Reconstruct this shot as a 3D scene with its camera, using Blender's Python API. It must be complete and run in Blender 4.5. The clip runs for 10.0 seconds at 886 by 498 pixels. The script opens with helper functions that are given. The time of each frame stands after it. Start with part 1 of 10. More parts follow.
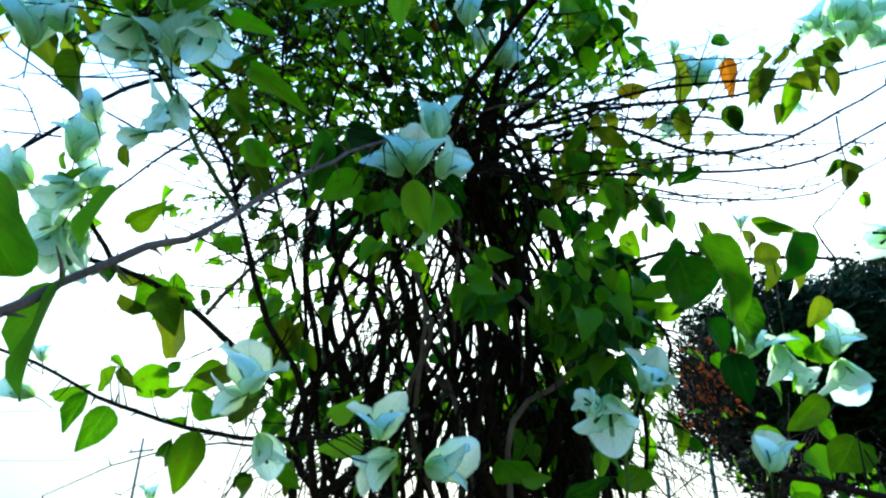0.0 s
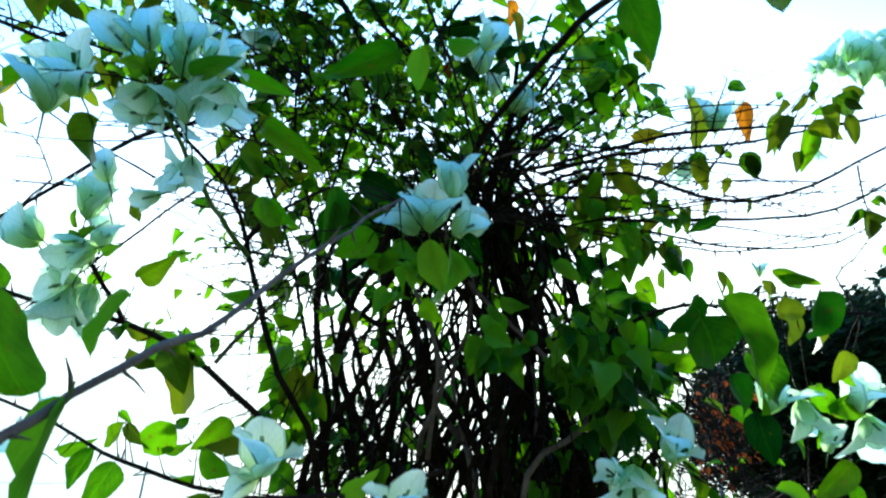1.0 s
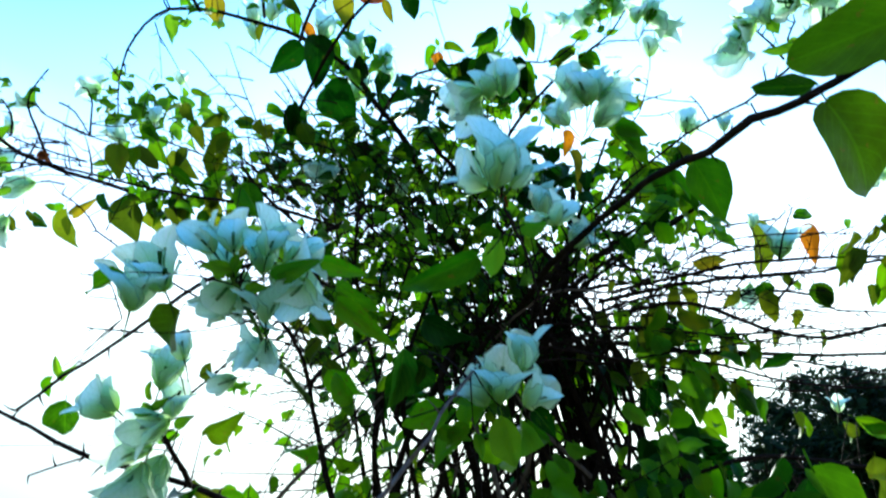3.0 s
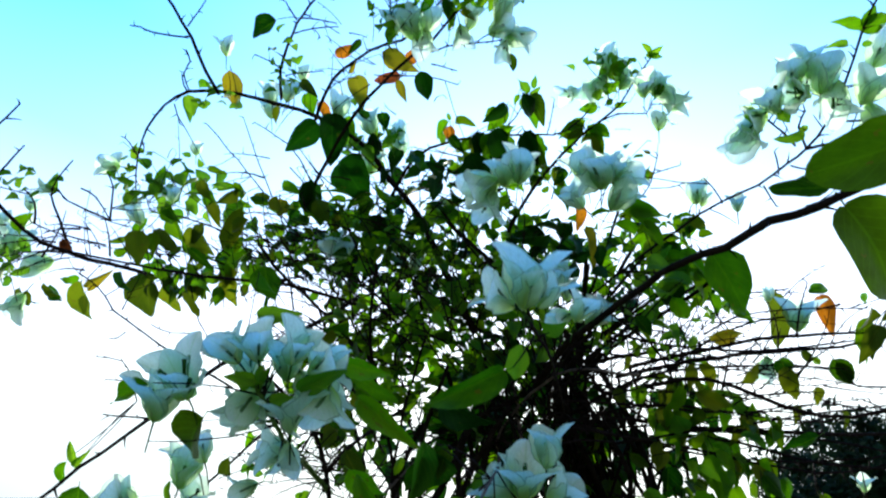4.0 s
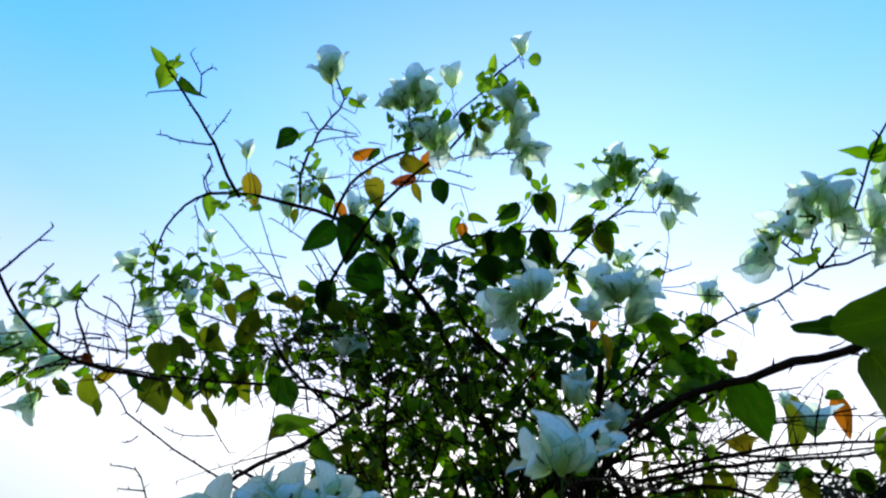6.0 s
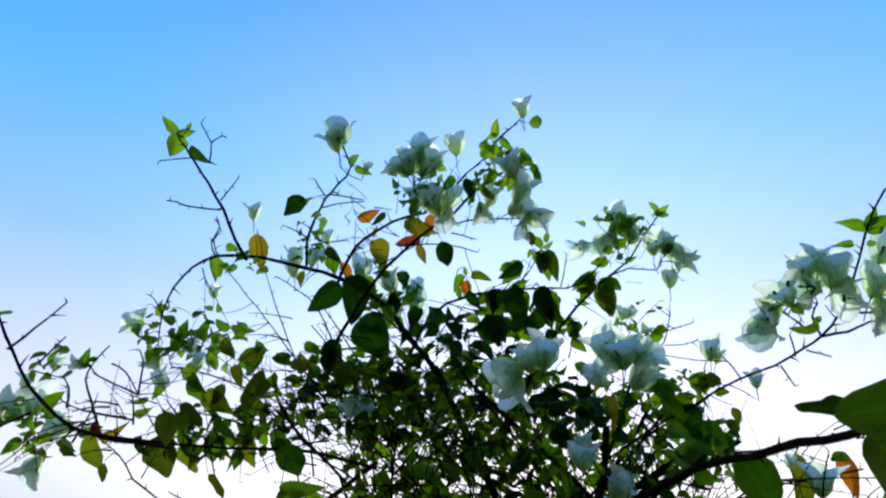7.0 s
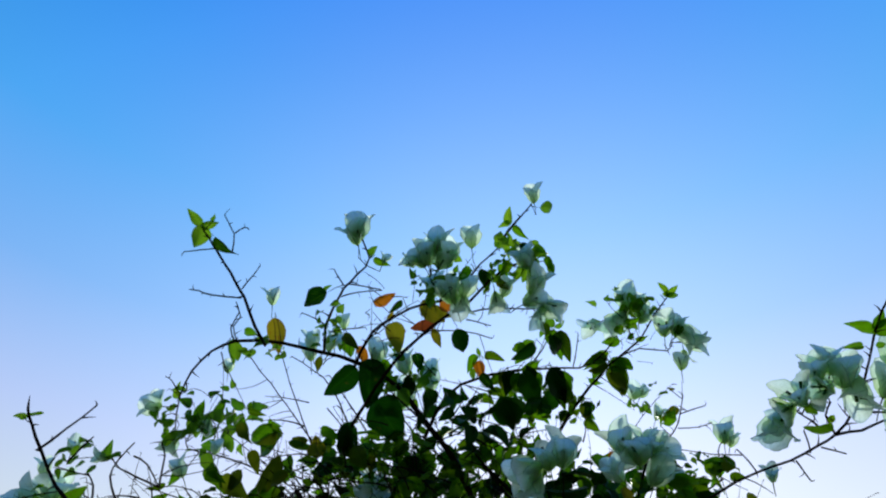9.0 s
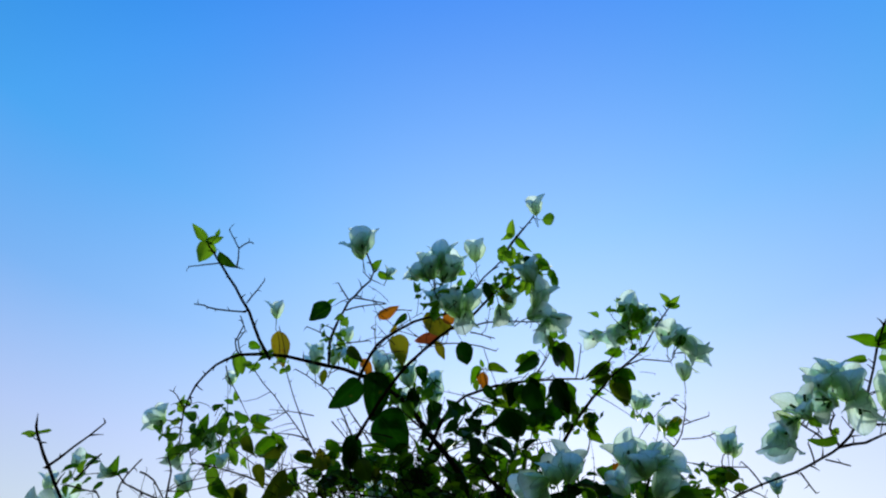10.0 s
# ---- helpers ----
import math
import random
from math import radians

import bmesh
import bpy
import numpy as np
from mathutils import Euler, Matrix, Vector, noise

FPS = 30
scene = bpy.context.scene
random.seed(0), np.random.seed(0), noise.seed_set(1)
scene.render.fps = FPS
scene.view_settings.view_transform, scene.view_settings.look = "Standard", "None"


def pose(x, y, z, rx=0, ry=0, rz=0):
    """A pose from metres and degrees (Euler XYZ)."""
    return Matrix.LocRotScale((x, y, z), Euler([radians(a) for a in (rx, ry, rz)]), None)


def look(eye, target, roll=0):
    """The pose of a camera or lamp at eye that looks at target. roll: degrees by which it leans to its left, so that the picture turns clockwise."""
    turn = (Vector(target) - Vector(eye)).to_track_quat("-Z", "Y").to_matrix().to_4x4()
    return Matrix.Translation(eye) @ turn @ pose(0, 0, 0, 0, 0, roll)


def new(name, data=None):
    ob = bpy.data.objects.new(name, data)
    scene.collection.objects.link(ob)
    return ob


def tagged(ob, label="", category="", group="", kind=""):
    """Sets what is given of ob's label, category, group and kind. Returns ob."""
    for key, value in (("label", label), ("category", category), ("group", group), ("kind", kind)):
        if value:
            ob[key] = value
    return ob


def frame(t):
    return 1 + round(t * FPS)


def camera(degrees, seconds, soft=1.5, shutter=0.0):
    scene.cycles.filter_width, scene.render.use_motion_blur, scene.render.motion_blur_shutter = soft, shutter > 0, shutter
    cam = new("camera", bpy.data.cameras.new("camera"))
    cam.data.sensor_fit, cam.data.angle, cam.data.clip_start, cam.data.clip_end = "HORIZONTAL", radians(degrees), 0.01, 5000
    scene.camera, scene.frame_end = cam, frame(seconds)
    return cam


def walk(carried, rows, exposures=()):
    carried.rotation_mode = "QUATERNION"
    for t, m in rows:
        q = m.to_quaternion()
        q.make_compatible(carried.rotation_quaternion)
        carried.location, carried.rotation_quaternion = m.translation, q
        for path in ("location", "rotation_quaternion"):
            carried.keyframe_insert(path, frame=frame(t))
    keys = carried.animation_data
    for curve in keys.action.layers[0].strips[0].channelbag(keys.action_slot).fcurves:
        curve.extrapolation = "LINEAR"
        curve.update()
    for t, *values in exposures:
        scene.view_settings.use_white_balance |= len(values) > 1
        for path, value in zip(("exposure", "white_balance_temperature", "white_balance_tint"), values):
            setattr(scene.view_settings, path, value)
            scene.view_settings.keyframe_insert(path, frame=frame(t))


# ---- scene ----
cam = camera(68.2, 10.0, soft=2.15, shutter=0.5)
METRES, EYE, TILT, LEAN, TURN = 0.45, 1.55, 22.0, 0.0, 0.0
ROWS = [
    (0.0, 0.0, 0.0, 0.0, 0.0, 0.0, -0.0),
    (0.5, -0.0099, 0.0181, 0.0373, 0.31, 0.96, -0.26),
    (1.0, -0.0231, 0.0347, 0.0886, 0.59, 1.97, -0.25),
    (1.5, -0.0434, 0.0474, 0.1479, 0.36, 2.93, -0.95),
    (2.0, -0.0642, 0.0494, 0.2046, 1.13, 3.88, -1.71),
    (2.5, -0.0782, 0.042, 0.2698, 2.63, 5.3, -1.34),
    (3.0, -0.0927, 0.0251, 0.3361, 4.1, 7.54, -0.14),
    (4.5, -0.1429, -0.0184, 0.5001, 4.64, 12.8, 0.25),
    (5.0, -0.1587, -0.0345, 0.535, 4.41, 13.98, 0.23),
    (5.5, -0.1723, -0.0515, 0.5715, 4.47, 15.03, 0.06),
    (7.0, -0.1971, -0.1421, 0.7017, 4.55, 19.49, 0.53),
    (7.5, -0.2039, -0.1766, 0.7417, 4.28, 20.74, 0.15),
    (8.0, -0.2135, -0.2098, 0.778, 4.29, 21.89, 0.17),
    (8.5, -0.2228, -0.2385, 0.8052, 4.59, 22.68, 0.12),
    (9.0, -0.2352, -0.2629, 0.8273, 4.85, 23.59, 0.59),
    (9.5, -0.2461, -0.2794, 0.8402, 5.0, 23.94, 0.61),
    (10.0, -0.2552, -0.289, 0.8481, 4.82, 24.12, 0.95),
]
EXPOSURES = [(0.0, 1.70, 6000, -14), (2.5, 1.58, 5900, -14), (3.2, 1.46, 6080, -9), (4.5, 0.88, 6380, 2), (5.0, 0.74, 6400, 4), (5.5, 0.66, 6430, 6), (6.3, 0.47, 6520, 9), (7.0, 0.26, 6550, 11), (7.6, -0.02, 6400, 8), (8.0, -0.10, 6280, 6), (8.5, -0.14, 6180, 4), (10.0, -0.18, 6120, 2)]
walk(cam, [(t, pose(0, 0, EYE, TILT, LEAN, TURN) @ pose(METRES * x, METRES * y, METRES * z, 90 + pitch, roll, yaw)) for t, x, y, z, yaw, pitch, roll in ROWS], EXPOSURES)


# ---- world and sun: hazy evening sky, the sun veiled low behind the bush ----
SUN_AZIMUTH, SUN_HEIGHT = radians(3), radians(24)
SUN_DIR = Vector((math.sin(SUN_AZIMUTH) * math.cos(SUN_HEIGHT), math.cos(SUN_AZIMUTH) * math.cos(SUN_HEIGHT), math.sin(SUN_HEIGHT)))


def build_world():
    world = bpy.data.worlds.new("sky")
    scene.world = world
    world.use_nodes = True
    nt = world.node_tree
    nt.nodes.clear()
    link = nt.links.new
    coord = nt.nodes.new("ShaderNodeTexCoord")
    xyz = nt.nodes.new("ShaderNodeSeparateXYZ")
    link(coord.outputs["Generated"], xyz.inputs[0])
    ramp = nt.nodes.new("ShaderNodeValToRGB")
    link(xyz.outputs["Z"], ramp.inputs[0])
    stops = [(0.0, (0.12, 0.15, 0.23)), (0.09, (0.20, 0.235, 0.31)), (0.17, (0.33, 0.36, 0.42)), (0.26, (0.475, 0.54, 0.62)), (0.34, (0.62, 0.68, 0.80)), (0.45, (0.46, 0.565, 0.92)), (0.59, (0.185, 0.442, 0.93)),
             (0.72, (0.068, 0.385, 0.94)), (0.84, (0.037, 0.31, 0.95)), (0.92, (0.026, 0.26, 0.96)), (1.0, (0.03, 0.21, 0.9))]
    el = ramp.color_ramp.elements
    while len(el) < len(stops):
        el.new(0.5)
    for e, (p, c) in zip(el, stops):
        e.position, e.color = p, (*c, 1)
    # the haze is brighter towards the sun than opposite it
    side = nt.nodes.new("ShaderNodeMapRange")
    link(xyz.outputs["Y"], side.inputs["Value"])
    side.inputs["From Min"].default_value, side.inputs["From Max"].default_value = -0.5, 0.38
    side.inputs["To Min"].default_value, side.inputs["To Max"].default_value = 0.36, 1.0
    sided = nt.nodes.new("ShaderNodeVectorMath")
    sided.operation = "SCALE"
    link(ramp.outputs["Color"], sided.inputs[0])
    link(side.outputs[0], sided.inputs["Scale"])
    dot = nt.nodes.new("ShaderNodeVectorMath")
    dot.operation = "DOT_PRODUCT"
    link(coord.outputs["Generated"], dot.inputs[0])
    dot.inputs[1].default_value = SUN_DIR
    floor0 = nt.nodes.new("ShaderNodeMath")
    floor0.operation = "MAXIMUM"
    link(dot.outputs["Value"], floor0.inputs[0])
    floor0.inputs[1].default_value = 0.0
    power = nt.nodes.new("ShaderNodeMath")
    power.operation = "POWER"
    link(floor0.outputs[0], power.inputs[0])
    power.inputs[1].default_value = 6.0
    glow = nt.nodes.new("ShaderNodeMix")
    glow.data_type = "RGBA"
    glow.blend_type = "ADD"
    link(power.outputs[0], glow.inputs["Factor"])
    link(sided.outputs[0], glow.inputs["A"])
    glow.inputs["B"].default_value = (0.52, 0.45, 0.36, 1)
    # clear-air scattering under the haze
    sky = nt.nodes.new("ShaderNodeTexSky")
    sky.sky_type = "NISHITA"
    sky.sun_disc = False
    sky.sun_elevation, sky.sun_rotation = SUN_HEIGHT, SUN_AZIMUTH
    scale = nt.nodes.new("ShaderNodeVectorMath")
    scale.operation = "SCALE"
    link(sky.outputs["Color"], scale.inputs[0])
    scale.inputs["Scale"].default_value = 0.008
    total = nt.nodes.new("ShaderNodeVectorMath")
    total.operation = "ADD"
    link(glow.outputs["Result"], total.inputs[0])
    link(scale.outputs[0], total.inputs[1])
    back = nt.nodes.new("ShaderNodeBackground")
    link(total.outputs[0], back.inputs["Color"])
    back.inputs["Strength"].default_value = 1.0
    out = nt.nodes.new("ShaderNodeOutputWorld")
    link(back.outputs[0], out.inputs["Surface"])


build_world()
sun = new("sun", bpy.data.lights.new("sun", "SUN"))
sun.data.energy, sun.data.angle, sun.data.color = 2.8, radians(9), (1.0, 0.94, 0.84)
sun.matrix_world = look(SUN_DIR * 50, (0, 0, 0))


# ---- materials ----
def shader(name):
    m = bpy.data.materials.new(name)
    m.use_nodes = True
    m.node_tree.nodes.clear()
    return m, m.node_tree, m.node_tree.nodes.new, m.node_tree.links.new


def math_node(nt, op, a, b=None):
    n = nt.nodes.new("ShaderNodeMath")
    n.operation = op
    for i, v in enumerate((a, b)):
        if v is None:
            continue
        if isinstance(v, (int, float)):
            n.inputs[i].default_value = v
        else:
            nt.links.new(v, n.inputs[i])
    return n.outputs[0]


def mix_colour(nt, fac, a, b, blend="MIX"):
    n = nt.nodes.new("ShaderNodeMix")
    n.data_type, n.blend_type = "RGBA", blend
    for key, v in (("Factor", fac), ("A", a), ("B", b)):
        if isinstance(v, (int, float)):
            n.inputs[key].default_value = v
        elif isinstance(v, tuple):
            n.inputs[key].default_value = (*v, 1)
        else:
            nt.links.new(v, n.inputs[key])
    return n.outputs["Result"]


def blade_material(name, light, dark, vein, translucent, through_gain, rough, vein_strength, spots=None, islands=False, petal=False, olive=None, gloss=0.15):
    """Thin leaf or bract: veined, blotched, partly letting the light through."""
    m, nt, node, link = shader(name)
    uv = node("ShaderNodeUVMap")
    sep = node("ShaderNodeSeparateXYZ")
    link(uv.outputs[0], sep.inputs[0])
    across = math_node(nt, "ABSOLUTE", math_node(nt, "SUBTRACT", sep.outputs["X"], 0.5))
    # midrib and side veins
    rib = math_node(nt, "LESS_THAN", across, 0.022)
    side = math_node(nt, "SUBTRACT", math_node(nt, "MULTIPLY", sep.outputs["Y"], 7.0), math_node(nt, "MULTIPLY", across, 6.0))
    frac = math_node(nt, "ABSOLUTE", math_node(nt, "SUBTRACT", math_node(nt, "FRACT", side), 0.5))
    veins = math_node(nt, "LESS_THAN", frac, 0.06)
    vein_mask = math_node(nt, "MULTIPLY", math_node(nt, "MAXIMUM", rib, math_node(nt, "MULTIPLY", veins, 0.6)), vein_strength)
    coord = node("ShaderNodeTexCoord")
    n1 = node("ShaderNodeTexNoise")
    link(coord.outputs["Object"], n1.inputs["Vector"])
    n1.inputs["Scale"].default_value, n1.inputs["Detail"].default_value = 3.0, 5.0
    n2 = node("ShaderNodeTexNoise")
    link(coord.outputs["Object"], n2.inputs["Vector"])
    n2.inputs["Scale"].default_value, n2.inputs["Detail"].default_value = 26.0, 3.0
    if islands:
        rnd = node("ShaderNodeNewGeometry").outputs["Random Per Island"]
    else:
        rnd = node("ShaderNodeObjectInfo").outputs["Random"]
    blotch = math_node(nt, "ADD", math_node(nt, "MULTIPLY", n1.outputs["Fac"], 0.55), math_node(nt, "MULTIPLY", rnd, 0.62))
    ramp = node("ShaderNodeMapRange")
    link(blotch, ramp.inputs["Value"])
    ramp.inputs["From Min"].default_value, ramp.inputs["From Max"].default_value = 0.30, 0.86
    colour = mix_colour(nt, ramp.outputs[0], dark, light)
    if olive:
        second = math_node(nt, "FRACT", math_node(nt, "MULTIPLY", rnd, 7.31))
        colour = mix_colour(nt, math_node(nt, "MULTIPLY", math_node(nt, "POWER", second, 2.0), 0.45), colour, olive)
    fine = node("ShaderNodeMapRange")
    link(n2.outputs["Fac"], fine.inputs["Value"])
    fine.inputs["To Min"].default_value, fine.inputs["To Max"].default_value = 0.82, 1.18
    scaled = node("ShaderNodeVectorMath")
    scaled.operation = "SCALE"
    link(colour, scaled.inputs[0])
    link(fine.outputs[0], scaled.inputs["Scale"])
    colour = mix_colour(nt, vein_mask, scaled.outputs[0], vein)
    if petal:
        # green flush at the bract's base
        flush = math_node(nt, "POWER", math_node(nt, "SUBTRACT", 1.0, sep.outputs["Y"]), 1.8)
        flush = math_node(nt, "MULTIPLY", flush, math_node(nt, "ADD", 0.62, math_node(nt, "MULTIPLY", rnd, 0.38)))
        colour = mix_colour(nt, flush, colour, (0.44, 0.62, 0.10))
        # the flower's tube shows dark along the lower midrib
        keel = math_node(nt, "MULTIPLY", math_node(nt, "LESS_THAN", across, 0.050), math_node(nt, "LESS_THAN", sep.outputs["Y"], math_node(nt, "ADD", 0.36, math_node(nt, "MULTIPLY", rnd, 0.3))))
        keel = math_node(nt, "MULTIPLY", keel, math_node(nt, "GREATER_THAN", sep.outputs["Y"], 0.22))
        colour = mix_colour(nt, math_node(nt, "MULTIPLY", keel, 0.85), colour, (0.07, 0.16, 0.05))
        # greener margin, darkened: edge contrast painted into the colour as an outline
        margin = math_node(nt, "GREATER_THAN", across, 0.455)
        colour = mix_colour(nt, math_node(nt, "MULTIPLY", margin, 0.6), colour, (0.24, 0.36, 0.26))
        # the fine lengthwise net of veins
        net = math_node(nt, "SINE", math_node(nt, "ADD", math_node(nt, "MULTIPLY", sep.outputs["X"], 75.0), math_node(nt, "MULTIPLY", n2.outputs["Fac"], 9.0)))
        colour = mix_colour(nt, math_node(nt, "MULTIPLY", math_node(nt, "GREATER_THAN", net, 0.45), 0.16), colour, (0.50, 0.66, 0.52))
    if spots:
        n3 = node("ShaderNodeTexNoise")
        link(coord.outputs["Object"], n3.inputs["Vector"])
        n3.inputs["Scale"].default_value = 7.0
        mark = math_node(nt, "GREATER_THAN", math_node(nt, "ADD", n3.outputs["Fac"], math_node(nt, "MULTIPLY", rnd, 0.08)), 0.70)
        colour = mix_colour(nt, math_node(nt, "MULTIPLY", mark, 0.7), colour, spots)
    bsdf = node("ShaderNodeBsdfPrincipled")
    link(colour, bsdf.inputs["Base Color"])
    bsdf.inputs["Roughness"].default_value = rough
    bsdf.inputs["Specular IOR Level"].default_value = gloss
    bump = node("ShaderNodeBump")
    bump.inputs["Strength"].default_value, bump.inputs["Distance"].default_value = 0.25, 0.001
    link(math_node(nt, "ADD", n2.outputs["Fac"], math_node(nt, "MULTIPLY", vein_mask, 0.8)), bump.inputs["Height"])
    link(bump.outputs[0], bsdf.inputs["Normal"])
    thru = node("ShaderNodeBsdfTranslucent")
    gained = mix_colour(nt, 1.0, colour, through_gain, "MULTIPLY")
    link(gained, thru.inputs["Color"])
    both = node("ShaderNodeMixShader")
    both.inputs[0].default_value = translucent
    link(bsdf.outputs[0], both.inputs[1])
    link(thru.outputs[0], both.inputs[2])
    out = node("ShaderNodeOutputMaterial")
    link(both.outputs[0], out.inputs["Surface"])
    return m


def rough_material(name, light, dark, scale, rough=0.85, bump_depth=0.002, stretch=(1, 1, 1), metal=0.0):
    m, nt, node, link = shader(name)
    coord = node("ShaderNodeTexCoord")
    mapping = node("ShaderNodeMapping")
    link(coord.outputs["Object"], mapping.inputs[0])
    mapping.inputs["Scale"].default_value = stretch
    n1 = node("ShaderNodeTexNoise")
    link(mapping.outputs[0], n1.inputs["Vector"])
    n1.inputs["Scale"].default_value, n1.inputs["Detail"].default_value = scale, 6.0
    n2 = node("ShaderNodeTexNoise")
    link(mapping.outputs[0], n2.inputs["Vector"])
    n2.inputs["Scale"].default_value, n2.inputs["Detail"].default_value = scale * 9, 4.0
    f = node("ShaderNodeMapRange")
    link(math_node(nt, "ADD", math_node(nt, "MULTIPLY", n1.outputs["Fac"], 0.65), math_node(nt, "MULTIPLY", n2.outputs["Fac"], 0.35)), f.inputs["Value"])
    f.inputs["From Min"].default_value, f.inputs["From Max"].default_value = 0.33, 0.67
    bsdf = node("ShaderNodeBsdfPrincipled")
    link(mix_colour(nt, f.outputs[0], dark, light), bsdf.inputs["Base Color"])
    bsdf.inputs["Roughness"].default_value, bsdf.inputs["Metallic"].default_value = rough, metal
    bsdf.inputs["Specular IOR Level"].default_value = 0.05
    bump = node("ShaderNodeBump")
    bump.inputs["Strength"].default_value, bump.inputs["Distance"].default_value = 0.6, bump_depth
    link(n2.outputs["Fac"], bump.inputs["Height"])
    link(bump.outputs[0], bsdf.inputs["Normal"])
    out = node("ShaderNodeOutputMaterial")
    link(bsdf.outputs[0], out.inputs["Surface"])
    return m


GREEN = ((0.112, 0.310, 0.007), (0.005, 0.040, 0.004), (0.13, 0.31, 0.012), 0.50, (1.55, 1.5, 0.35), 0.40, 0.24)
M_LEAF = blade_material("leaf_green", *GREEN, spots=(0.12, 0.10, 0.02), olive=(0.105, 0.135, 0.004))
M_LEAVES = blade_material("leaf_green_mass", *GREEN, islands=True, olive=(0.105, 0.125, 0.004))
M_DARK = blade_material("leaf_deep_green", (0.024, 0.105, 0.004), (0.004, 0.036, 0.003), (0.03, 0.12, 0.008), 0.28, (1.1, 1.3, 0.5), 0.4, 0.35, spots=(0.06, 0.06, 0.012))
M_OLIVE = blade_material("leaf_olive", (0.18, 0.225, 0.010), (0.075, 0.110, 0.008), (0.13, 0.16, 0.02), 0.42, (1.2, 1.25, 0.6), 0.5, 0.4, spots=(0.16, 0.11, 0.02))
M_FRESH = blade_material("leaf_fresh", (0.17, 0.32, 0.020), (0.075, 0.20, 0.012), (0.18, 0.32, 0.03), 0.55, (1.5, 1.45, 0.6), 0.4, 0.4)
M_FRESHES = blade_material("leaf_fresh_mass", (0.14, 0.28, 0.015), (0.05, 0.16, 0.010), (0.16, 0.34, 0.03), 0.5, (1.5, 1.5, 0.9), 0.4, 0.4, islands=True)
# deep green taken near black: the shade inside the bush is put into it
M_DARKS = blade_material("leaf_deep_shaded_mass", (0.020, 0.085, 0.004), (0.002, 0.020, 0.002), (0.03, 0.10, 0.008), 0.25, (1.1, 1.3, 0.5), 0.45, 0.35, islands=True)
M_OLIVES = blade_material("leaf_olive_mass", (0.13, 0.17, 0.008), (0.030, 0.060, 0.006), (0.13, 0.16, 0.02), 0.42, (1.3, 1.25, 0.5), 0.5, 0.4, islands=True)
M_YELLOW = blade_material("leaf_yellowing", (0.24, 0.20, 0.010), (0.11, 0.14, 0.008), (0.2, 0.18, 0.02), 0.5, (1.4, 1.3, 0.8), 0.5, 0.4, spots=(0.2, 0.08, 0.01))
M_ORANGE = blade_material("leaf_orange", (0.52, 0.20, 0.010), (0.36, 0.12, 0.008), (0.45, 0.2, 0.02), 0.45, (1.3, 1.2, 0.8), 0.5, 0.4, spots=(0.25, 0.09, 0.01))
M_RED = blade_material("leaf_withered", (0.30, 0.07, 0.018), (0.14, 0.035, 0.012), (0.2, 0.06, 0.02), 0.3, (1.2, 1.1, 0.9), 0.65, 0.4)
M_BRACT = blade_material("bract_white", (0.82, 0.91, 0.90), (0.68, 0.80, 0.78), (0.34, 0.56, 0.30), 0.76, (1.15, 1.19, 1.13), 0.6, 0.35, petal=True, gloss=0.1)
M_FLORET = blade_material("floret_cream", (0.80, 0.84, 0.62), (0.70, 0.78, 0.50), (0.6, 0.7, 0.4), 0.4, (1.0, 1.0, 0.9), 0.6, 0.0)
M_TUBE = blade_material("flower_tube", (0.045, 0.115, 0.020), (0.018, 0.060, 0.010), (0.04, 0.1, 0.02), 0.12, (1.2, 1.2, 1.0), 0.6, 0.1)
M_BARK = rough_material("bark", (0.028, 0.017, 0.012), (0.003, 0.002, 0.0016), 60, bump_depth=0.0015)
M_TWIG = rough_material("twig_bark", (0.034, 0.020, 0.018), (0.007, 0.004, 0.004), 90, bump_depth=0.0008)
M_PALE = rough_material("bark_pale", (0.20, 0.145, 0.13), (0.08, 0.055, 0.05), 60, bump_depth=0.0015)
M_SPRIG = rough_material("sprig_green", (0.12, 0.20, 0.04), (0.06, 0.10, 0.025), 90, rough=0.6, bump_depth=0.0005)
M_GROUND = rough_material("ground_grass", (0.10, 0.13, 0.04), (0.12, 0.09, 0.055), 1.3, bump_depth=0.03)
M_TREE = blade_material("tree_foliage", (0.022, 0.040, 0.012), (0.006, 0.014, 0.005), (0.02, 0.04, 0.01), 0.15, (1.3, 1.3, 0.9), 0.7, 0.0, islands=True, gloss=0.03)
M_TRUNK = rough_material("tree_bark", (0.11, 0.085, 0.06), (0.05, 0.035, 0.025), 6, bump_depth=0.02, stretch=(1, 1, 0.2))
M_POLE = rough_material("weathered_concrete", (0.30, 0.29, 0.27), (0.17, 0.16, 0.15), 5, bump_depth=0.004)
M_WIRE = rough_material("cable_rubber", (0.06, 0.06, 0.065), (0.035, 0.035, 0.04), 20, rough=0.6)


# ---- mesh helpers ----
def mesh_from(name, verts, faces, material, uvs=None):
    me = bpy.data.meshes.new(name)
    me.from_pydata([tuple(v) for v in verts], [], faces)
    if uvs is not None:
        layer = me.uv_layers.new(name="UVMap")
        idx = np.empty(len(me.loops), dtype=np.int32)
        me.loops.foreach_get("vertex_index", idx)
        layer.data.foreach_set("uv", np.asarray(uvs, dtype=np.float32)[idx].ravel())
    me.materials.append(material)
    me.polygons.foreach_set("use_smooth", [True] * len(me.polygons))
    me.update()
    return me


def part(name, me, parent, label=""):
    ob = new(name, me)
    ob.parent = parent
    return tagged(ob, label) if label else ob


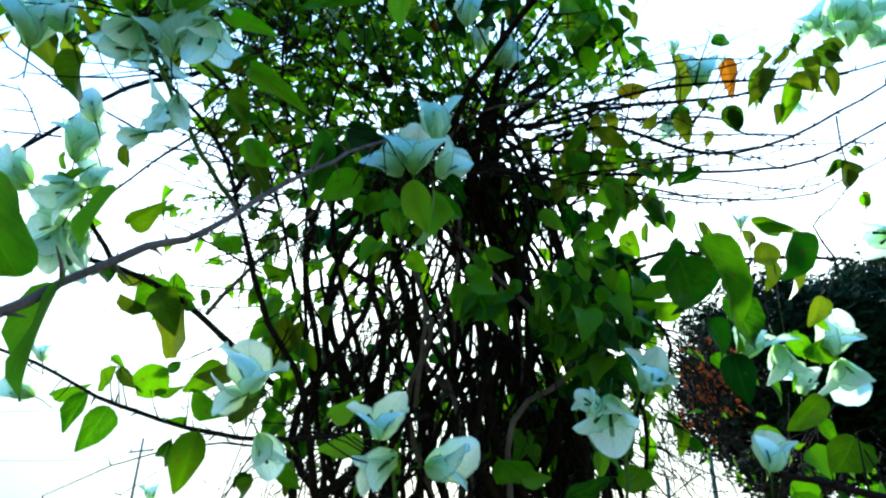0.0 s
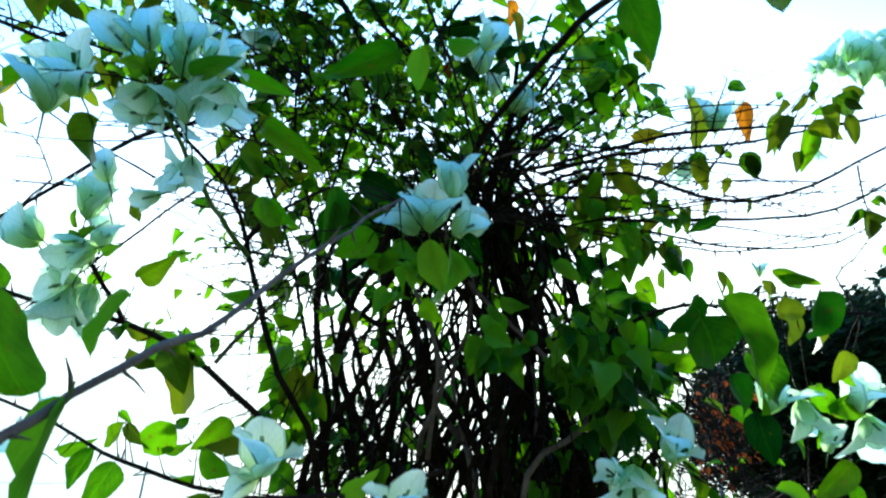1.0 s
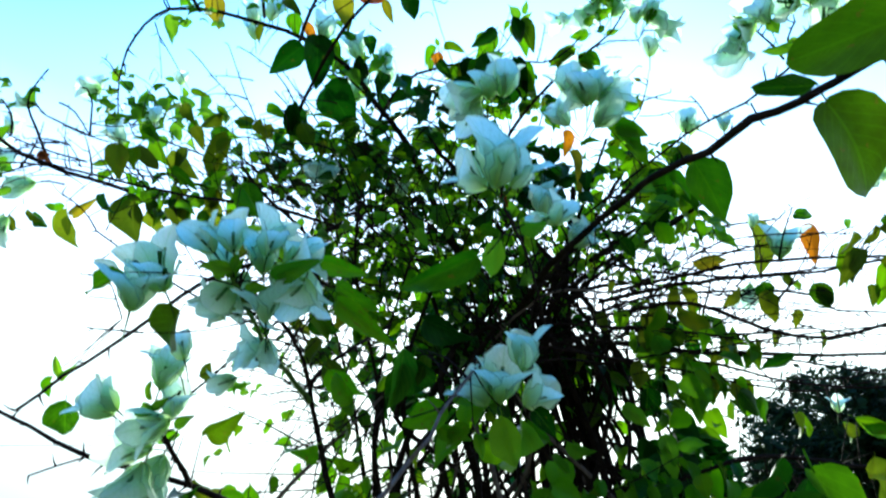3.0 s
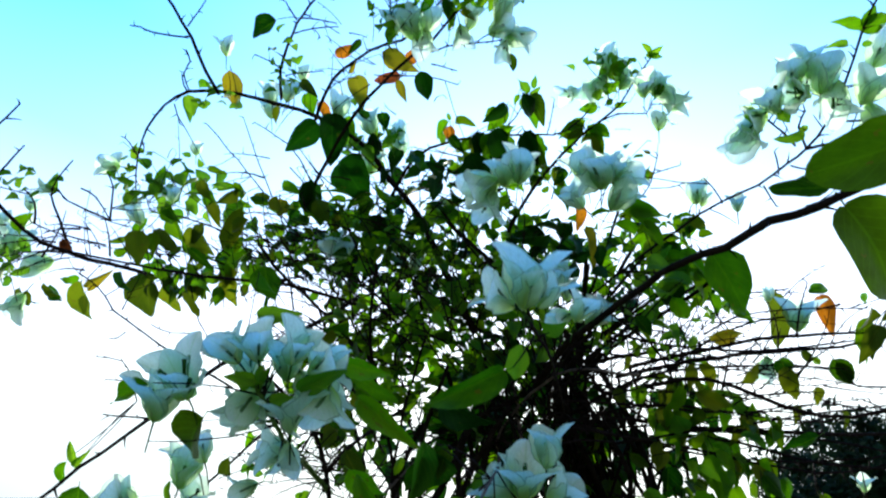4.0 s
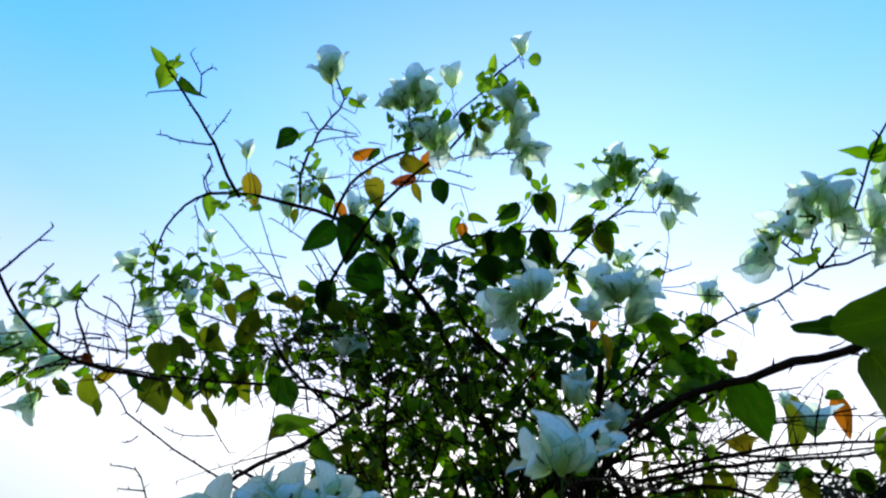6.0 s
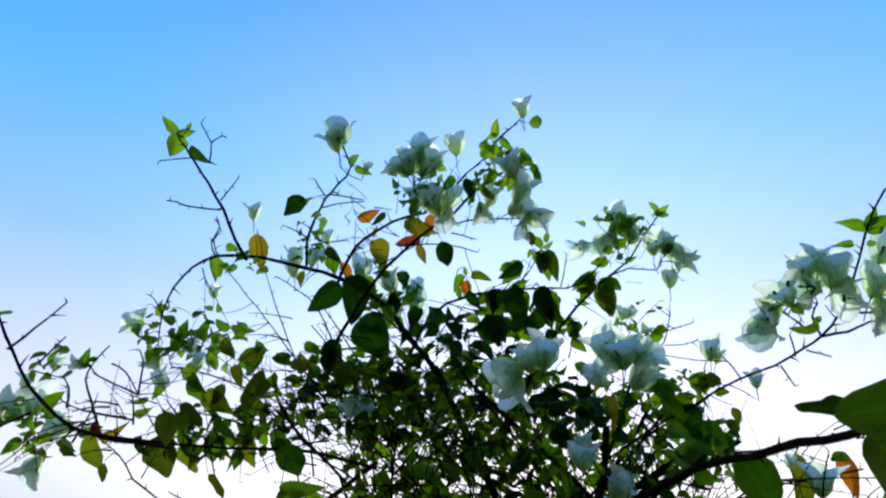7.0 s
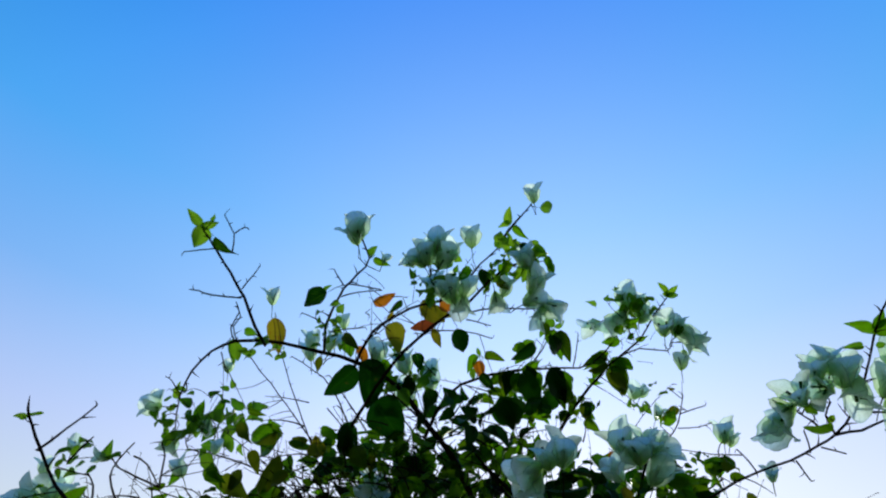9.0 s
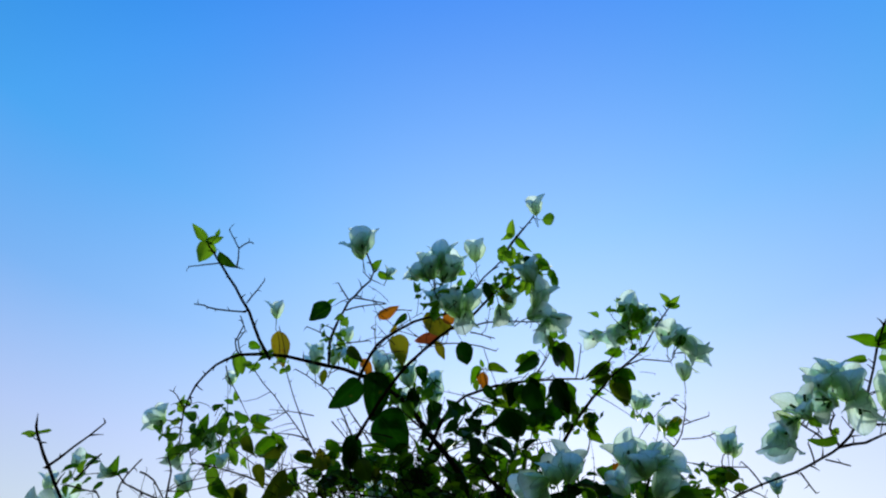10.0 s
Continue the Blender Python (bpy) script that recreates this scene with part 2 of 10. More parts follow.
def smooth_line(points, step):
    """Catmull-Rom through the points, about one vertex a step."""
    p = [Vector(q) for q in points]
    p = [p[0] * 2 - p[1]] + p + [p[-1] * 2 - p[-2]]
    out = []
    for i in range(1, len(p) - 2):
        n = max(2, int((p[i + 1] - p[i]).length / step))
        for k in range(n):
            t = k / n
            a, b, c, d = p[i - 1], p[i], p[i + 1], p[i + 2]
            out.append(0.5 * (2 * b + (c - a) * t + (2 * a - 5 * b + 4 * c - d) * t * t + (3 * b - a - 3 * c + d) * t ** 3))
    out.append(p[-2])
    return out


class Tubes:
    """Gathers tapering tubes into one mesh."""

    def __init__(self):
        self.v, self.f, self.uv = [], [], []

    def tube(self, line, r0, r1, sides=5, knobs=0.0, rng=None):
        base = len(self.v)
        n = len(line)
        side = None
        for i, p in enumerate(line):
            way = (line[min(i + 1, n - 1)] - line[max(i - 1, 0)]).normalized()
            if side is None:
                side = way.orthogonal().normalized()
            side = (side - way * side.dot(way)).normalized()
            other = way.cross(side)
            r = r0 + (r1 - r0) * i / max(n - 1, 1)
            if knobs and rng:
                r *= 1 + knobs * rng.uniform(-0.5, 1.0)
            for k in range(sides):
                a = 2 * math.pi * k / sides
                self.v.append(p + (side * math.cos(a) + other * math.sin(a)) * r)
                self.uv.append((k / sides, i / n))
        for i in range(n - 1):
            for k in range(sides):
                a, b = base + i * sides + k, base + i * sides + (k + 1) % sides
                self.f.append((a, b, b + sides, a + sides))
        self.f.append(tuple(base + k for k in reversed(range(sides))))
        self.f.append(tuple(base + (n - 1) * sides + k for k in range(sides)))

    def thorns(self, line, r, rng, gap=0.03, long=0.016):
        """Nodes with a thorn or a dead spur, turned round the branch."""
        run, turn = 0.0, rng.uniform(0, 6)
        for i in range(1, len(line)):
            run += (line[i] - line[i - 1]).length
            if run < gap:
                continue
            run = rng.uniform(-0.3, 0.3) * gap
            turn += 2.4
            way = (line[i] - line[i - 1]).normalized()
            s = way.orthogonal().normalized()
            out = (s * math.cos(turn) + way.cross(s) * math.sin(turn) + way * rng.uniform(0.1, 0.6)).normalized()
            tip = line[i] + out * long * rng.uniform(0.5, 1.4)
            self.tube([line[i], (line[i] + tip) / 2 + way * 0.001, tip], r * 0.5 + 0.0003, 0.0003, 4)

    def mesh(self, name, material):
        return mesh_from(name, self.v, self.f, material, self.uv)


# ---- the leaf and the bract ----
def blade_grid(width, blunt, fold, curl, wave, rows, seed, bend, twist, point):
    """A leaf blade one unit long along +y, facing +z: points, faces and uv."""
    rng = random.Random(seed)
    ph = rng.uniform(0, 6)
    steps = [0.5 - 0.5 * math.cos(math.pi * i / rows) for i in range(rows + 1)]
    raw = [(max(s, 1e-4) ** blunt) * ((1 - s) ** point + 0.07 * math.sin(math.pi * s) ** 0.5 * s * s) for s in steps]
    lop = rng.uniform(-0.12, 0.12)
    top = max(raw)
    cols = (-1.0, -0.72, -0.36, 0.0, 0.36, 0.72, 1.0) if rows > 8 else (-1.0, -0.5, 0.0, 0.5, 1.0)
    n = len(cols)
    v, f, uv = [], [], []
    for i in range(rows + 1):
        s = steps[i]
        half = width / 2 * raw[i] / top
        for c in cols:
            x = c * half * (1 + lop * c) * (1 + 0.05 * abs(c) * math.sin(s * 13 + ph * 2 + 2 * c))
            z = fold * abs(x) * (1 + 1.6 * lop * c) + twist * x * (s - 0.3) - curl * s * s + wave * abs(c) * math.sin(s * 9 + ph + c)
            y = s * (1 - 0.18 * curl * s) - 0.035 * (1 - s) * abs(c)
            v.append(Vector((x + 0.03 * math.sin(s * 3 + ph) * s + bend * s * s, y, z)))
            uv.append((0.5 + 0.5 * c, s))
    for i in range(rows):
        for k in range(n - 1):
            a = i * n + k
            f.append((a, a + 1, a + n + 1, a + n))
    return v, f, uv


LEAF_SHAPES = [  # width, bluntness, fold, curl, wave, sideways bend, twist
    (0.74, 0.55, 0.55, 0.30, 0.040, 0.06, 0.3), (0.66, 0.58, 0.75, 0.40, 0.045, -0.08, -0.5), (0.80, 0.50, 0.35, 0.20, 0.050, 0.05, 0.5), (0.62, 0.62, 0.95, 0.48, 0.040, 0.10, 0.6),
    (0.72, 0.52, 0.60, 0.14, 0.060, -0.06, -0.6), (0.76, 0.60, 0.45, 0.50, 0.045, 0.09, 0.4), (0.68, 0.56, -0.40, 0.38, 0.055, -0.10, 0.5), (0.70, 0.54, 0.85, 0.24, 0.065, 0.04, -0.7),
    (0.84, 0.50, 0.25, 0.30, 0.045, 0.06, 0.4), (0.78, 0.55, -0.30, 0.40, 0.060, -0.05, 0.5)]


def leaf_geometry(k, rows=6):
    w, blunt, fold, curl, wave, bend, twist = LEAF_SHAPES[k]
    v, f, uv = blade_grid(w, blunt, fold, curl, wave, rows, 40 + k, bend, twist, 0.62 if k > 7 else 1.25)
    # the leaf stalk, a three-sided stem behind the blade
    b = len(v)
    for y, z in ((-0.17, 0.03), (0.02, 0.0)):
        for a in (0.5, 2.6, 4.7):
            v.append(Vector((0.011 * math.cos(a), y, z + 0.011 * math.sin(a))))
            uv.append((0.5, 0.0))
    for k3 in range(3):
        n3 = (k3 + 1) % 3
        f.append((b + k3, b + n3, b + 3 + n3, b + 3 + k3))
    return v, f, uv


LEAF_GEOMETRY = [leaf_geometry(k) for k in range(8)]
LEAF_FINE = [leaf_geometry(k, 10) for k in range(len(LEAF_SHAPES))]
LEAF_MESH = {}


def leaf_mesh(kind, k):
    key = (kind, k)
    if key not in LEAF_MESH:
        v, f, uv = LEAF_FINE[k]
        LEAF_MESH[key] = mesh_from("leaf", v, f, {"g": M_LEAF, "d": M_DARK, "l": M_OLIVE, "s": M_FRESH, "y": M_YELLOW, "o": M_ORANGE, "r": M_RED}[kind], uv)
    return LEAF_MESH[key]


def bract_grid(width, flare, cup, wave, seed, rows=11):
    """A papery bract one unit long along +y, its hollow side towards +z: ovate, fluted, with a wavy edge and a short point."""
    rng = random.Random(seed)
    ph, lop = rng.uniform(0, 6), rng.uniform(-0.1, 0.1)
    cols = [-1 + 0.25 * k for k in range(9)]
    n = len(cols)
    v, f, uv = [], [], []
    for i in range(rows + 1):
        s = 0.5 - 0.5 * math.cos(math.pi * i / rows)
        half = width / 2 * (math.sin(math.pi * min(1.0, s ** 0.95)) ** 0.50 if s < 1 else 0.0)
        half = max(half, 0.012 * (1 - s)) * (1 + 0.05 * math.sin(s * 19 + ph) * math.sin(math.pi * s))
        for c in cols:
            x = c * half * (1 + lop * c)
            flute = 0.011 * math.cos(c * 9.4 + 0.6 * math.sin(ph)) * math.sin(math.pi * s)
            edge = wave * abs(c) ** 2.5 * (0.65 * math.sin(s * 15 + ph + 1.7 * c) + 0.45 * math.sin(s * 27 + 2 * ph - c))
            z = cup * c * c * half * 1.3 + flute + edge - flare * s ** 2.6 + 0.06 * math.sin(math.pi * s)
            v.append(Vector((x + 0.04 * math.sin(ph) * s * s, s * (1 - 0.25 * flare * s) - 0.05 * abs(c) * s * s * (1 - s), z)))
            uv.append((0.5 + 0.5 * c, s))
    for i in range(rows):
        for k in range(n - 1):
            q = i * n + k
            f.append((q, q + 1, q + n + 1, q + n))
    return v, f, uv


def bract_mesh(k, width, flare, cup, wave):
    v, f, uv = bract_grid(width, flare, cup, wave, 70 + k)
    return mesh_from("bract", v, f, M_BRACT, uv)


BRACT_MESH = [bract_mesh(k, *q) for k, q in enumerate(((0.70, 0.02, 0.45, 0.035), (0.62, 0.07, 0.35, 0.050), (0.76, -0.03, 0.50, 0.040), (0.66, 0.11, 0.25, 0.055), (0.60, 0.04, 0.40, 0.045), (0.74, 0.07, 0.30, 0.050)))]


def floret_mesh():
    """The small pale five-lobed mouth of an opened tube, one unit across, facing +z."""
    v, f = [Vector((0, 0, -0.12))], []
    for k in range(10):
        a, r = math.pi * k / 5, 0.5 if k % 2 == 0 else 0.24
        v.append(Vector((r * math.cos(a), r * math.sin(a), 0.10 if k % 2 == 0 else 0.02)))
    for k in range(10):
        f.append((0, 1 + k, 1 + (k + 1) % 10))
    return mesh_from("floret", v, f, M_FLORET, [(0.5, 0.9)] * 11)


FLORET_MESH = floret_mesh()
LEAF_LABEL = {"d": "deep green leaf", "l": "dull olive green leaf", "s": "fresh light green young leaf", "y": "yellowing leaf", "o": "orange dying leaf", "r": "withered red-brown leaf"}


def frame_from(base, along, normal, size, wide=1.0):
    y = Vector(along).normalized()
    x = y.cross(Vector(normal)).normalized()
    z = x.cross(y)
    m = Matrix((x * size * wide, y * size, z * size)).transposed().to_4x4()
    m.translation = base
    return m


# ---- the bush ----
bush = tagged(new("bougainvillea_bush"), "tall thorny white-flowering bougainvillea bush with tangled stems and green leaves", "bush")
bush.location = (0.05, 1.35, 0)
HOME = Matrix.Translation((-0.05, -1.35, 0))
rng_leaf = random.Random(11)
leaf_count = 0


def leaf(kind, base, tip, normal, wide=1.0, shape=None):
    """One leaf from the base of its blade to its tip, its face turned to normal."""
    global leaf_count
    base, tip = Vector(base), Vector(tip)
    ob = part("leaf", leaf_mesh(kind, rng_leaf.randrange(8) if shape is None else shape), bush, LEAF_LABEL.get(kind, ""))
    ob.matrix_basis = HOME @ frame_from(base, tip - base, normal, (tip - base).length, wide)
    leaf_count += 1
    return ob


rng_bloom = random.Random(5)


def flower(centre, axis, toward, span, openness=1.0):
    """Three papery bracts, each with a slender dark tube along its midrib, on a thin stalk; span across, opening along axis."""
    axis, toward = Vector(axis).normalized(), Vector(toward).normalized()
    # most flowers stand up from their sprig and show their backs from below
    if axis.z > 0.0:
        axis = (axis + Vector((0, 0, rng_bloom.uniform(0.05, 0.75)))).normalized()
    u = (toward - axis * toward.dot(axis)).normalized()
    w = axis.cross(u)
    size = span
    base = Vector(centre) - axis * size * 0.42
    t = Tubes()
    stalk = [base - axis * size * 0.5 + Vector((0, 0, -0.004)), base - axis * size * 0.2, base]
    t.tube(stalk, 0.0007, 0.001, 4)
    spin = rng_bloom.choice((0.0, math.pi, math.pi)) + rng_bloom.uniform(-0.45, 0.45)
    turns = [spin + k * 2.094 + rng_bloom.uniform(-0.25, 0.25) for k in range(3)]
    leans = [rng_bloom.uniform(0.30, 0.62) * openness for _ in turns]
    mouths = []
    for a, lean in zip(turns, leans):
        radial = u * math.cos(a) + w * math.sin(a)
        way = (axis * math.cos(lean * 0.8) + radial * math.sin(lean * 0.8)).normalized()
        inner = (axis * math.sin(lean) - radial * math.cos(lean)) * size * 0.05
        long = size * rng_bloom.uniform(0.50, 0.66)
        line = [base, base + way * long * 0.3 + inner, base + way * long * 0.65 + inner * 1.4, base + way * long + inner]
        t.tube(line[:3], size * 0.026, size * 0.032, 6)
        t.tube(line[2:], size * 0.024, size * 0.040, 6)
        mouths.append((line[3], way))
    head = part("flower", t.mesh("flower", M_TUBE), bush, "white papery bougainvillea flower")
    head.matrix_basis = HOME
    for a, lean in zip(turns, leans):
        radial = u * math.cos(a) + w * math.sin(a)
        along = axis * math.cos(lean) + radial * math.sin(lean)
        inward = axis * math.sin(lean) - radial * math.cos(lean)
        b = part("bract", BRACT_MESH[rng_bloom.randrange(6)], head)
        b.matrix_basis = frame_from(base, along, inward, size * rng_bloom.uniform(0.92, 1.15), rng_bloom.uniform(0.88, 1.10))
    # smaller bracts of the neighbouring florets fill the heart of a large head
    for k in range(2 if size > 0.046 else 0):
        a, lean = spin + 1.05 + 2.094 * k + rng_bloom.uniform(-0.4, 0.4), rng_bloom.uniform(0.12, 0.42) * openness
        radial = u * math.cos(a) + w * math.sin(a)
        b = part("bract", BRACT_MESH[rng_bloom.randrange(6)], head)
        b.matrix_basis = frame_from(base + radial * size * 0.05, axis * math.cos(lean) + radial * math.sin(lean), axis * math.sin(lean) - radial * math.cos(lean), size * rng_bloom.uniform(0.66, 0.9), rng_bloom.uniform(0.9, 1.1))
    if openness > 1.1:
        for p, way in mouths:
            if rng_bloom.random() < 0.4:
                b = part("floret", FLORET_MESH, head, "tiny pale star-shaped floret")
                b.matrix_basis = frame_from(p, way.orthogonal(), way, size * 0.12)
    return head


rng_branch = random.Random(3)


def branch(points, r0, r1, bark=None, thorny=True, name="branch", label=""):
    """A branch from its thick to its thin end through a few places."""
    line = smooth_line(points, 0.03)
    wob = 0.0014 if r0 > 0.002 else 0.0006
    line = [line[0]] + [p + Vector([rng_branch.uniform(-wob, wob) for _ in range(3)]) for p in line[1:-1]] + [line[-1]]
    t = Tubes()
    t.tube(line, r0, r1, 7 if r0 > 0.003 else 5, 0.12, rng_branch)
    if thorny:
        t.thorns(line, min(r0, 0.003), rng_branch, gap=0.012 + r0 * 2.0, long=0.010 + r0 * 1.4)
    ob = part(name, t.mesh(name, bark or (M_BARK if r0 > 0.0028 else M_TWIG)), bush, label)
    ob.matrix_basis = HOME
    return ob


FILL = []  # leaves of the mass: kind, base, along, normal, length, width


def spray_leaf(kind, base, tip, normal, wide=1.0):
    """A leaf of the mass at a place of its own."""
    along = Vector(tip) - Vector(base)
    FILL.append((kind, Vector(base), along, Vector(normal), along.length, wide))


def foliage(centre, right, down, away, count, length, seed, kind="g"):
    """Leaves scattered through an ellipsoid that its three half-axes give, hanging outward and down."""
    rng = random.Random(seed)
    c, r, d, a = Vector(centre), Vector(right), Vector(down), Vector(away)
    for _ in range(count):
        while True:
            q = Vector([rng.uniform(-1, 1) for _ in range(3)])
            if q.length <= 1:
                break
        p = c + r * q.x + d * q.y + a * q.z
        out = (p - Vector((0.05, 1.15, 2.15))).normalized()
        along = out * rng.uniform(0.1, 0.9) + Vector((rng.uniform(-0.7, 0.7), rng.uniform(-0.7, 0.5), rng.uniform(-1.2, 0.25)))
        normal = Vector((rng.uniform(-0.6, 0.6), rng.uniform(-1.0, 0.1), rng.uniform(-0.4, 1.0)))
        FILL.append((kind, p, along, normal, length * rng.uniform(0.6, 1.25), rng.uniform(0.78, 1.1)))


TWIGS = Tubes()


def twigs(centre, right, down, away, count, length, seed, radius=0.0015, spread=1.0):
    """A tangle of thin twigs, most of them growing away from the heart of the bush."""
    rng = random.Random(seed)
    c, r, d, a = Vector(centre), Vector(right), Vector(down), Vector(away)
    for _ in range(count):
        q = Vector([rng.gauss(0, 0.5) for _ in range(3)])
        p = c + r * q.x + d * q.y + a * q.z
        out = (p - Vector((0.05, 1.2, 2.0))).normalized()
        way = (out + Vector([rng.uniform(-spread, spread) for _ in range(3)])).normalized()
        long = length * rng.uniform(0.5, 1.4)
        bend = Vector([rng.uniform(-0.3, 0.3) for _ in range(3)]) + Vector((0, 0, -0.15))
        line = [p + way * long * s + bend * long * s * s for s in (0, 0.25, 0.5, 0.75, 1.0)]
        TWIGS.tube(line, radius * rng.uniform(0.7, 1.5), 0.0005, 4)
        TWIGS.thorns(line, radius, rng, gap=0.03, long=0.01)


def stalk(a, b, sag, radius=0.0008):
    """A thin side twig from a branch to a leaf or a flower."""
    a, b = Vector(a), Vector(b)
    bow = Vector((0, 0, -sag * (b - a).length))
    TWIGS.tube([a, a.lerp(b, 0.35) + bow, a.lerp(b, 0.7) + bow * 0.8, b], radius * 1.25, radius * 0.7, 4)


# stems from the ground up through the heart of the bush, then fanning out into the crown
def build_stems():
    rng = random.Random(21)
    for i in range(66):
        a, rad = rng.uniform(0, 6.283), 0.15 * math.sqrt(rng.random())
        foot = Vector((0.05 + rad * math.cos(a) * 1.2, 1.40 + rad * math.sin(a), -0.02))
        depth = rng.uniform(-0.14, 0.18)
        wide = rng.uniform(-0.28, 0.31)
        mid = Vector((0.02 + wide * 0.8, 1.32 + depth, 1.0))
        low = Vector((0.03 + wide, 1.27 + depth, 1.5))
        waist = Vector((0.06 + wide * 0.75 + rng.uniform(-0.10, 0.10), 1.19 + depth * 0.9, 1.86 + rng.uniform(-0.06, 0.06)))
        knot = Vector((0.06 + wide * 0.35 + rng.uniform(-0.12, 0.12), 1.09 + depth * 0.6, 2.17 + rng.uniform(-0.1, 0.1)))
        ang, h = rng.uniform(0, 6.283), rng.uniform(0.0, 0.34)
        reach = rng.uniform(0.12, 0.42)
        tip = knot + Vector((math.cos(ang) * reach * 1.15, math.sin(ang) * reach * 0.8, h))
        half = (knot + tip) / 2 + Vector((0, 0, 0.06))
        r = rng.uniform(0.0055, 0.012) if i % 6 else rng.uniform(0.013, 0.019)
        jog = [Vector((rng.uniform(-0.085, 0.085), rng.uniform(-0.05, 0.05), rng.uniform(-0.04, 0.04))) for _ in range(3)]
        pts = [foot, mid, low, low.lerp(waist, 0.5) + jog[0], waist + jog[1], waist.lerp(knot, 0.5) + jog[2], knot, half, tip]
        if rng.random() < 0.3 or r > 0.0078:
            pts = pts[:7]
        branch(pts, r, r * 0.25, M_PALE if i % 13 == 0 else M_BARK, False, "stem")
    # a close bundle of heavy old stems that runs up into the knot
    for i in range(20):
        x = rng.uniform(0.02, 0.25)
        y = rng.uniform(-0.12, 0.12)
        pts = [Vector((0.08 + x * 0.3, 1.42 + y * 0.6, -0.02)), Vector((0.03 + x, 1.34 + y, 1.0)), Vector((0.03 + x + rng.uniform(-0.03, 0.03), 1.26 + y, 1.55)),
               Vector((0.05 + x * 0.62 + rng.uniform(-0.04, 0.04), 1.17 + y * 0.8, 1.90)), Vector((0.05 + x * 0.25 + rng.uniform(-0.03, 0.03), 1.08 + y * 0.5, 2.2)),
               Vector((0.05 + rng.uniform(-0.25, 0.3), 1.05 + rng.uniform(-0.2, 0.3), 2.36 + rng.uniform(-0.08, 0.12)))]
        r = rng.uniform(0.006, 0.013)
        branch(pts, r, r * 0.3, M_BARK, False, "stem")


build_stems()


# thin thorny shoots that fan out sideways from the knot, with a few hanging leaves
def build_shoots():
    rng = random.Random(61)
    for i in range(13):
        a = Vector((0.064, 0.969, 2.141)) + Vector((rng.uniform(-0.04, 0.06), rng.uniform(-0.05, 0.05), rng.uniform(-0.09, 0.09)))
        low = rng.random()
        b = Vector((rng.uniform(0.50, 0.80), 0.99 - 0.10 * low + rng.uniform(-0.06, 0.06), 2.18 - 0.15 * low))
        b = a.lerp(b, rng.uniform(0.55, 1.0))
        sag = Vector((0, 0, rng.uniform(-0.055, 0.02)))
        kink = [Vector([rng.uniform(-0.016, 0.016) for _ in range(3)]) for _ in range(3)]
        pts = [a, a.lerp(b, 0.3) + sag * 0.8 + kink[0], a.lerp(b, 0.6) + sag + kink[1], a.lerp(b, 0.85) + sag * 0.5 + kink[2], b]
        branch(pts, rng.uniform(0.0014, 0.0026), 0.0008, M_TWIG)
        for _ in range(rng.randrange(1, 4)):
            p = pts[1].lerp(pts[2], rng.uniform(-0.3, 1.0))
            tip = p + Vector((rng.uniform(-0.02, 0.03), rng.uniform(-0.01, 0.02), -1)).normalized() * rng.uniform(0.028, 0.046) + Vector((rng.uniform(-0.015, 0.02), 0, 0))
            spray_leaf(rng.choice("glll"), p, tip, (rng.uniform(-0.6, 0.6), -1, rng.uniform(-0.5, 0.4)), rng.uniform(0.55, 0.85))


build_shoots()

# ---- main flower spray
flower((-0.030, 0.618, 1.916), (0.079, -0.730, 0.679), (-0.000, -0.927, -0.375), 0.063, 1.35)
flower((-0.058, 0.622, 1.905), (-0.814, -0.493, 0.308), (-0.000, -0.927, -0.375), 0.051, 1.15)
flower((0.007, 0.625, 1.899), (0.883, -0.438, 0.170), (-0.000, -0.927, -0.375), 0.043, 1.15)
flower((-0.007, 0.598, 1.939), (0.086, -0.529, 0.845), (-0.000, -0.927, -0.375), 0.050, 1.15)
leaf("s", (-0.030, 0.606, 1.871), (-0.016, 0.640, 1.819), (-0.148, -0.924, -0.378), 0.66, 0)
leaf("g", (-0.089, 0.633, 1.887), (-0.137, 0.635, 1.865), (0.331, -1.005, -0.181), 0.86, 0)
leaf("g", (-0.099, 0.649, 1.874), (-0.060, 0.668, 1.865), (0.248, -0.782, -0.734), 0.69)
leaf("g", (0.004, 0.627, 1.884), (0.024, 0.624, 1.857), (-0.181, -1.077, -0.004), 0.86)
leaf("g", (-0.064, 0.644, 1.871), (-0.095, 0.658, 1.850), (-0.304, -1.025, -0.133), 0.77)
leaf("s", (-0.060, 0.669, 1.869), (-0.044, 0.680, 1.843), (0.128, -1.053, -0.063), 0.69)
branch([(-0.190, 0.254, 1.616), (-0.190, 0.270, 1.630), (-0.178, 0.289, 1.650), (-0.156, 0.320, 1.680), (-0.145, 0.341, 1.693), (-0.132, 0.381, 1.728), (-0.113, 0.418, 1.770), (-0.090, 0.474, 1.819), (-0.077, 0.539, 1.871), (-0.057, 0.605, 1.922)], 0.0026, 0.0014, M_PALE)
# near leaves on the left
leaf("g", (-0.193, 0.237, 1.684), (-0.187, 0.256, 1.637), (-0.401, -1.029, -0.123), 1.12, 8)
leaf("s", (-0.178, 0.288, 1.647), (-0.202, 0.301, 1.597), (-0.432, -1.042, -0.089), 0.34, 4)
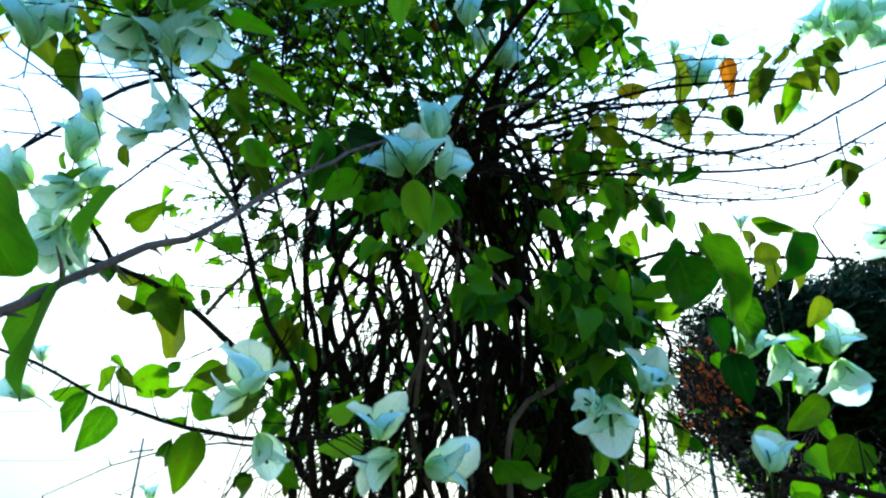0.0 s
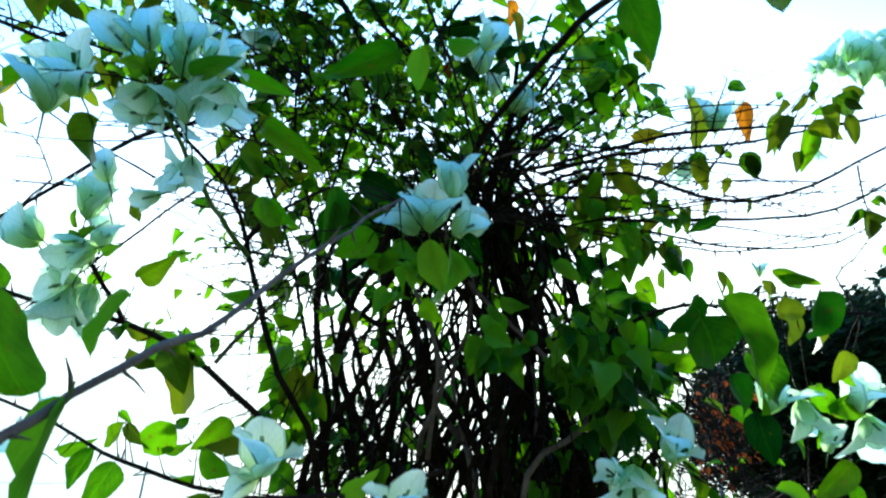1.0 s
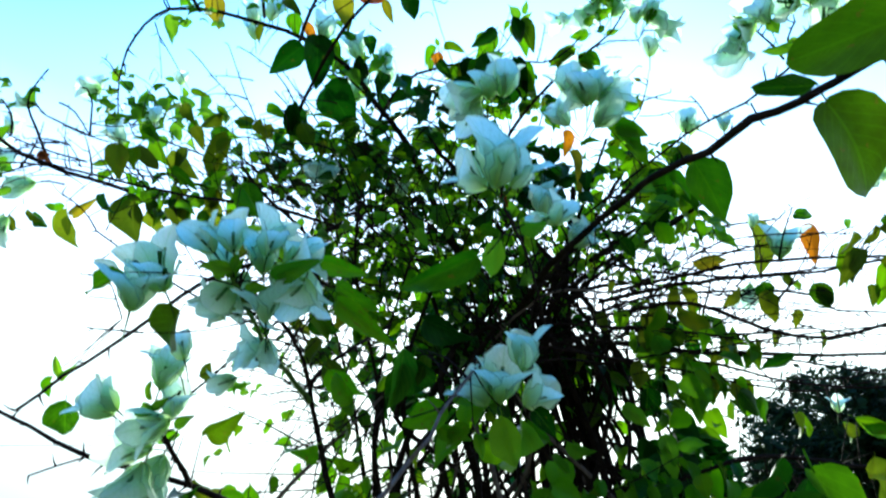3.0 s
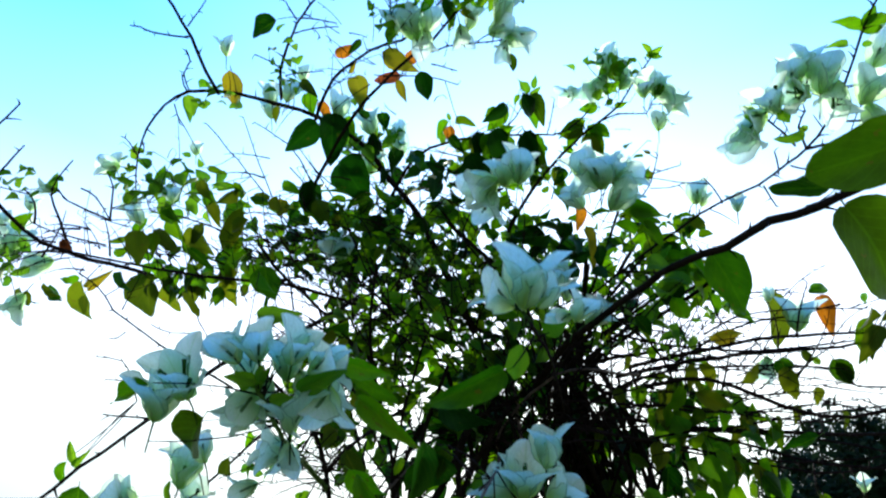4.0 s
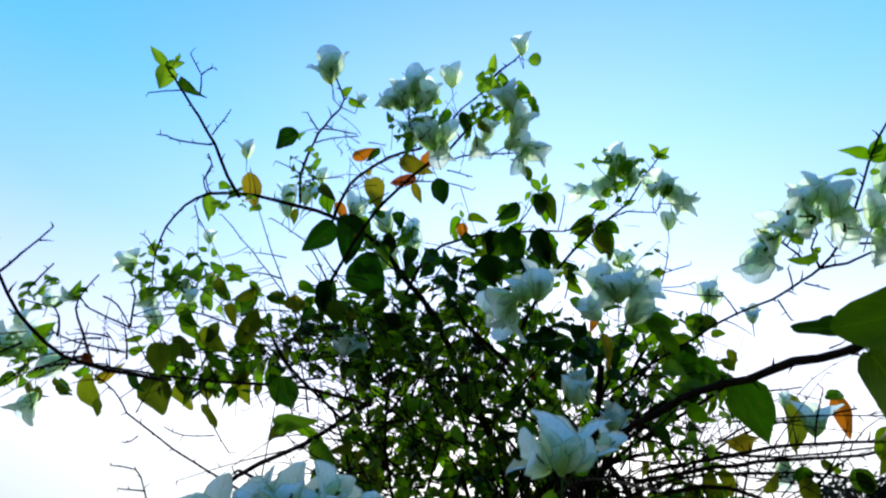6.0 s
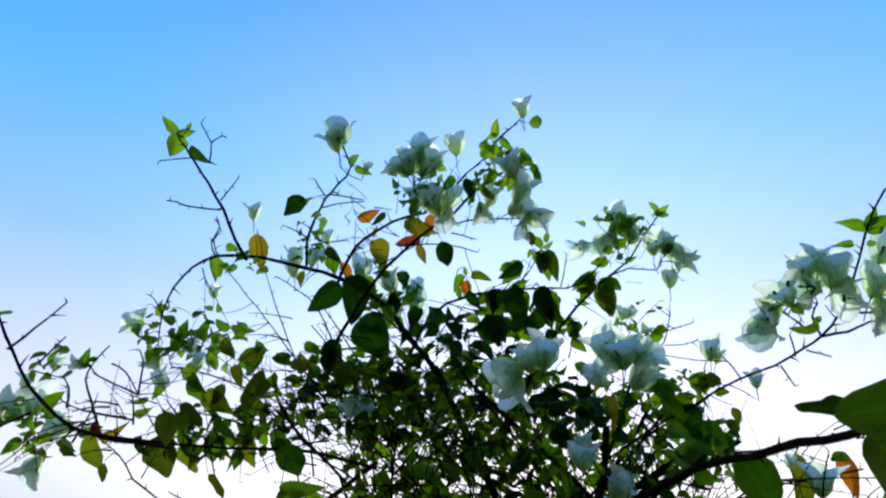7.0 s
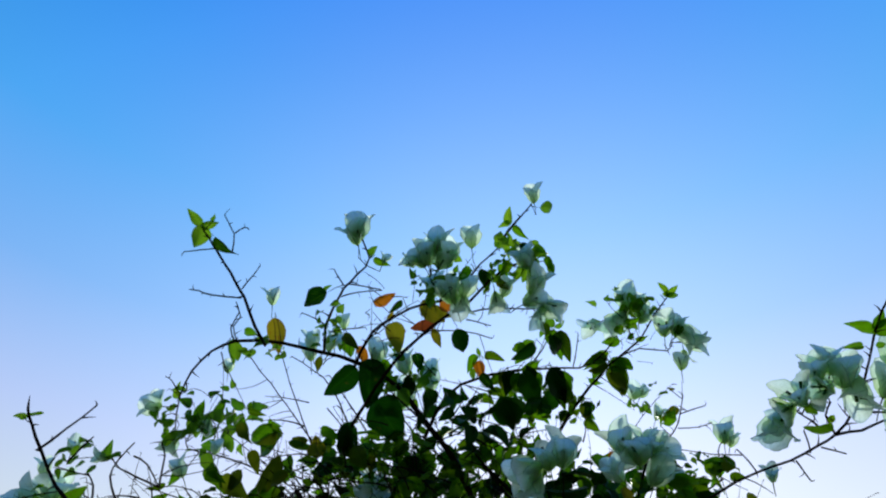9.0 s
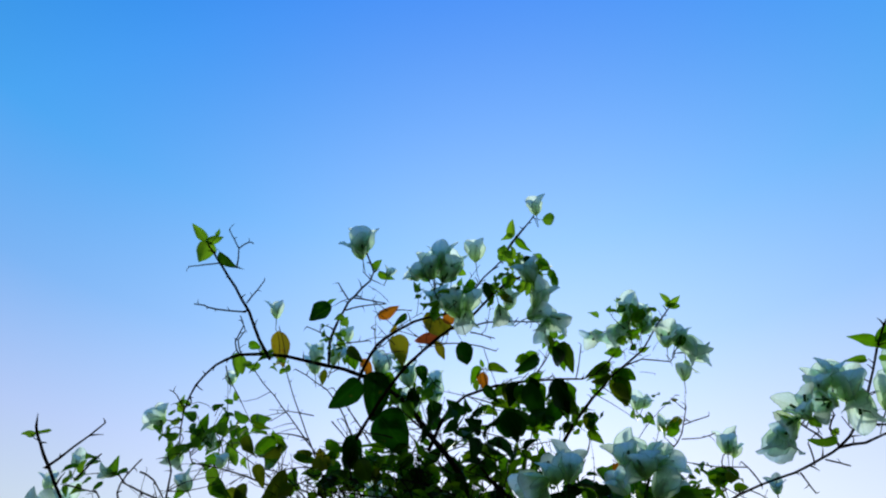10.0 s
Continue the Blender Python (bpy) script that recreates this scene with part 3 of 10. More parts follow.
# left flowers
flower((-0.333, 0.441, 1.953), (-0.116, -0.922, 0.370), (0.048, -0.888, -0.458), 0.057, 1.35)
flower((-0.278, 0.448, 1.970), (-0.142, -0.841, 0.522), (0.048, -0.888, -0.458), 0.041, 1.15)
flower((-0.239, 0.439, 1.969), (0.007, -0.842, 0.540), (0.048, -0.888, -0.458), 0.048, 1.35)
flower((-0.207, 0.443, 1.965), (0.321, -0.698, 0.640), (0.048, -0.888, -0.458), 0.041, 1.15)
flower((-0.270, 0.474, 1.942), (-0.288, 0.091, -0.953), (0.048, -0.888, -0.458), 0.057, 1.35)
flower((-0.211, 0.490, 1.958), (0.197, 0.127, -0.972), (0.048, -0.888, -0.458), 0.045, 1.15)
flower((-0.461, 0.616, 1.884), (-0.649, -0.722, 0.239), (0.048, -0.888, -0.458), 0.052, 1.35)
flower((-0.387, 0.639, 1.893), (0.442, -0.774, 0.454), (0.048, -0.888, -0.458), 0.047, 1.15)
flower((-0.437, 0.659, 1.848), (-0.693, -0.715, -0.090), (0.048, -0.888, -0.458), 0.059, 1.35)
flower((-0.398, 0.646, 1.810), (-0.256, -0.080, -0.963), (0.048, -0.888, -0.458), 0.070, 1.35)
flower((-0.383, 0.606, 1.934), (-0.321, -0.720, 0.615), (0.048, -0.888, -0.458), 0.046, 1.15)
flower((-0.285, 0.569, 1.928), (-0.911, -0.410, -0.048), (0.048, -0.888, -0.458), 0.054, 1.35)
leaf("s", (-0.219, 0.424, 1.935), (-0.179, 0.416, 1.947), (-0.327, -0.700, -0.860), 0.52, 2)
leaf("s", (-0.263, 0.431, 1.942), (-0.277, 0.420, 1.949), (0.325, -0.684, -0.824), 0.86)
leaf("s", (-0.260, 0.432, 1.940), (-0.247, 0.420, 1.952), (0.042, -0.777, -0.672), 0.69)
leaf("s", (-0.245, 0.436, 1.927), (-0.226, 0.434, 1.934), (-0.019, -1.071, -0.110), 0.69)
leaf("g", (-0.321, 0.479, 1.929), (-0.360, 0.511, 1.895), (-0.192, -1.036, -0.195), 0.99, 5)
leaf("g", (-0.353, 0.429, 1.941), (-0.397, 0.443, 1.932), (0.187, -1.058, -0.114), 0.52, 4)
leaf("s", (-0.390, 0.608, 1.872), (-0.423, 0.613, 1.884), (0.383, -0.947, -0.308), 0.69)
leaf("s", (-0.393, 0.610, 1.877), (-0.380, 0.608, 1.889), (0.088, -0.854, -0.519), 0.86)
leaf("s", (-0.396, 0.607, 1.886), (-0.400, 0.598, 1.904), (-0.375, -0.856, -0.563), 0.69)
leaf("s", (-0.368, 0.618, 1.859), (-0.354, 0.619, 1.875), (0.188, -1.013, -0.201), 0.69)
branch([(-0.290, 0.850, 1.950), (-0.301, 0.753, 1.963), (-0.279, 0.631, 1.939), (-0.265, 0.523, 1.932), (-0.255, 0.457, 1.930), (-0.257, 0.431, 1.937)], 0.0036, 0.0017, M_SPRIG)
branch([(-0.382, 0.710, 1.818), (-0.381, 0.655, 1.839), (-0.387, 0.622, 1.857), (-0.395, 0.611, 1.878)], 0.0032, 0.0017, M_TWIG)
leaf("l", (-0.361, 0.651, 1.942), (-0.378, 0.680, 1.915), (0.087, -0.871, -0.485), 0.60)
# leaves lower left
leaf("g", (-0.301, 0.763, 1.781), (-0.330, 0.768, 1.801), (-0.224, -0.885, -0.480), 0.69)
leaf("l", (-0.311, 0.755, 1.777), (-0.355, 0.810, 1.720), (-0.315, -1.015, -0.157), 0.82, 2)
leaf("g", (-0.346, 0.784, 1.819), (-0.394, 0.785, 1.776), (-0.411, -0.818, -0.644), 0.73, 0)
leaf("g", (-0.339, 0.772, 1.806), (-0.314, 0.795, 1.791), (-0.206, -0.891, -0.463), 0.69)
leaf("g", (-0.346, 0.817, 1.717), (-0.391, 0.833, 1.677), (-0.116, -0.855, -0.554), 0.95, 0)
leaf("g", (-0.339, 0.840, 1.732), (-0.364, 0.851, 1.720), (0.011, -0.840, -0.591), 0.69)
leaf("g", (-0.413, 0.823, 1.720), (-0.446, 0.842, 1.691), (-0.382, -0.996, -0.204), 0.60)
leaf("g", (-0.424, 0.832, 1.738), (-0.408, 0.834, 1.724), (0.492, -1.008, -0.175), 0.69)
leaf("g", (-0.442, 0.879, 1.679), (-0.471, 0.875, 1.618), (-0.074, -0.721, -0.886), 0.73, 2)
leaf("g", (-0.466, 0.867, 1.695), (-0.499, 0.870, 1.642), (-0.375, -0.742, -0.832), 0.52, 0)
leaf("g", (-0.290, 0.799, 1.637), (-0.310, 0.799, 1.564), (0.234, -1.011, -0.166), 0.69, 0)
leaf("g", (-0.315, 0.788, 1.630), (-0.346, 0.823, 1.594), (0.440, -1.039, -0.098), 0.52)
leaf("g", (-0.283, 0.827, 1.726), (-0.320, 0.818, 1.682), (0.140, -0.796, -0.700), 0.86, 0)
leaf("g", (-0.315, 0.838, 1.696), (-0.265, 0.830, 1.654), (-0.455, -0.712, -0.907), 0.86, 0)
leaf("g", (-0.324, 0.846, 1.662), (-0.367, 0.857, 1.656), (0.479, -0.798, -0.694), 0.60)
leaf("g", (-0.362, 0.831, 1.694), (-0.328, 0.842, 1.696), (0.343, -0.771, -0.761), 0.52)
leaf("g", (-0.257, 0.761, 1.876), (-0.301, 0.780, 1.855), (0.173, -0.628, -0.948), 1.03)
leaf("s", (-0.156, 0.279, 1.693), (-0.178, 0.288, 1.670), (-0.684, -0.574, 0.450), 0.85, 4)
leaf("g", (-0.419, 0.733, 1.880), (-0.457, 0.731, 1.868), (-0.115, -0.981, -0.243), 0.69)
leaf("g", (-0.387, 0.737, 1.882), (-0.338, 0.715, 1.895), (0.163, -0.714, -0.902), 0.69)
leaf("g", (-0.179, 0.580, 1.877), (-0.199, 0.568, 1.903), (-0.266, -0.980, -0.245), 0.86)
leaf("g", (-0.208, 0.596, 1.915), (-0.174, 0.624, 1.890), (-0.316, -0.948, -0.379), 0.77, 4)
leaf("g", (-0.131, 0.670, 1.954), (-0.149, 0.733, 1.898), (0.452, -0.914, -0.365), 0.95, 5)
leaf("g", (-0.196, 0.555, 1.975), (-0.136, 0.551, 1.924), (-0.247, -1.057, -0.160), 0.39, 0)
leaf("g", (-0.206, 0.493, 1.990), (-0.156, 0.507, 1.978), (0.156, -0.845, -0.530), 0.47, 0)
leaf("g", (-0.053, 0.402, 1.940), (-0.110, 0.391, 1.908), (-0.390, -0.730, -0.802), 0.50, 4)
leaf("s", (-0.034, 0.449, 1.984), (-0.042, 0.483, 1.957), (-0.081, -0.927, -0.410), 0.60, 0)
leaf("l", (-0.390, 0.745, 1.819), (-0.356, 0.770, 1.812), (-0.116, -0.734, -0.773), 0.69)
leaf("g", (-0.339, 0.736, 1.793), (-0.310, 0.743, 1.743), (0.451, -0.890, -0.411), 0.82, 2)
leaf("g", (-0.334, 0.774, 1.830), (-0.320, 0.789, 1.803), (-0.441, -1.057, -0.180), 0.95)
leaf("g", (-0.371, 0.702, 1.814), (-0.422, 0.732, 1.796), (0.318, -0.807, -0.586), 0.43)
branch([(-0.020, 0.971, 1.682), (-0.127, 0.930, 1.651), (-0.194, 0.880, 1.640), (-0.286, 0.847, 1.642), (-0.361, 0.850, 1.662), (-0.451, 0.859, 1.692), (-0.550, 0.873, 1.739), (-0.625, 0.884, 1.765)], 0.0038, 0.0021, M_TWIG)
branch([(-0.233, 0.896, 1.714), (-0.277, 0.815, 1.757), (-0.329, 0.758, 1.797), (-0.387, 0.720, 1.820), (-0.458, 0.708, 1.836), (-0.517, 0.710, 1.849), (-0.597, 0.711, 1.882), (-0.653, 0.719, 1.904)], 0.0045, 0.0022, M_TWIG)
branch([(-0.300, 0.917, 2.293), (-0.383, 0.839, 2.183), (-0.457, 0.782, 2.114), (-0.528, 0.754, 2.022), (-0.583, 0.726, 1.950), (-0.619, 0.708, 1.900)], 0.0045, 0.0020, M_TWIG)
branch([(-0.311, 0.848, 2.127), (-0.375, 0.789, 2.016), (-0.436, 0.768, 1.941), (-0.537, 0.795, 1.879), (-0.646, 0.808, 1.842)], 0.0023, 0.0011, M_TWIG)
leaf("g", (-0.687, 0.847, 1.989), (-0.693, 0.854, 1.957), (-0.044, -0.902, -0.440), 0.77)
leaf("g", (-0.672, 0.874, 1.960), (-0.686, 0.914, 1.907), (0.294, -0.798, -0.606), 0.95, 0)
leaf("s", (-0.672, 0.843, 1.988), (-0.681, 0.829, 2.017), (0.553, -0.611, -0.940), 0.52)
leaf("s", (-0.673, 0.847, 1.985), (-0.651, 0.836, 2.003), (0.434, -0.931, -0.333), 0.52)
branch([(-0.190, 1.054, 1.557), (-0.196, 0.979, 1.663), (-0.210, 0.938, 1.737), (-0.251, 0.911, 1.805), (-0.279, 0.874, 1.895), (-0.293, 0.823, 1.969), (-0.304, 0.750, 2.016), (-0.350, 0.680, 2.055), (-0.403, 0.651, 2.075)], 0.0060, 0.0020, M_BARK)
branch([(-0.293, 0.823, 1.969), (-0.265, 0.811, 1.999), (-0.193, 0.865, 2.078)], 0.0036, 0.0021, M_TWIG)
# ---- low flowers
flower((-0.141, 0.478, 1.648), (0.163, -0.664, 0.730), (-0.000, -0.927, -0.375), 0.046, 1.35)
flower((-0.136, 0.522, 1.594), (0.470, -0.012, -0.883), (-0.000, -0.927, -0.375), 0.036, 1.15)
flower((-0.160, 0.496, 1.630), (-0.925, -0.256, -0.279), (-0.000, -0.927, -0.375), 0.033, 1.15)
flower((-0.048, 0.544, 1.620), (0.310, -0.711, 0.631), (-0.000, -0.927, -0.375), 0.042, 1.35)
flower((-0.051, 0.557, 1.587), (-0.814, -0.353, -0.462), (-0.000, -0.927, -0.375), 0.040, 1.15)
flower((0.003, 0.578, 1.587), (0.893, -0.451, -0.012), (-0.000, -0.927, -0.375), 0.049, 1.35)
leaf("s", (-0.071, 0.588, 1.609), (-0.109, 0.577, 1.597), (0.480, -0.984, -0.235), 0.60, 2)
leaf("s", (-0.099, 0.589, 1.629), (-0.070, 0.572, 1.641), (0.476, -0.953, -0.310), 0.69)
leaf("g", (-0.148, 0.632, 1.598), (-0.136, 0.639, 1.561), (-0.142, -0.782, -0.734), 0.69, 5)
leaf("g", (-0.186, 0.682, 1.580), (-0.218, 0.703, 1.563), (-0.463, -0.975, -0.255), 0.69)
branch([(-0.044, 0.657, 1.525), (-0.041, 0.599, 1.563), (-0.044, 0.563, 1.597)], 0.0022, 0.0014, M_SPRIG)
flower((0.211, 0.660, 1.679), (0.100, -0.971, 0.217), (-0.000, -0.927, -0.375), 0.052, 1.35)
flower((0.162, 0.654, 1.639), (-0.242, -0.407, -0.881), (-0.000, -0.927, -0.375), 0.055, 1.35)
flower((0.147, 0.660, 1.651), (-0.814, -0.575, 0.087), (-0.000, -0.927, -0.375), 0.034, 1.0)
branch([(0.186, 0.745, 1.522), (0.189, 0.712, 1.576), (0.186, 0.682, 1.623), (0.197, 0.667, 1.660)], 0.0022, 0.0014, M_SPRIG)
flower((0.266, 0.554, 1.594), (0.000, -0.530, 0.848), (-0.000, -0.927, -0.375), 0.034, 1.15)
flower((0.448, 0.930, 1.785), (0.470, -0.622, 0.626), (-0.000, -0.927, -0.375), 0.071, 1.35)
flower((0.493, 0.942, 1.755), (0.163, 0.030, -0.986), (-0.000, -0.927, -0.375), 0.064, 1.15)
flower((0.567, 0.930, 1.785), (0.150, -0.783, 0.603), (-0.000, -0.927, -0.375), 0.071, 1.15)
flower((0.587, 0.952, 1.730), (0.163, 0.030, -0.986), (-0.000, -0.927, -0.375), 0.071, 1.35)
flower((0.515, 0.934, 1.720), (0.000, -0.788, 0.616), (-0.000, -0.927, -0.375), 0.042, 1.0)
# ---- leaves right
leaf("d", (0.340, 0.807, 1.854), (0.332, 0.831, 1.781), (0.479, -0.924, -0.383), 0.95, 5)
leaf("g", (0.372, 0.826, 1.870), (0.433, 0.875, 1.826), (-0.081, -1.047, -0.077), 0.52, 5)
leaf("g", (0.377, 0.828, 1.814), (0.446, 0.882, 1.751), (0.134, -0.897, -0.450), 0.52, 2)
leaf("d", (0.365, 0.868, 1.795), (0.404, 0.896, 1.743), (0.210, -1.071, -0.019), 0.86, 0)
leaf("d", (0.381, 0.846, 1.743), (0.391, 0.859, 1.676), (-0.374, -0.857, -0.549), 0.86, 4)
leaf("l", (0.457, 0.867, 1.880), (0.460, 0.868, 1.838), (0.302, -0.993, -0.212), 0.95)
leaf("l", (0.485, 0.851, 1.875), (0.512, 0.890, 1.826), (0.440, -0.941, -0.340), 0.82, 0)
leaf("l", (0.538, 0.880, 1.829), (0.511, 0.893, 1.794), (-0.390, -0.932, -0.362), 0.86)
leaf("g", (0.529, 0.896, 1.805), (0.545, 0.890, 1.787), (0.476, -0.817, -0.647), 0.86)
leaf("g", (0.449, 0.864, 1.946), (0.506, 0.849, 1.915), (-0.199, -0.709, -0.830), 0.43, 2)
leaf("g", (0.370, 0.984, 1.848), (0.293, 0.977, 1.843), (-0.216, -0.755, -0.801), 0.77, 0)
leaf("d", (0.294, 0.758, 1.868), (0.261, 0.773, 1.823), (0.435, -0.655, -0.868), 1.07, 4)
leaf("g", (0.269, 0.696, 1.819), (0.305, 0.735, 1.764), (0.217, -0.786, -0.637), 1.16, 0)
leaf("g", (0.300, 0.700, 1.843), (0.367, 0.736, 1.722), (0.621, -0.799, -0.387), 0.42, 2)
leaf("l", (0.414, 0.785, 1.877), (0.428, 0.815, 1.842), (-0.173, -0.848, -0.558), 1.03)
leaf("d", (0.408, 0.698, 1.853), (0.419, 0.754, 1.803), (0.410, -0.772, -0.644), 1.03, 4)
leaf("g", (0.328, 0.909, 1.857), (0.281, 0.911, 1.848), (-0.320, -0.955, -0.366), 0.77)
leaf("g", (0.348, 0.574, 1.609), (0.339, 0.600, 1.576), (-0.432, -1.016, -0.156), 1.07, 2)
leaf("g", (0.358, 0.586, 1.604), (0.373, 0.590, 1.576), (0.268, -0.886, -0.478), 0.77)
leaf("g", (0.434, 0.758, 1.672), (0.394, 0.775, 1.638), (-0.196, -0.964, -0.283), 0.77, 4)
leaf("g", (0.436, 0.776, 1.652), (0.453, 0.772, 1.621), (-0.228, -0.918, -0.397), 0.77)
leaf("g", (0.525, 0.941, 1.771), (0.600, 0.924, 1.784), (-0.498, -0.757, -0.795), 0.60, 0)
leaf("g", (0.502, 0.930, 1.789), (0.537, 0.940, 1.754), (0.433, -0.735, -0.851), 0.86)
branch([(0.370, 0.538, 1.554), (0.313, 0.552, 1.571), (0.282, 0.561, 1.577), (0.259, 0.576, 1.591)], 0.0036, 0.0021, M_TWIG)
branch([(0.178, 1.011, 1.862), (0.248, 0.915, 1.881), (0.318, 0.867, 1.894), (0.422, 0.856, 1.882), (0.497, 0.840, 1.876), (0.549, 0.825, 1.869)], 0.0035, 0.0020, M_TWIG)
leaf("g", (0.071, 0.826, 1.609), (0.113, 0.864, 1.578), (-0.148, -0.751, -0.812), 1.03, 2)
leaf("s", (0.095, 0.829, 1.590), (0.131, 0.823, 1.587), (0.268, -0.954, -0.309), 0.77)
leaf("g", (0.138, 0.774, 1.567), (0.186, 0.760, 1.581), (0.327, -0.810, -0.665), 0.95, 2)
leaf("g", (0.201, 0.792, 1.588), (0.252, 0.797, 1.582), (-0.450, -0.986, -0.230), 0.77, 2)
leaf("s", (0.192, 0.841, 1.620), (0.191, 0.841, 1.587), (-0.017, -0.970, -0.268), 0.86)
# ---- right top branches and their leaves
branch([(0.165, 0.982, 2.189), (0.281, 0.925, 2.196), (0.388, 0.900, 2.204), (0.518, 0.880, 2.201), (0.607, 0.861, 2.194), (0.691, 0.836, 2.204), (0.774, 0.810, 2.214)], 0.0035, 0.0012, M_TWIG)
branch([(0.145, 0.988, 2.175), (0.262, 0.932, 2.179), (0.395, 0.927, 2.192), (0.481, 0.907, 2.189), (0.560, 0.891, 2.200), (0.649, 0.868, 2.205)], 0.0041, 0.0017, M_TWIG)
branch([(0.175, 0.995, 2.157), (0.281, 0.943, 2.152), (0.377, 0.913, 2.094), (0.455, 0.890, 2.070), (0.532, 0.863, 2.084), (0.589, 0.832, 2.106), (0.650, 0.800, 2.133), (0.719, 0.773, 2.173)], 0.0038, 0.0014, M_TWIG)
branch([(0.155, 1.014, 2.111), (0.319, 0.973, 2.077), (0.423, 0.927, 2.059), (0.495, 0.908, 2.052), (0.567, 0.877, 2.050), (0.664, 0.837, 2.094), (0.743, 0.803, 2.126)], 0.0038, 0.0014, M_TWIG)
branch([(0.215, 1.021, 2.092), (0.319, 0.980, 2.060), (0.423, 0.943, 2.018), (0.543, 0.916, 2.006), (0.601, 0.890, 2.017), (0.664, 0.858, 2.043)], 0.0026, 0.0011, M_TWIG)
branch([(0.262, 0.973, 2.077), (0.388, 0.957, 2.064), (0.472, 0.943, 2.046), (0.540, 0.938, 2.032), (0.598, 0.925, 2.036)], 0.0023, 0.0011, M_TWIG)
branch([(0.281, 0.916, 2.218), (0.338, 0.906, 2.245), (0.416, 0.884, 2.245), (0.528, 0.884, 2.245)], 0.0019, 0.0010, M_TWIG)
branch([(0.416, 0.900, 2.206), (0.425, 0.886, 2.241), (0.442, 0.868, 2.284)], 0.0017, 0.0010, M_TWIG)
branch([(0.589, 0.834, 2.102), (0.597, 0.851, 2.059), (0.606, 0.864, 2.028)], 0.0017, 0.0010, M_TWIG)
branch([(0.553, 0.859, 1.881), (0.538, 0.868, 1.937), (0.581, 0.886, 1.973), (0.618, 0.891, 2.013)], 0.0017, 0.0010, M_TWIG)
leaf("l", (0.423, 0.975, 2.323), (0.427, 0.985, 2.226), (0.342, -1.057, -0.053), 0.69, 4)
leaf("o", (0.521, 0.990, 2.325), (0.523, 1.001, 2.253), (-0.374, -0.837, -0.598), 0.65)
flower((0.451, 0.950, 2.269), (0.084, -0.600, 0.795), (-0.000, -0.927, -0.375), 0.069, 1.15)
leaf("g", (0.386, 0.909, 2.169), (0.407, 0.934, 2.136), (-0.229, -0.877, -0.498), 0.95)
leaf("g", (0.438, 0.910, 2.175), (0.447, 0.921, 2.160), (-0.310, -0.846, -0.576), 0.86)
leaf("g", (0.465, 0.909, 2.169), (0.491, 0.935, 2.133), (0.107, -0.722, -0.881), 0.95)
leaf("g", (0.517, 0.869, 2.219), (0.512, 0.883, 2.149), (0.246, -0.976, -0.253), 0.86)
leaf("l", (0.545, 0.814, 2.187), (0.601, 0.848, 2.139), (0.028, -1.063, -0.039), 0.60, 5)
leaf("g", (0.545, 0.853, 2.172), (0.527, 0.867, 2.114), (-0.246, -0.949, -0.320), 0.69)
leaf("g", (0.563, 0.807, 2.203), (0.627, 0.825, 2.196), (-0.352, -0.787, -0.722), 0.77)
leaf("g", (0.542, 0.822, 2.234), (0.554, 0.831, 2.220), (0.097, -0.952, -0.313), 0.86)
leaf("l", (0.590, 0.848, 2.033), (0.641, 0.887, 2.004), (-0.135, -0.707, -0.920), 0.77)
leaf("g", (0.596, 0.860, 2.040), (0.576, 0.868, 2.016), (-0.212, -1.033, -0.112), 0.77)
leaf("g", (0.626, 0.877, 1.992), (0.645, 0.888, 1.974), (-0.316, -0.709, -0.915), 0.77)
leaf("g", (0.603, 0.850, 2.050), (0.633, 0.859, 2.052), (-0.229, -0.930, -0.369), 0.69)
leaf("g", (0.443, 0.865, 2.272), (0.485, 0.884, 2.265), (-0.385, -0.740, -0.838), 0.69)
leaf("g", (0.522, 0.877, 2.255), (0.540, 0.877, 2.269), (-0.267, -0.777, -0.746), 1.03)
leaf("g", (0.401, 0.893, 2.044), (0.351, 0.919, 2.018), (-0.086, -0.774, -0.753), 0.52)
leaf("g", (0.340, 0.924, 2.056), (0.353, 0.941, 2.034), (0.362, -0.932, -0.363), 0.77)
leaf("s", (0.482, 0.966, 1.966), (0.502, 0.975, 1.937), (0.246, -0.914, -0.406), 0.52)
leaf("g", (0.414, 0.960, 1.978), (0.436, 0.973, 1.944), (0.295, -1.065, -0.035), 0.43)
flower((0.412, 1.029, 2.207), (-0.321, 0.014, -0.947), (-0.000, -0.927, -0.375), 0.054, 1.0)
flower((0.500, 1.002, 2.005), (0.000, -0.669, 0.743), (-0.000, -0.927, -0.375), 0.031, 1.0)
flower((0.388, 0.893, 2.276), (0.000, -0.530, 0.848), (-0.000, -0.927, -0.375), 0.025, 1.0)
flower((0.878, 1.232, 2.638), (-0.604, -0.587, 0.539), (-0.000, -0.927, -0.375), 0.077, 1.0)
flower((0.929, 1.224, 2.659), (-0.082, -0.668, 0.740), (-0.000, -0.927, -0.375), 0.077, 1.0)
flower((0.985, 1.236, 2.628), (0.321, -0.648, 0.691), (-0.000, -0.927, -0.375), 0.077, 1.0)
flower((1.032, 1.226, 2.653), (0.720, -0.543, 0.432), (-0.000, -0.927, -0.375), 0.077, 1.0)
flower((0.956, 1.247, 2.601), (-0.321, -0.648, 0.691), (-0.000, -0.927, -0.375), 0.070, 1.0)
flower((1.039, 1.251, 2.591), (0.883, -0.438, 0.170), (-0.000, -0.927, -0.375), 0.070, 1.0)
flower((0.577, 0.782, 1.883), (-0.883, -0.197, -0.426), (-0.000, -0.927, -0.375), 0.057, 1.15)
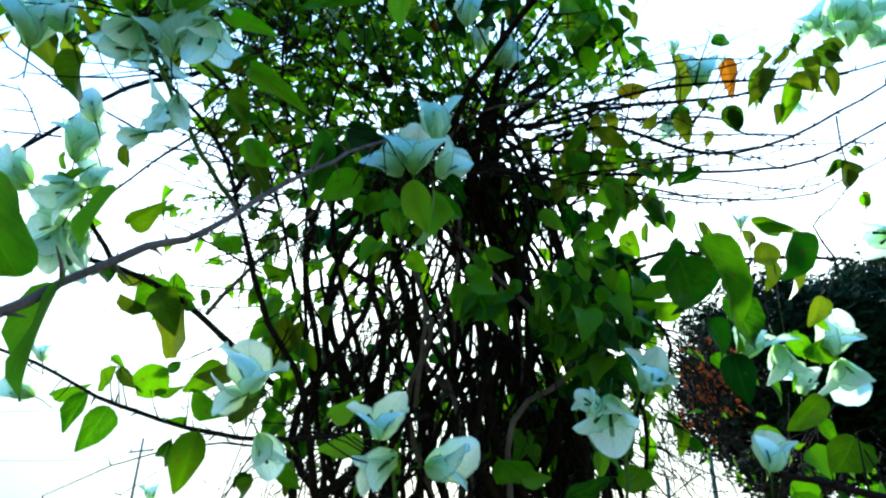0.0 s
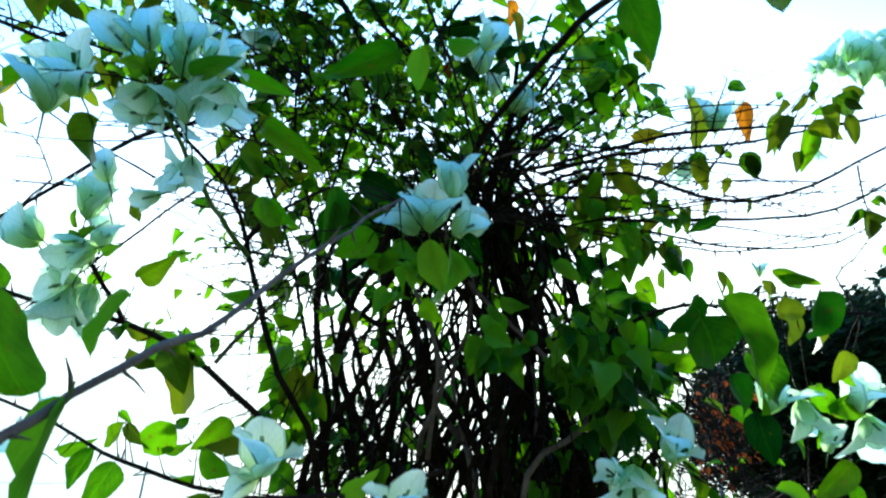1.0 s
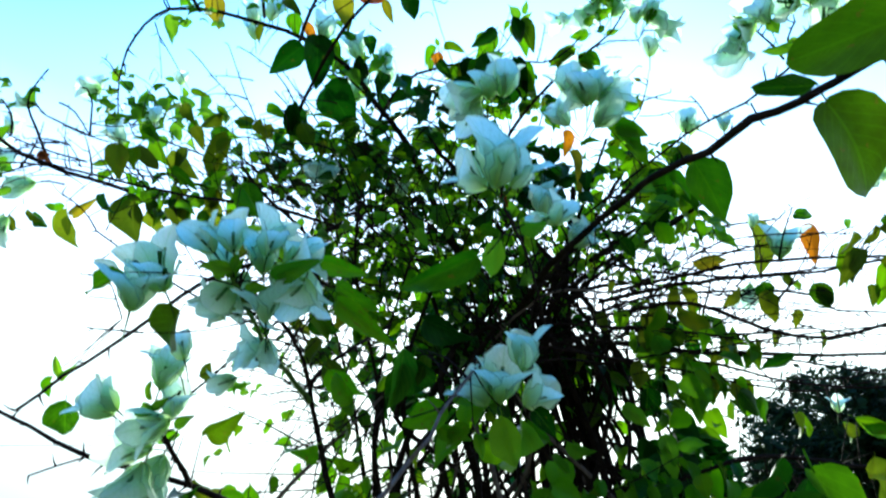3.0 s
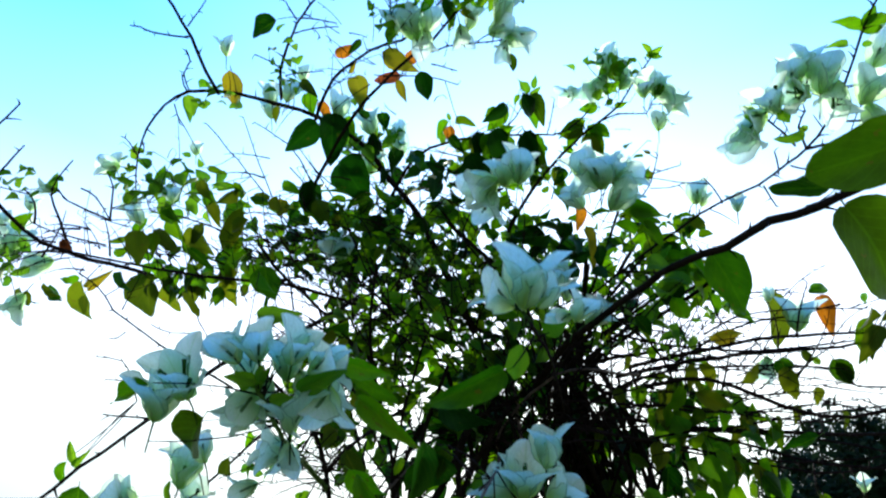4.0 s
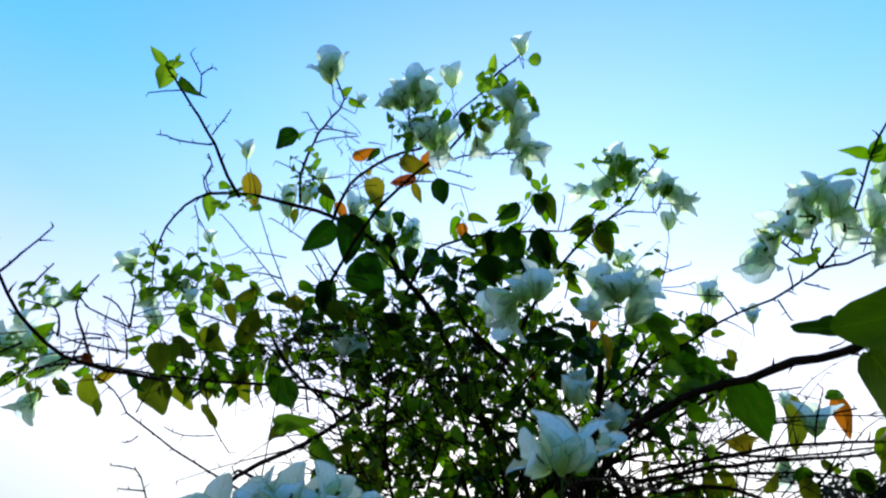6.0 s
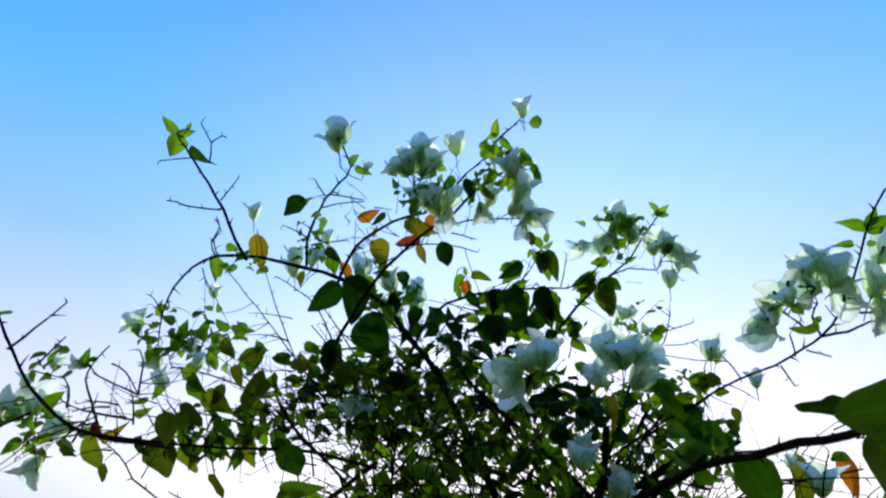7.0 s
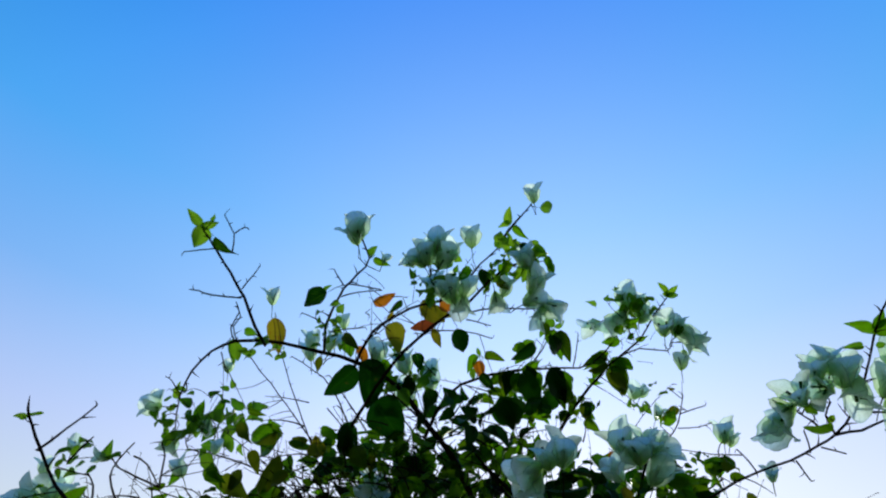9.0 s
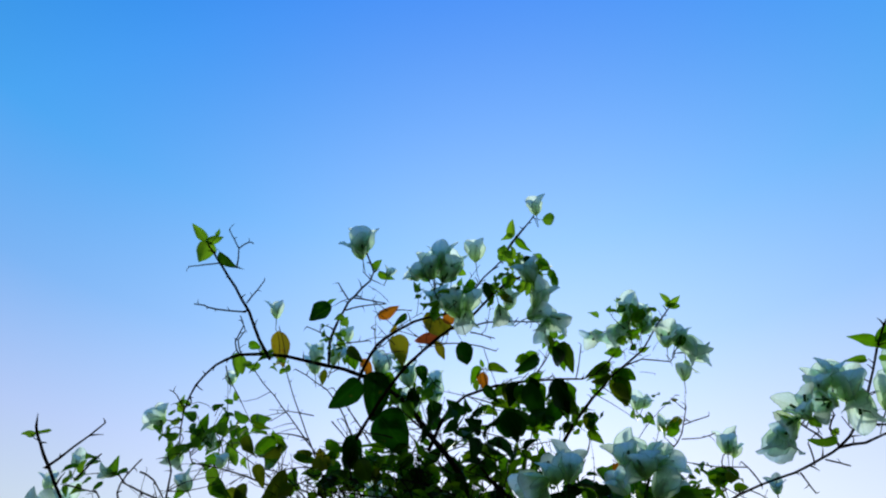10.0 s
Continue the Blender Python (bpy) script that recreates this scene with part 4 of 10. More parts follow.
flower((0.559, 0.885, 2.163), (-0.163, 0.030, -0.986), (-0.000, -0.927, -0.375), 0.047, 1.0)
flower((0.104, 0.850, 2.224), (0.383, -0.845, 0.374), (-0.000, -0.927, -0.375), 0.052, 1.0)
flower((-0.208, 0.942, 2.287), (0.000, -0.788, 0.616), (-0.000, -0.927, -0.375), 0.029, 1.0)
# ---- thick branch to the near right
branch([(0.005, 0.987, 2.153), (0.048, 0.818, 2.157), (0.097, 0.671, 2.141), (0.144, 0.560, 2.131), (0.180, 0.502, 2.117), (0.197, 0.430, 2.096), (0.224, 0.399, 2.089), (0.240, 0.367, 2.084), (0.254, 0.332, 2.074), (0.274, 0.296, 2.062)], 0.0052, 0.0036, M_BARK)
leaf("g", (0.246, 0.398, 2.088), (0.297, 0.425, 2.017), (0.346, -0.858, -0.541), 1.0, 8)
leaf("g", (0.265, 0.283, 2.072), (0.177, 0.324, 2.064), (-0.077, -0.919, -0.447), 0.60, 8)
leaf("g", (0.179, 0.536, 2.128), (0.216, 0.567, 2.069), (-0.122, -0.772, -0.700), 0.73, 2)
leaf("g", (0.256, 0.421, 2.129), (0.205, 0.414, 2.115), (0.056, -0.625, -0.967), 0.53, 9)
leaf("g", (0.142, 0.701, 2.320), (0.191, 0.728, 2.287), (0.197, -0.956, -0.311), 0.69, 0)
flower((-0.035, 0.318, 1.974), (0.083, -0.882, 0.465), (0.048, -0.888, -0.458), 0.051, 1.35)
flower((-0.055, 0.330, 1.967), (-0.774, -0.610, 0.170), (0.078, -0.818, -0.570), 0.035, 1.15)
flower((-0.018, 0.331, 1.971), (0.806, -0.528, 0.268), (0.078, -0.818, -0.570), 0.035, 1.15)
flower((0.030, 0.515, 2.055), (0.513, -0.707, 0.486), (0.078, -0.818, -0.570), 0.036, 1.0)
flower((0.010, 0.519, 2.047), (-0.861, -0.164, -0.482), (0.078, -0.818, -0.570), 0.027, 1.0)
leaf("s", (-0.011, 0.478, 2.021), (0.022, 0.501, 2.017), (-0.426, -0.660, -0.866), 0.69)
branch([(0.046, 0.913, 2.083), (0.018, 0.692, 2.045), (-0.008, 0.500, 2.002), (-0.030, 0.374, 1.968), (-0.035, 0.337, 1.969)], 0.0019, 0.0011, M_TWIG)
leaf("y", (0.075, 0.628, 2.371), (0.065, 0.641, 2.352), (-0.287, -0.954, -0.365), 0.52)
flower((0.091, 0.622, 2.323), (0.003, -0.792, 0.611), (0.048, -0.888, -0.458), 0.062, 1.35)
flower((0.058, 0.663, 2.306), (-0.872, -0.481, 0.094), (0.048, -0.888, -0.458), 0.041, 1.0)
flower((0.116, 0.648, 2.297), (0.820, -0.492, 0.292), (0.048, -0.888, -0.458), 0.053, 1.15)
flower((0.257, 0.846, 2.625), (-0.002, -0.735, 0.678), (0.048, -0.888, -0.458), 0.041, 1.0)
flower((0.332, 0.918, 2.495), (0.470, -0.662, 0.584), (0.048, -0.888, -0.458), 0.036, 1.0)
# ---- crown flowers
flower((0.068, 0.622, 2.332), (-0.255, -0.908, 0.332), (0.069, -0.732, -0.678), 0.055, 1.15)
flower((0.106, 0.626, 2.332), (0.288, -0.886, 0.363), (0.069, -0.732, -0.678), 0.055, 1.15)
flower((-0.072, 0.575, 2.265), (-0.865, -0.265, -0.425), (0.069, -0.732, -0.678), 0.058, 1.15)
flower((-0.021, 0.570, 2.290), (0.209, -0.933, 0.292), (0.069, -0.732, -0.678), 0.054, 1.15)
flower((-0.063, 0.591, 2.249), (-0.305, 0.246, -0.920), (0.069, -0.732, -0.678), 0.051, 1.15)
flower((-0.044, 0.573, 2.285), (-0.271, -0.871, 0.409), (0.069, -0.732, -0.678), 0.048, 1.0)
# tip with fresh leaves
leaf("s", (-0.611, 0.484, 2.688), (-0.625, 0.453, 2.699), (0.081, -0.998, -0.389), 0.69)
leaf("s", (-0.604, 0.479, 2.679), (-0.575, 0.482, 2.687), (0.403, -0.493, -0.902), 0.69)
leaf("s", (-0.602, 0.483, 2.680), (-0.616, 0.508, 2.650), (0.549, -0.314, -1.081), 1.12)
leaf("s", (-0.587, 0.475, 2.685), (-0.584, 0.467, 2.702), (-0.007, -0.469, -0.970), 0.69)
leaf("g", (-0.580, 0.494, 2.664), (-0.552, 0.529, 2.641), (0.057, -0.416, -1.021), 0.60)
branch([(-0.528, 0.692, 2.579), (-0.540, 0.652, 2.592), (-0.551, 0.599, 2.618), (-0.566, 0.554, 2.636), (-0.583, 0.520, 2.656), (-0.594, 0.495, 2.667), (-0.605, 0.481, 2.681)], 0.0032, 0.0013, M_TWIG)
branch([(-0.555, 0.600, 2.617), (-0.605, 0.585, 2.614), (-0.622, 0.571, 2.612), (-0.639, 0.568, 2.613)], 0.0017, 0.0010, M_TWIG)
branch([(-0.550, 0.582, 2.622), (-0.531, 0.568, 2.639), (-0.517, 0.557, 2.652)], 0.0014, 0.0010, M_TWIG)
branch([(-0.558, 0.524, 2.654), (-0.554, 0.501, 2.679), (-0.569, 0.477, 2.703)], 0.0014, 0.0010, M_TWIG)
branch([(-0.554, 0.501, 2.679), (-0.535, 0.495, 2.688), (-0.527, 0.498, 2.685)], 0.0013, 0.0010, M_TWIG)
branch([(-0.586, 0.516, 2.660), (-0.609, 0.509, 2.651), (-0.637, 0.509, 2.648)], 0.0013, 0.0010, M_TWIG)
branch([(-0.583, 0.693, 2.588), (-0.587, 0.664, 2.604), (-0.569, 0.645, 2.611), (-0.575, 0.633, 2.624)], 0.0014, 0.0010, M_TWIG)
branch([(-0.418, 0.699, 2.568), (-0.406, 0.646, 2.582), (-0.385, 0.607, 2.596), (-0.362, 0.574, 2.606), (-0.333, 0.545, 2.610), (-0.311, 0.521, 2.624), (-0.320, 0.491, 2.640)], 0.0029, 0.0013, M_TWIG)
branch([(-0.362, 0.570, 2.609), (-0.371, 0.560, 2.620), (-0.378, 0.550, 2.630)], 0.0014, 0.0010, M_TWIG)
branch([(-0.357, 0.569, 2.612), (-0.326, 0.566, 2.602), (-0.298, 0.572, 2.599)], 0.0014, 0.0010, M_TWIG)
branch([(-0.370, 0.590, 2.602), (-0.341, 0.587, 2.608), (-0.299, 0.588, 2.611)], 0.0014, 0.0010, M_TWIG)
branch([(-0.404, 0.646, 2.582), (-0.423, 0.635, 2.592), (-0.447, 0.626, 2.599)], 0.0014, 0.0010, M_TWIG)
branch([(-0.399, 0.653, 2.575), (-0.374, 0.652, 2.579), (-0.336, 0.652, 2.582)], 0.0014, 0.0010, M_TWIG)
flower((-0.326, 0.477, 2.655), (0.046, -0.844, 0.534), (0.069, -0.732, -0.678), 0.055, 1.0)
leaf("s", (-0.311, 0.516, 2.626), (-0.297, 0.507, 2.643), (-0.150, -0.545, -0.902), 0.69)
leaf("g", (-0.303, 0.524, 2.626), (-0.277, 0.529, 2.613), (0.248, -0.539, -0.869), 0.69)
flower((-0.284, 0.523, 2.624), (0.528, -0.670, 0.522), (0.069, -0.732, -0.678), 0.024, 1.0)
flower((-0.215, 0.521, 2.633), (-0.102, -0.925, 0.365), (0.069, -0.732, -0.678), 0.058, 1.0)
flower((-0.176, 0.524, 2.634), (0.213, -0.866, 0.452), (0.069, -0.732, -0.678), 0.050, 1.0)
flower((-0.242, 0.530, 2.621), (-0.895, -0.426, -0.136), (0.069, -0.732, -0.678), 0.036, 1.0)
flower((-0.139, 0.498, 2.637), (-0.122, -0.846, 0.519), (0.069, -0.732, -0.678), 0.041, 1.0)
flower((-0.180, 0.582, 2.600), (-0.376, -0.905, 0.201), (0.069, -0.732, -0.678), 0.062, 1.15)
flower((-0.161, 0.599, 2.584), (-0.166, 0.365, -0.916), (0.069, -0.732, -0.678), 0.045, 1.0)
flower((-0.016, 0.619, 2.887), (-0.122, -0.846, 0.519), (0.069, -0.732, -0.678), 0.044, 1.0)
flower((-0.036, 0.541, 2.571), (0.488, -0.844, 0.223), (0.069, -0.732, -0.678), 0.055, 1.0)
flower((-0.016, 0.568, 2.544), (0.895, 0.029, -0.445), (0.069, -0.732, -0.678), 0.047, 1.0)
flower((-0.033, 0.577, 2.532), (-0.322, 0.325, -0.889), (0.069, -0.732, -0.678), 0.039, 1.0)
flower((-0.052, 0.519, 2.608), (-0.421, -0.835, 0.354), (0.069, -0.732, -0.678), 0.049, 1.0)
flower((-0.100, 0.586, 2.574), (0.160, 0.388, -0.908), (0.069, -0.732, -0.678), 0.045, 1.0)
leaf("s", (-0.003, 0.634, 2.862), (0.032, 0.648, 2.870), (0.257, -0.748, -0.641), 1.03)
leaf("s", (-0.071, 0.582, 2.759), (-0.072, 0.556, 2.787), (-0.353, -0.700, -0.756), 0.69)
leaf("s", (-0.069, 0.583, 2.763), (-0.091, 0.581, 2.754), (-0.020, -0.907, -0.498), 0.69)
leaf("g", (-0.060, 0.589, 2.761), (-0.037, 0.600, 2.734), (0.049, -0.386, -1.053), 0.60)
leaf("s", (-0.091, 0.557, 2.673), (-0.087, 0.534, 2.684), (-0.381, -0.737, -0.718), 1.03)
leaf("s", (-0.038, 0.517, 2.626), (-0.012, 0.528, 2.617), (0.492, -0.371, -1.025), 0.95)
leaf("s", (-0.013, 0.533, 2.608), (-0.000, 0.552, 2.595), (-0.210, -0.926, -0.496), 0.86)
leaf("s", (-0.042, 0.530, 2.620), (-0.053, 0.550, 2.581), (0.205, -0.542, -0.869), 0.95)
leaf("g", (-0.093, 0.561, 2.635), (-0.075, 0.576, 2.615), (0.079, -0.914, -0.480), 1.03)
leaf("g", (-0.127, 0.567, 2.623), (-0.109, 0.590, 2.598), (0.437, -0.787, -0.581), 0.69)
leaf("g", (-0.113, 0.581, 2.602), (-0.123, 0.600, 2.594), (0.343, -0.491, -0.911), 0.69)
leaf("s", (-0.177, 0.530, 2.633), (-0.158, 0.536, 2.618), (-0.322, -0.670, -0.784), 1.03)
leaf("s", (-0.208, 0.581, 2.593), (-0.224, 0.605, 2.577), (-0.288, -0.475, -0.991), 0.86)
branch([(-0.092, 0.567, 2.685), (-0.060, 0.581, 2.761), (-0.034, 0.615, 2.830), (-0.017, 0.629, 2.876)], 0.0026, 0.0011, M_TWIG)
branch([(-0.372, 0.755, 2.571), (-0.344, 0.709, 2.594), (-0.310, 0.674, 2.606), (-0.254, 0.635, 2.609), (-0.197, 0.616, 2.606), (-0.152, 0.583, 2.617), (-0.127, 0.563, 2.641), (-0.092, 0.567, 2.685)], 0.0032, 0.0012, M_TWIG)
branch([(-0.394, 0.862, 2.498), (-0.316, 0.754, 2.549), (-0.271, 0.710, 2.572), (-0.216, 0.667, 2.593), (-0.153, 0.615, 2.597), (-0.113, 0.577, 2.612), (-0.075, 0.547, 2.619), (-0.034, 0.530, 2.613)], 0.0034, 0.0018, M_TWIG)
branch([(-0.180, 0.645, 2.592), (-0.124, 0.609, 2.577), (-0.077, 0.596, 2.566), (-0.036, 0.577, 2.547)], 0.0017, 0.0010, M_TWIG)
branch([(-0.217, 0.618, 2.602), (-0.211, 0.578, 2.617), (-0.210, 0.538, 2.630)], 0.0017, 0.0010, M_TWIG)
branch([(-0.237, 0.672, 2.585), (-0.167, 0.677, 2.587), (-0.112, 0.691, 2.578)], 0.0014, 0.0010, M_TWIG)
branch([(-0.156, 0.665, 2.602), (-0.136, 0.669, 2.599), (-0.112, 0.676, 2.595)], 0.0014, 0.0010, M_TWIG)
branch([(-0.093, 0.967, 2.250), (-0.153, 0.937, 2.372), (-0.190, 0.903, 2.450), (-0.246, 0.857, 2.510), (-0.297, 0.814, 2.564), (-0.364, 0.768, 2.586), (-0.440, 0.732, 2.592), (-0.507, 0.709, 2.598), (-0.592, 0.701, 2.599), (-0.679, 0.754, 2.598), (-0.739, 0.830, 2.568), (-0.751, 0.881, 2.511)], 0.0070, 0.0012, M_BARK)
branch([(-0.593, 0.701, 2.598), (-0.602, 0.686, 2.618), (-0.588, 0.670, 2.644), (-0.594, 0.658, 2.660)], 0.0017, 0.0010, M_TWIG)
branch([(-0.739, 0.830, 2.568), (-0.755, 0.813, 2.590), (-0.771, 0.806, 2.599)], 0.0014, 0.0010, M_TWIG)
branch([(-0.725, 0.808, 2.584), (-0.722, 0.818, 2.571), (-0.744, 0.818, 2.568)], 0.0014, 0.0010, M_TWIG)
branch([(-0.623, 0.718, 2.588), (-0.614, 0.739, 2.559)], 0.0014, 0.0010, M_TWIG)
branch([(-0.458, 1.115, 2.513), (-0.560, 1.080, 2.638), (-0.643, 1.033, 2.729), (-0.713, 0.979, 2.797)], 0.0023, 0.0011, M_TWIG)
branch([(-0.470, 1.085, 2.467), (-0.559, 1.072, 2.649), (-0.590, 1.022, 2.717), (-0.620, 0.964, 2.796)], 0.0020, 0.0011, M_TWIG)
branch([(-0.384, 1.015, 2.491), (-0.450, 0.917, 2.623), (-0.496, 0.887, 2.660), (-0.541, 0.867, 2.683)], 0.0020, 0.0011, M_TWIG)
branch([(-0.360, 0.991, 2.530), (-0.427, 0.926, 2.614), (-0.461, 0.896, 2.652)], 0.0020, 0.0010, M_TWIG)
leaf("y", (-0.532, 0.712, 2.661), (-0.520, 0.735, 2.595), (0.434, -0.602, -0.832), 0.77)
leaf("s", (-0.606, 0.724, 2.615), (-0.604, 0.748, 2.584), (0.204, -0.928, -0.395), 0.95)
leaf("g", (-0.563, 0.716, 2.626), (-0.602, 0.716, 2.635), (0.299, -0.870, -0.465), 0.69)
leaf("g", (-0.379, 0.536, 2.563), (-0.423, 0.548, 2.547), (0.000, -0.900, -0.463), 0.82)
flower((-0.535, 0.680, 2.689), (0.042, -0.762, 0.646), (0.078, -0.818, -0.570), 0.041, 1.0)
flower((-0.456, 0.736, 2.619), (-0.115, -0.820, 0.561), (0.078, -0.818, -0.570), 0.043, 1.0)
flower((-0.798, 1.105, 2.833), (0.047, -0.815, 0.577), (0.078, -0.818, -0.570), 0.037, 1.0)
flower((-0.396, 0.720, 2.651), (0.047, -0.815, 0.577), (0.078, -0.818, -0.570), 0.032, 1.0)
leaf("s", (-0.409, 0.708, 2.668), (-0.394, 0.698, 2.679), (0.181, -0.875, -0.473), 0.86)
leaf("s", (-0.414, 0.723, 2.640), (-0.400, 0.739, 2.627), (-0.046, -1.039, -0.269), 0.86)
leaf("d", (-0.346, 0.852, 2.553), (-0.289, 0.886, 2.482), (-0.043, -0.868, -0.515), 0.99, 2)
leaf("d", (-0.375, 0.778, 2.582), (-0.436, 0.789, 2.534), (0.086, -0.622, -0.850), 0.82, 4)
leaf("d", (-0.344, 0.767, 2.594), (-0.355, 0.816, 2.514), (0.496, -0.971, -0.293), 0.82, 4)
leaf("y", (-0.302, 0.732, 2.654), (-0.286, 0.759, 2.601), (0.207, -1.019, -0.264), 0.87)
leaf("y", (-0.245, 0.718, 2.692), (-0.191, 0.723, 2.657), (0.398, -0.495, -0.990), 0.77)
leaf("o", (-0.196, 0.719, 2.668), (-0.202, 0.707, 2.707), (-0.152, -0.866, -0.533), 0.69)
leaf("r", (-0.219, 0.727, 2.648), (-0.262, 0.709, 2.631), (0.262, -0.933, -0.380), 0.69)
leaf("y", (-0.221, 0.724, 2.630), (-0.212, 0.751, 2.600), (0.034, -0.747, -0.678), 0.65)
leaf("d", (-0.171, 0.659, 2.576), (-0.158, 0.703, 2.549), (0.209, -0.581, -0.893), 0.82)
leaf("d", (-0.401, 0.870, 2.522), (-0.390, 0.914, 2.461), (-0.387, -0.959, -0.431), 0.77)
leaf("o", (-0.337, 0.705, 2.686), (-0.294, 0.693, 2.697), (0.430, -0.654, -0.757), 0.77)
leaf("y", (-0.312, 0.727, 2.660), (-0.299, 0.710, 2.671), (0.392, -0.855, -0.473), 0.58)
leaf("o", (-0.373, 0.761, 2.622), (-0.358, 0.790, 2.598), (0.537, -0.977, -0.278), 0.77)
leaf("g", (-0.389, 0.751, 2.638), (-0.389, 0.779, 2.607), (-0.027, -0.976, -0.357), 0.95)
leaf("g", (-0.329, 0.788, 2.606), (-0.306, 0.800, 2.573), (0.510, -0.696, -0.687), 0.77)
leaf("g", (-0.264, 0.808, 2.636), (-0.258, 0.822, 2.605), (0.256, -0.791, -0.584), 1.03)
leaf("g", (-0.325, 0.830, 2.602), (-0.302, 0.840, 2.567), (-0.067, -0.893, -0.483), 0.77)
leaf("y", (-0.474, 0.915, 2.521), (-0.475, 0.951, 2.498), (0.337, -0.486, -1.011), 0.77)
leaf("g", (-0.565, 0.955, 2.539), (-0.631, 0.983, 2.518), (0.094, -0.972, -0.346), 0.86)
leaf("g", (-0.663, 1.140, 2.684), (-0.728, 1.176, 2.644), (-0.067, -0.395, -1.055), 0.86)
leaf("g", (-0.712, 1.076, 2.676), (-0.707, 1.118, 2.632), (-0.098, -0.673, -0.759), 0.86)
leaf("g", (-0.664, 1.133, 2.696), (-0.640, 1.151, 2.675), (-0.135, -0.454, -0.999), 0.86)
leaf("g", (-0.719, 1.111, 2.716), (-0.668, 1.108, 2.717), (0.124, -0.918, -0.472), 0.69)
flower((-0.790, 0.832, 2.548), (-0.895, -0.426, -0.136), (0.069, -0.732, -0.678), 0.045, 1.0)
flower((-0.762, 0.894, 2.499), (-0.322, 0.325, -0.889), (0.069, -0.732, -0.678), 0.047, 1.0)
flower((-0.710, 0.918, 2.552), (-0.322, 0.325, -0.889), (0.069, -0.732, -0.678), 0.037, 1.0)
leaf("s", (-0.745, 0.835, 2.566), (-0.749, 0.811, 2.589), (-0.036, -0.412, -1.034), 0.69)
leaf("s", (-0.765, 0.840, 2.549), (-0.743, 0.853, 2.554), (0.057, -0.444, -0.990), 0.77)
leaf("s", (-0.753, 0.866, 2.533), (-0.780, 0.869, 2.522), (0.114, -0.802, -0.598), 0.77)
leaf("g", (-0.727, 0.913, 2.563), (-0.716, 0.878, 2.588), (-0.110, -0.487, -0.961), 0.69)
leaf("g", (-0.725, 0.923, 2.626), (-0.703, 0.909, 2.630), (0.152, -0.987, -0.394), 0.77)
leaf("g", (-0.707, 0.951, 2.595), (-0.692, 0.923, 2.618), (-0.254, -0.663, -0.785), 0.77)
leaf("g", (-0.673, 0.941, 2.594), (-0.696, 0.981, 2.571), (0.078, -0.368, -1.071), 0.69)
leaf("s", (-0.752, 1.077, 2.751), (-0.756, 1.057, 2.762), (0.540, -0.764, -0.595), 0.86)
# right of the crown
flower((0.181, 0.847, 2.793), (-0.271, -0.871, 0.409), (0.069, -0.732, -0.678), 0.065, 1.0)
flower((0.149, 0.882, 2.753), (-0.802, 0.011, -0.598), (0.069, -0.732, -0.678), 0.065, 1.0)
flower((0.107, 0.896, 2.763), (-0.866, -0.095, -0.491), (0.069, -0.732, -0.678), 0.053, 1.0)
flower((0.216, 0.874, 2.768), (0.759, -0.609, 0.230), (0.069, -0.732, -0.678), 0.047, 1.0)
flower((0.235, 0.821, 2.694), (-0.102, -0.925, 0.365), (0.069, -0.732, -0.678), 0.055, 1.0)
flower((0.280, 0.834, 2.684), (0.724, 0.209, -0.657), (0.069, -0.732, -0.678), 0.069, 1.0)
flower((0.273, 0.865, 2.651), (-0.004, 0.386, -0.922), (0.069, -0.732, -0.678), 0.035, 1.0)
leaf("g", (0.182, 0.846, 2.764), (0.225, 0.834, 2.784), (0.518, -0.664, -0.706), 0.77)
leaf("g", (0.171, 0.875, 2.745), (0.204, 0.856, 2.744), (-0.252, -0.576, -0.879), 0.86)
leaf("s", (0.255, 0.815, 2.776), (0.242, 0.796, 2.796), (0.323, -0.559, -0.839), 0.69)
leaf("s", (0.252, 0.821, 2.782), (0.283, 0.801, 2.782), (0.019, -0.496, -0.938), 0.69)
leaf("s", (0.253, 0.818, 2.774), (0.290, 0.817, 2.777), (-0.228, -0.764, -0.674), 0.60)
leaf("s", (0.231, 0.821, 2.767), (0.215, 0.817, 2.772), (0.233, -0.753, -0.639), 0.69)
leaf("s", (0.267, 0.815, 2.691), (0.254, 0.831, 2.668), (-0.367, -0.711, -0.744), 0.95)
leaf("g", (0.156, 0.887, 2.710), (0.116, 0.894, 2.714), (-0.109, -0.684, -0.748), 0.86)
leaf("g", (0.174, 0.886, 2.716), (0.193, 0.885, 2.730), (0.427, -0.950, -0.406), 0.86)
leaf("g", (0.193, 0.894, 2.721), (0.221, 0.889, 2.717), (0.359, -0.535, -0.861), 0.77)
leaf("g", (0.134, 0.915, 2.699), (0.086, 0.924, 2.658), (0.429, -0.512, -0.879), 0.86)
leaf("g", (0.138, 0.922, 2.685), (0.174, 0.938, 2.659), (0.454, -0.365, -1.035), 0.86)
leaf("g", (0.139, 0.933, 2.678), (0.160, 0.968, 2.620), (0.038, -0.659, -0.760), 0.95)
leaf("g", (0.090, 0.942, 2.657), (0.118, 0.951, 2.640), (0.135, -0.413, -1.015), 0.69)
branch([(-0.030, 0.942, 2.448), (0.020, 0.930, 2.540), (0.085, 0.927, 2.624), (0.150, 0.915, 2.687), (0.201, 0.893, 2.716), (0.233, 0.851, 2.751), (0.261, 0.818, 2.774)], 0.0038, 0.0014, M_TWIG)
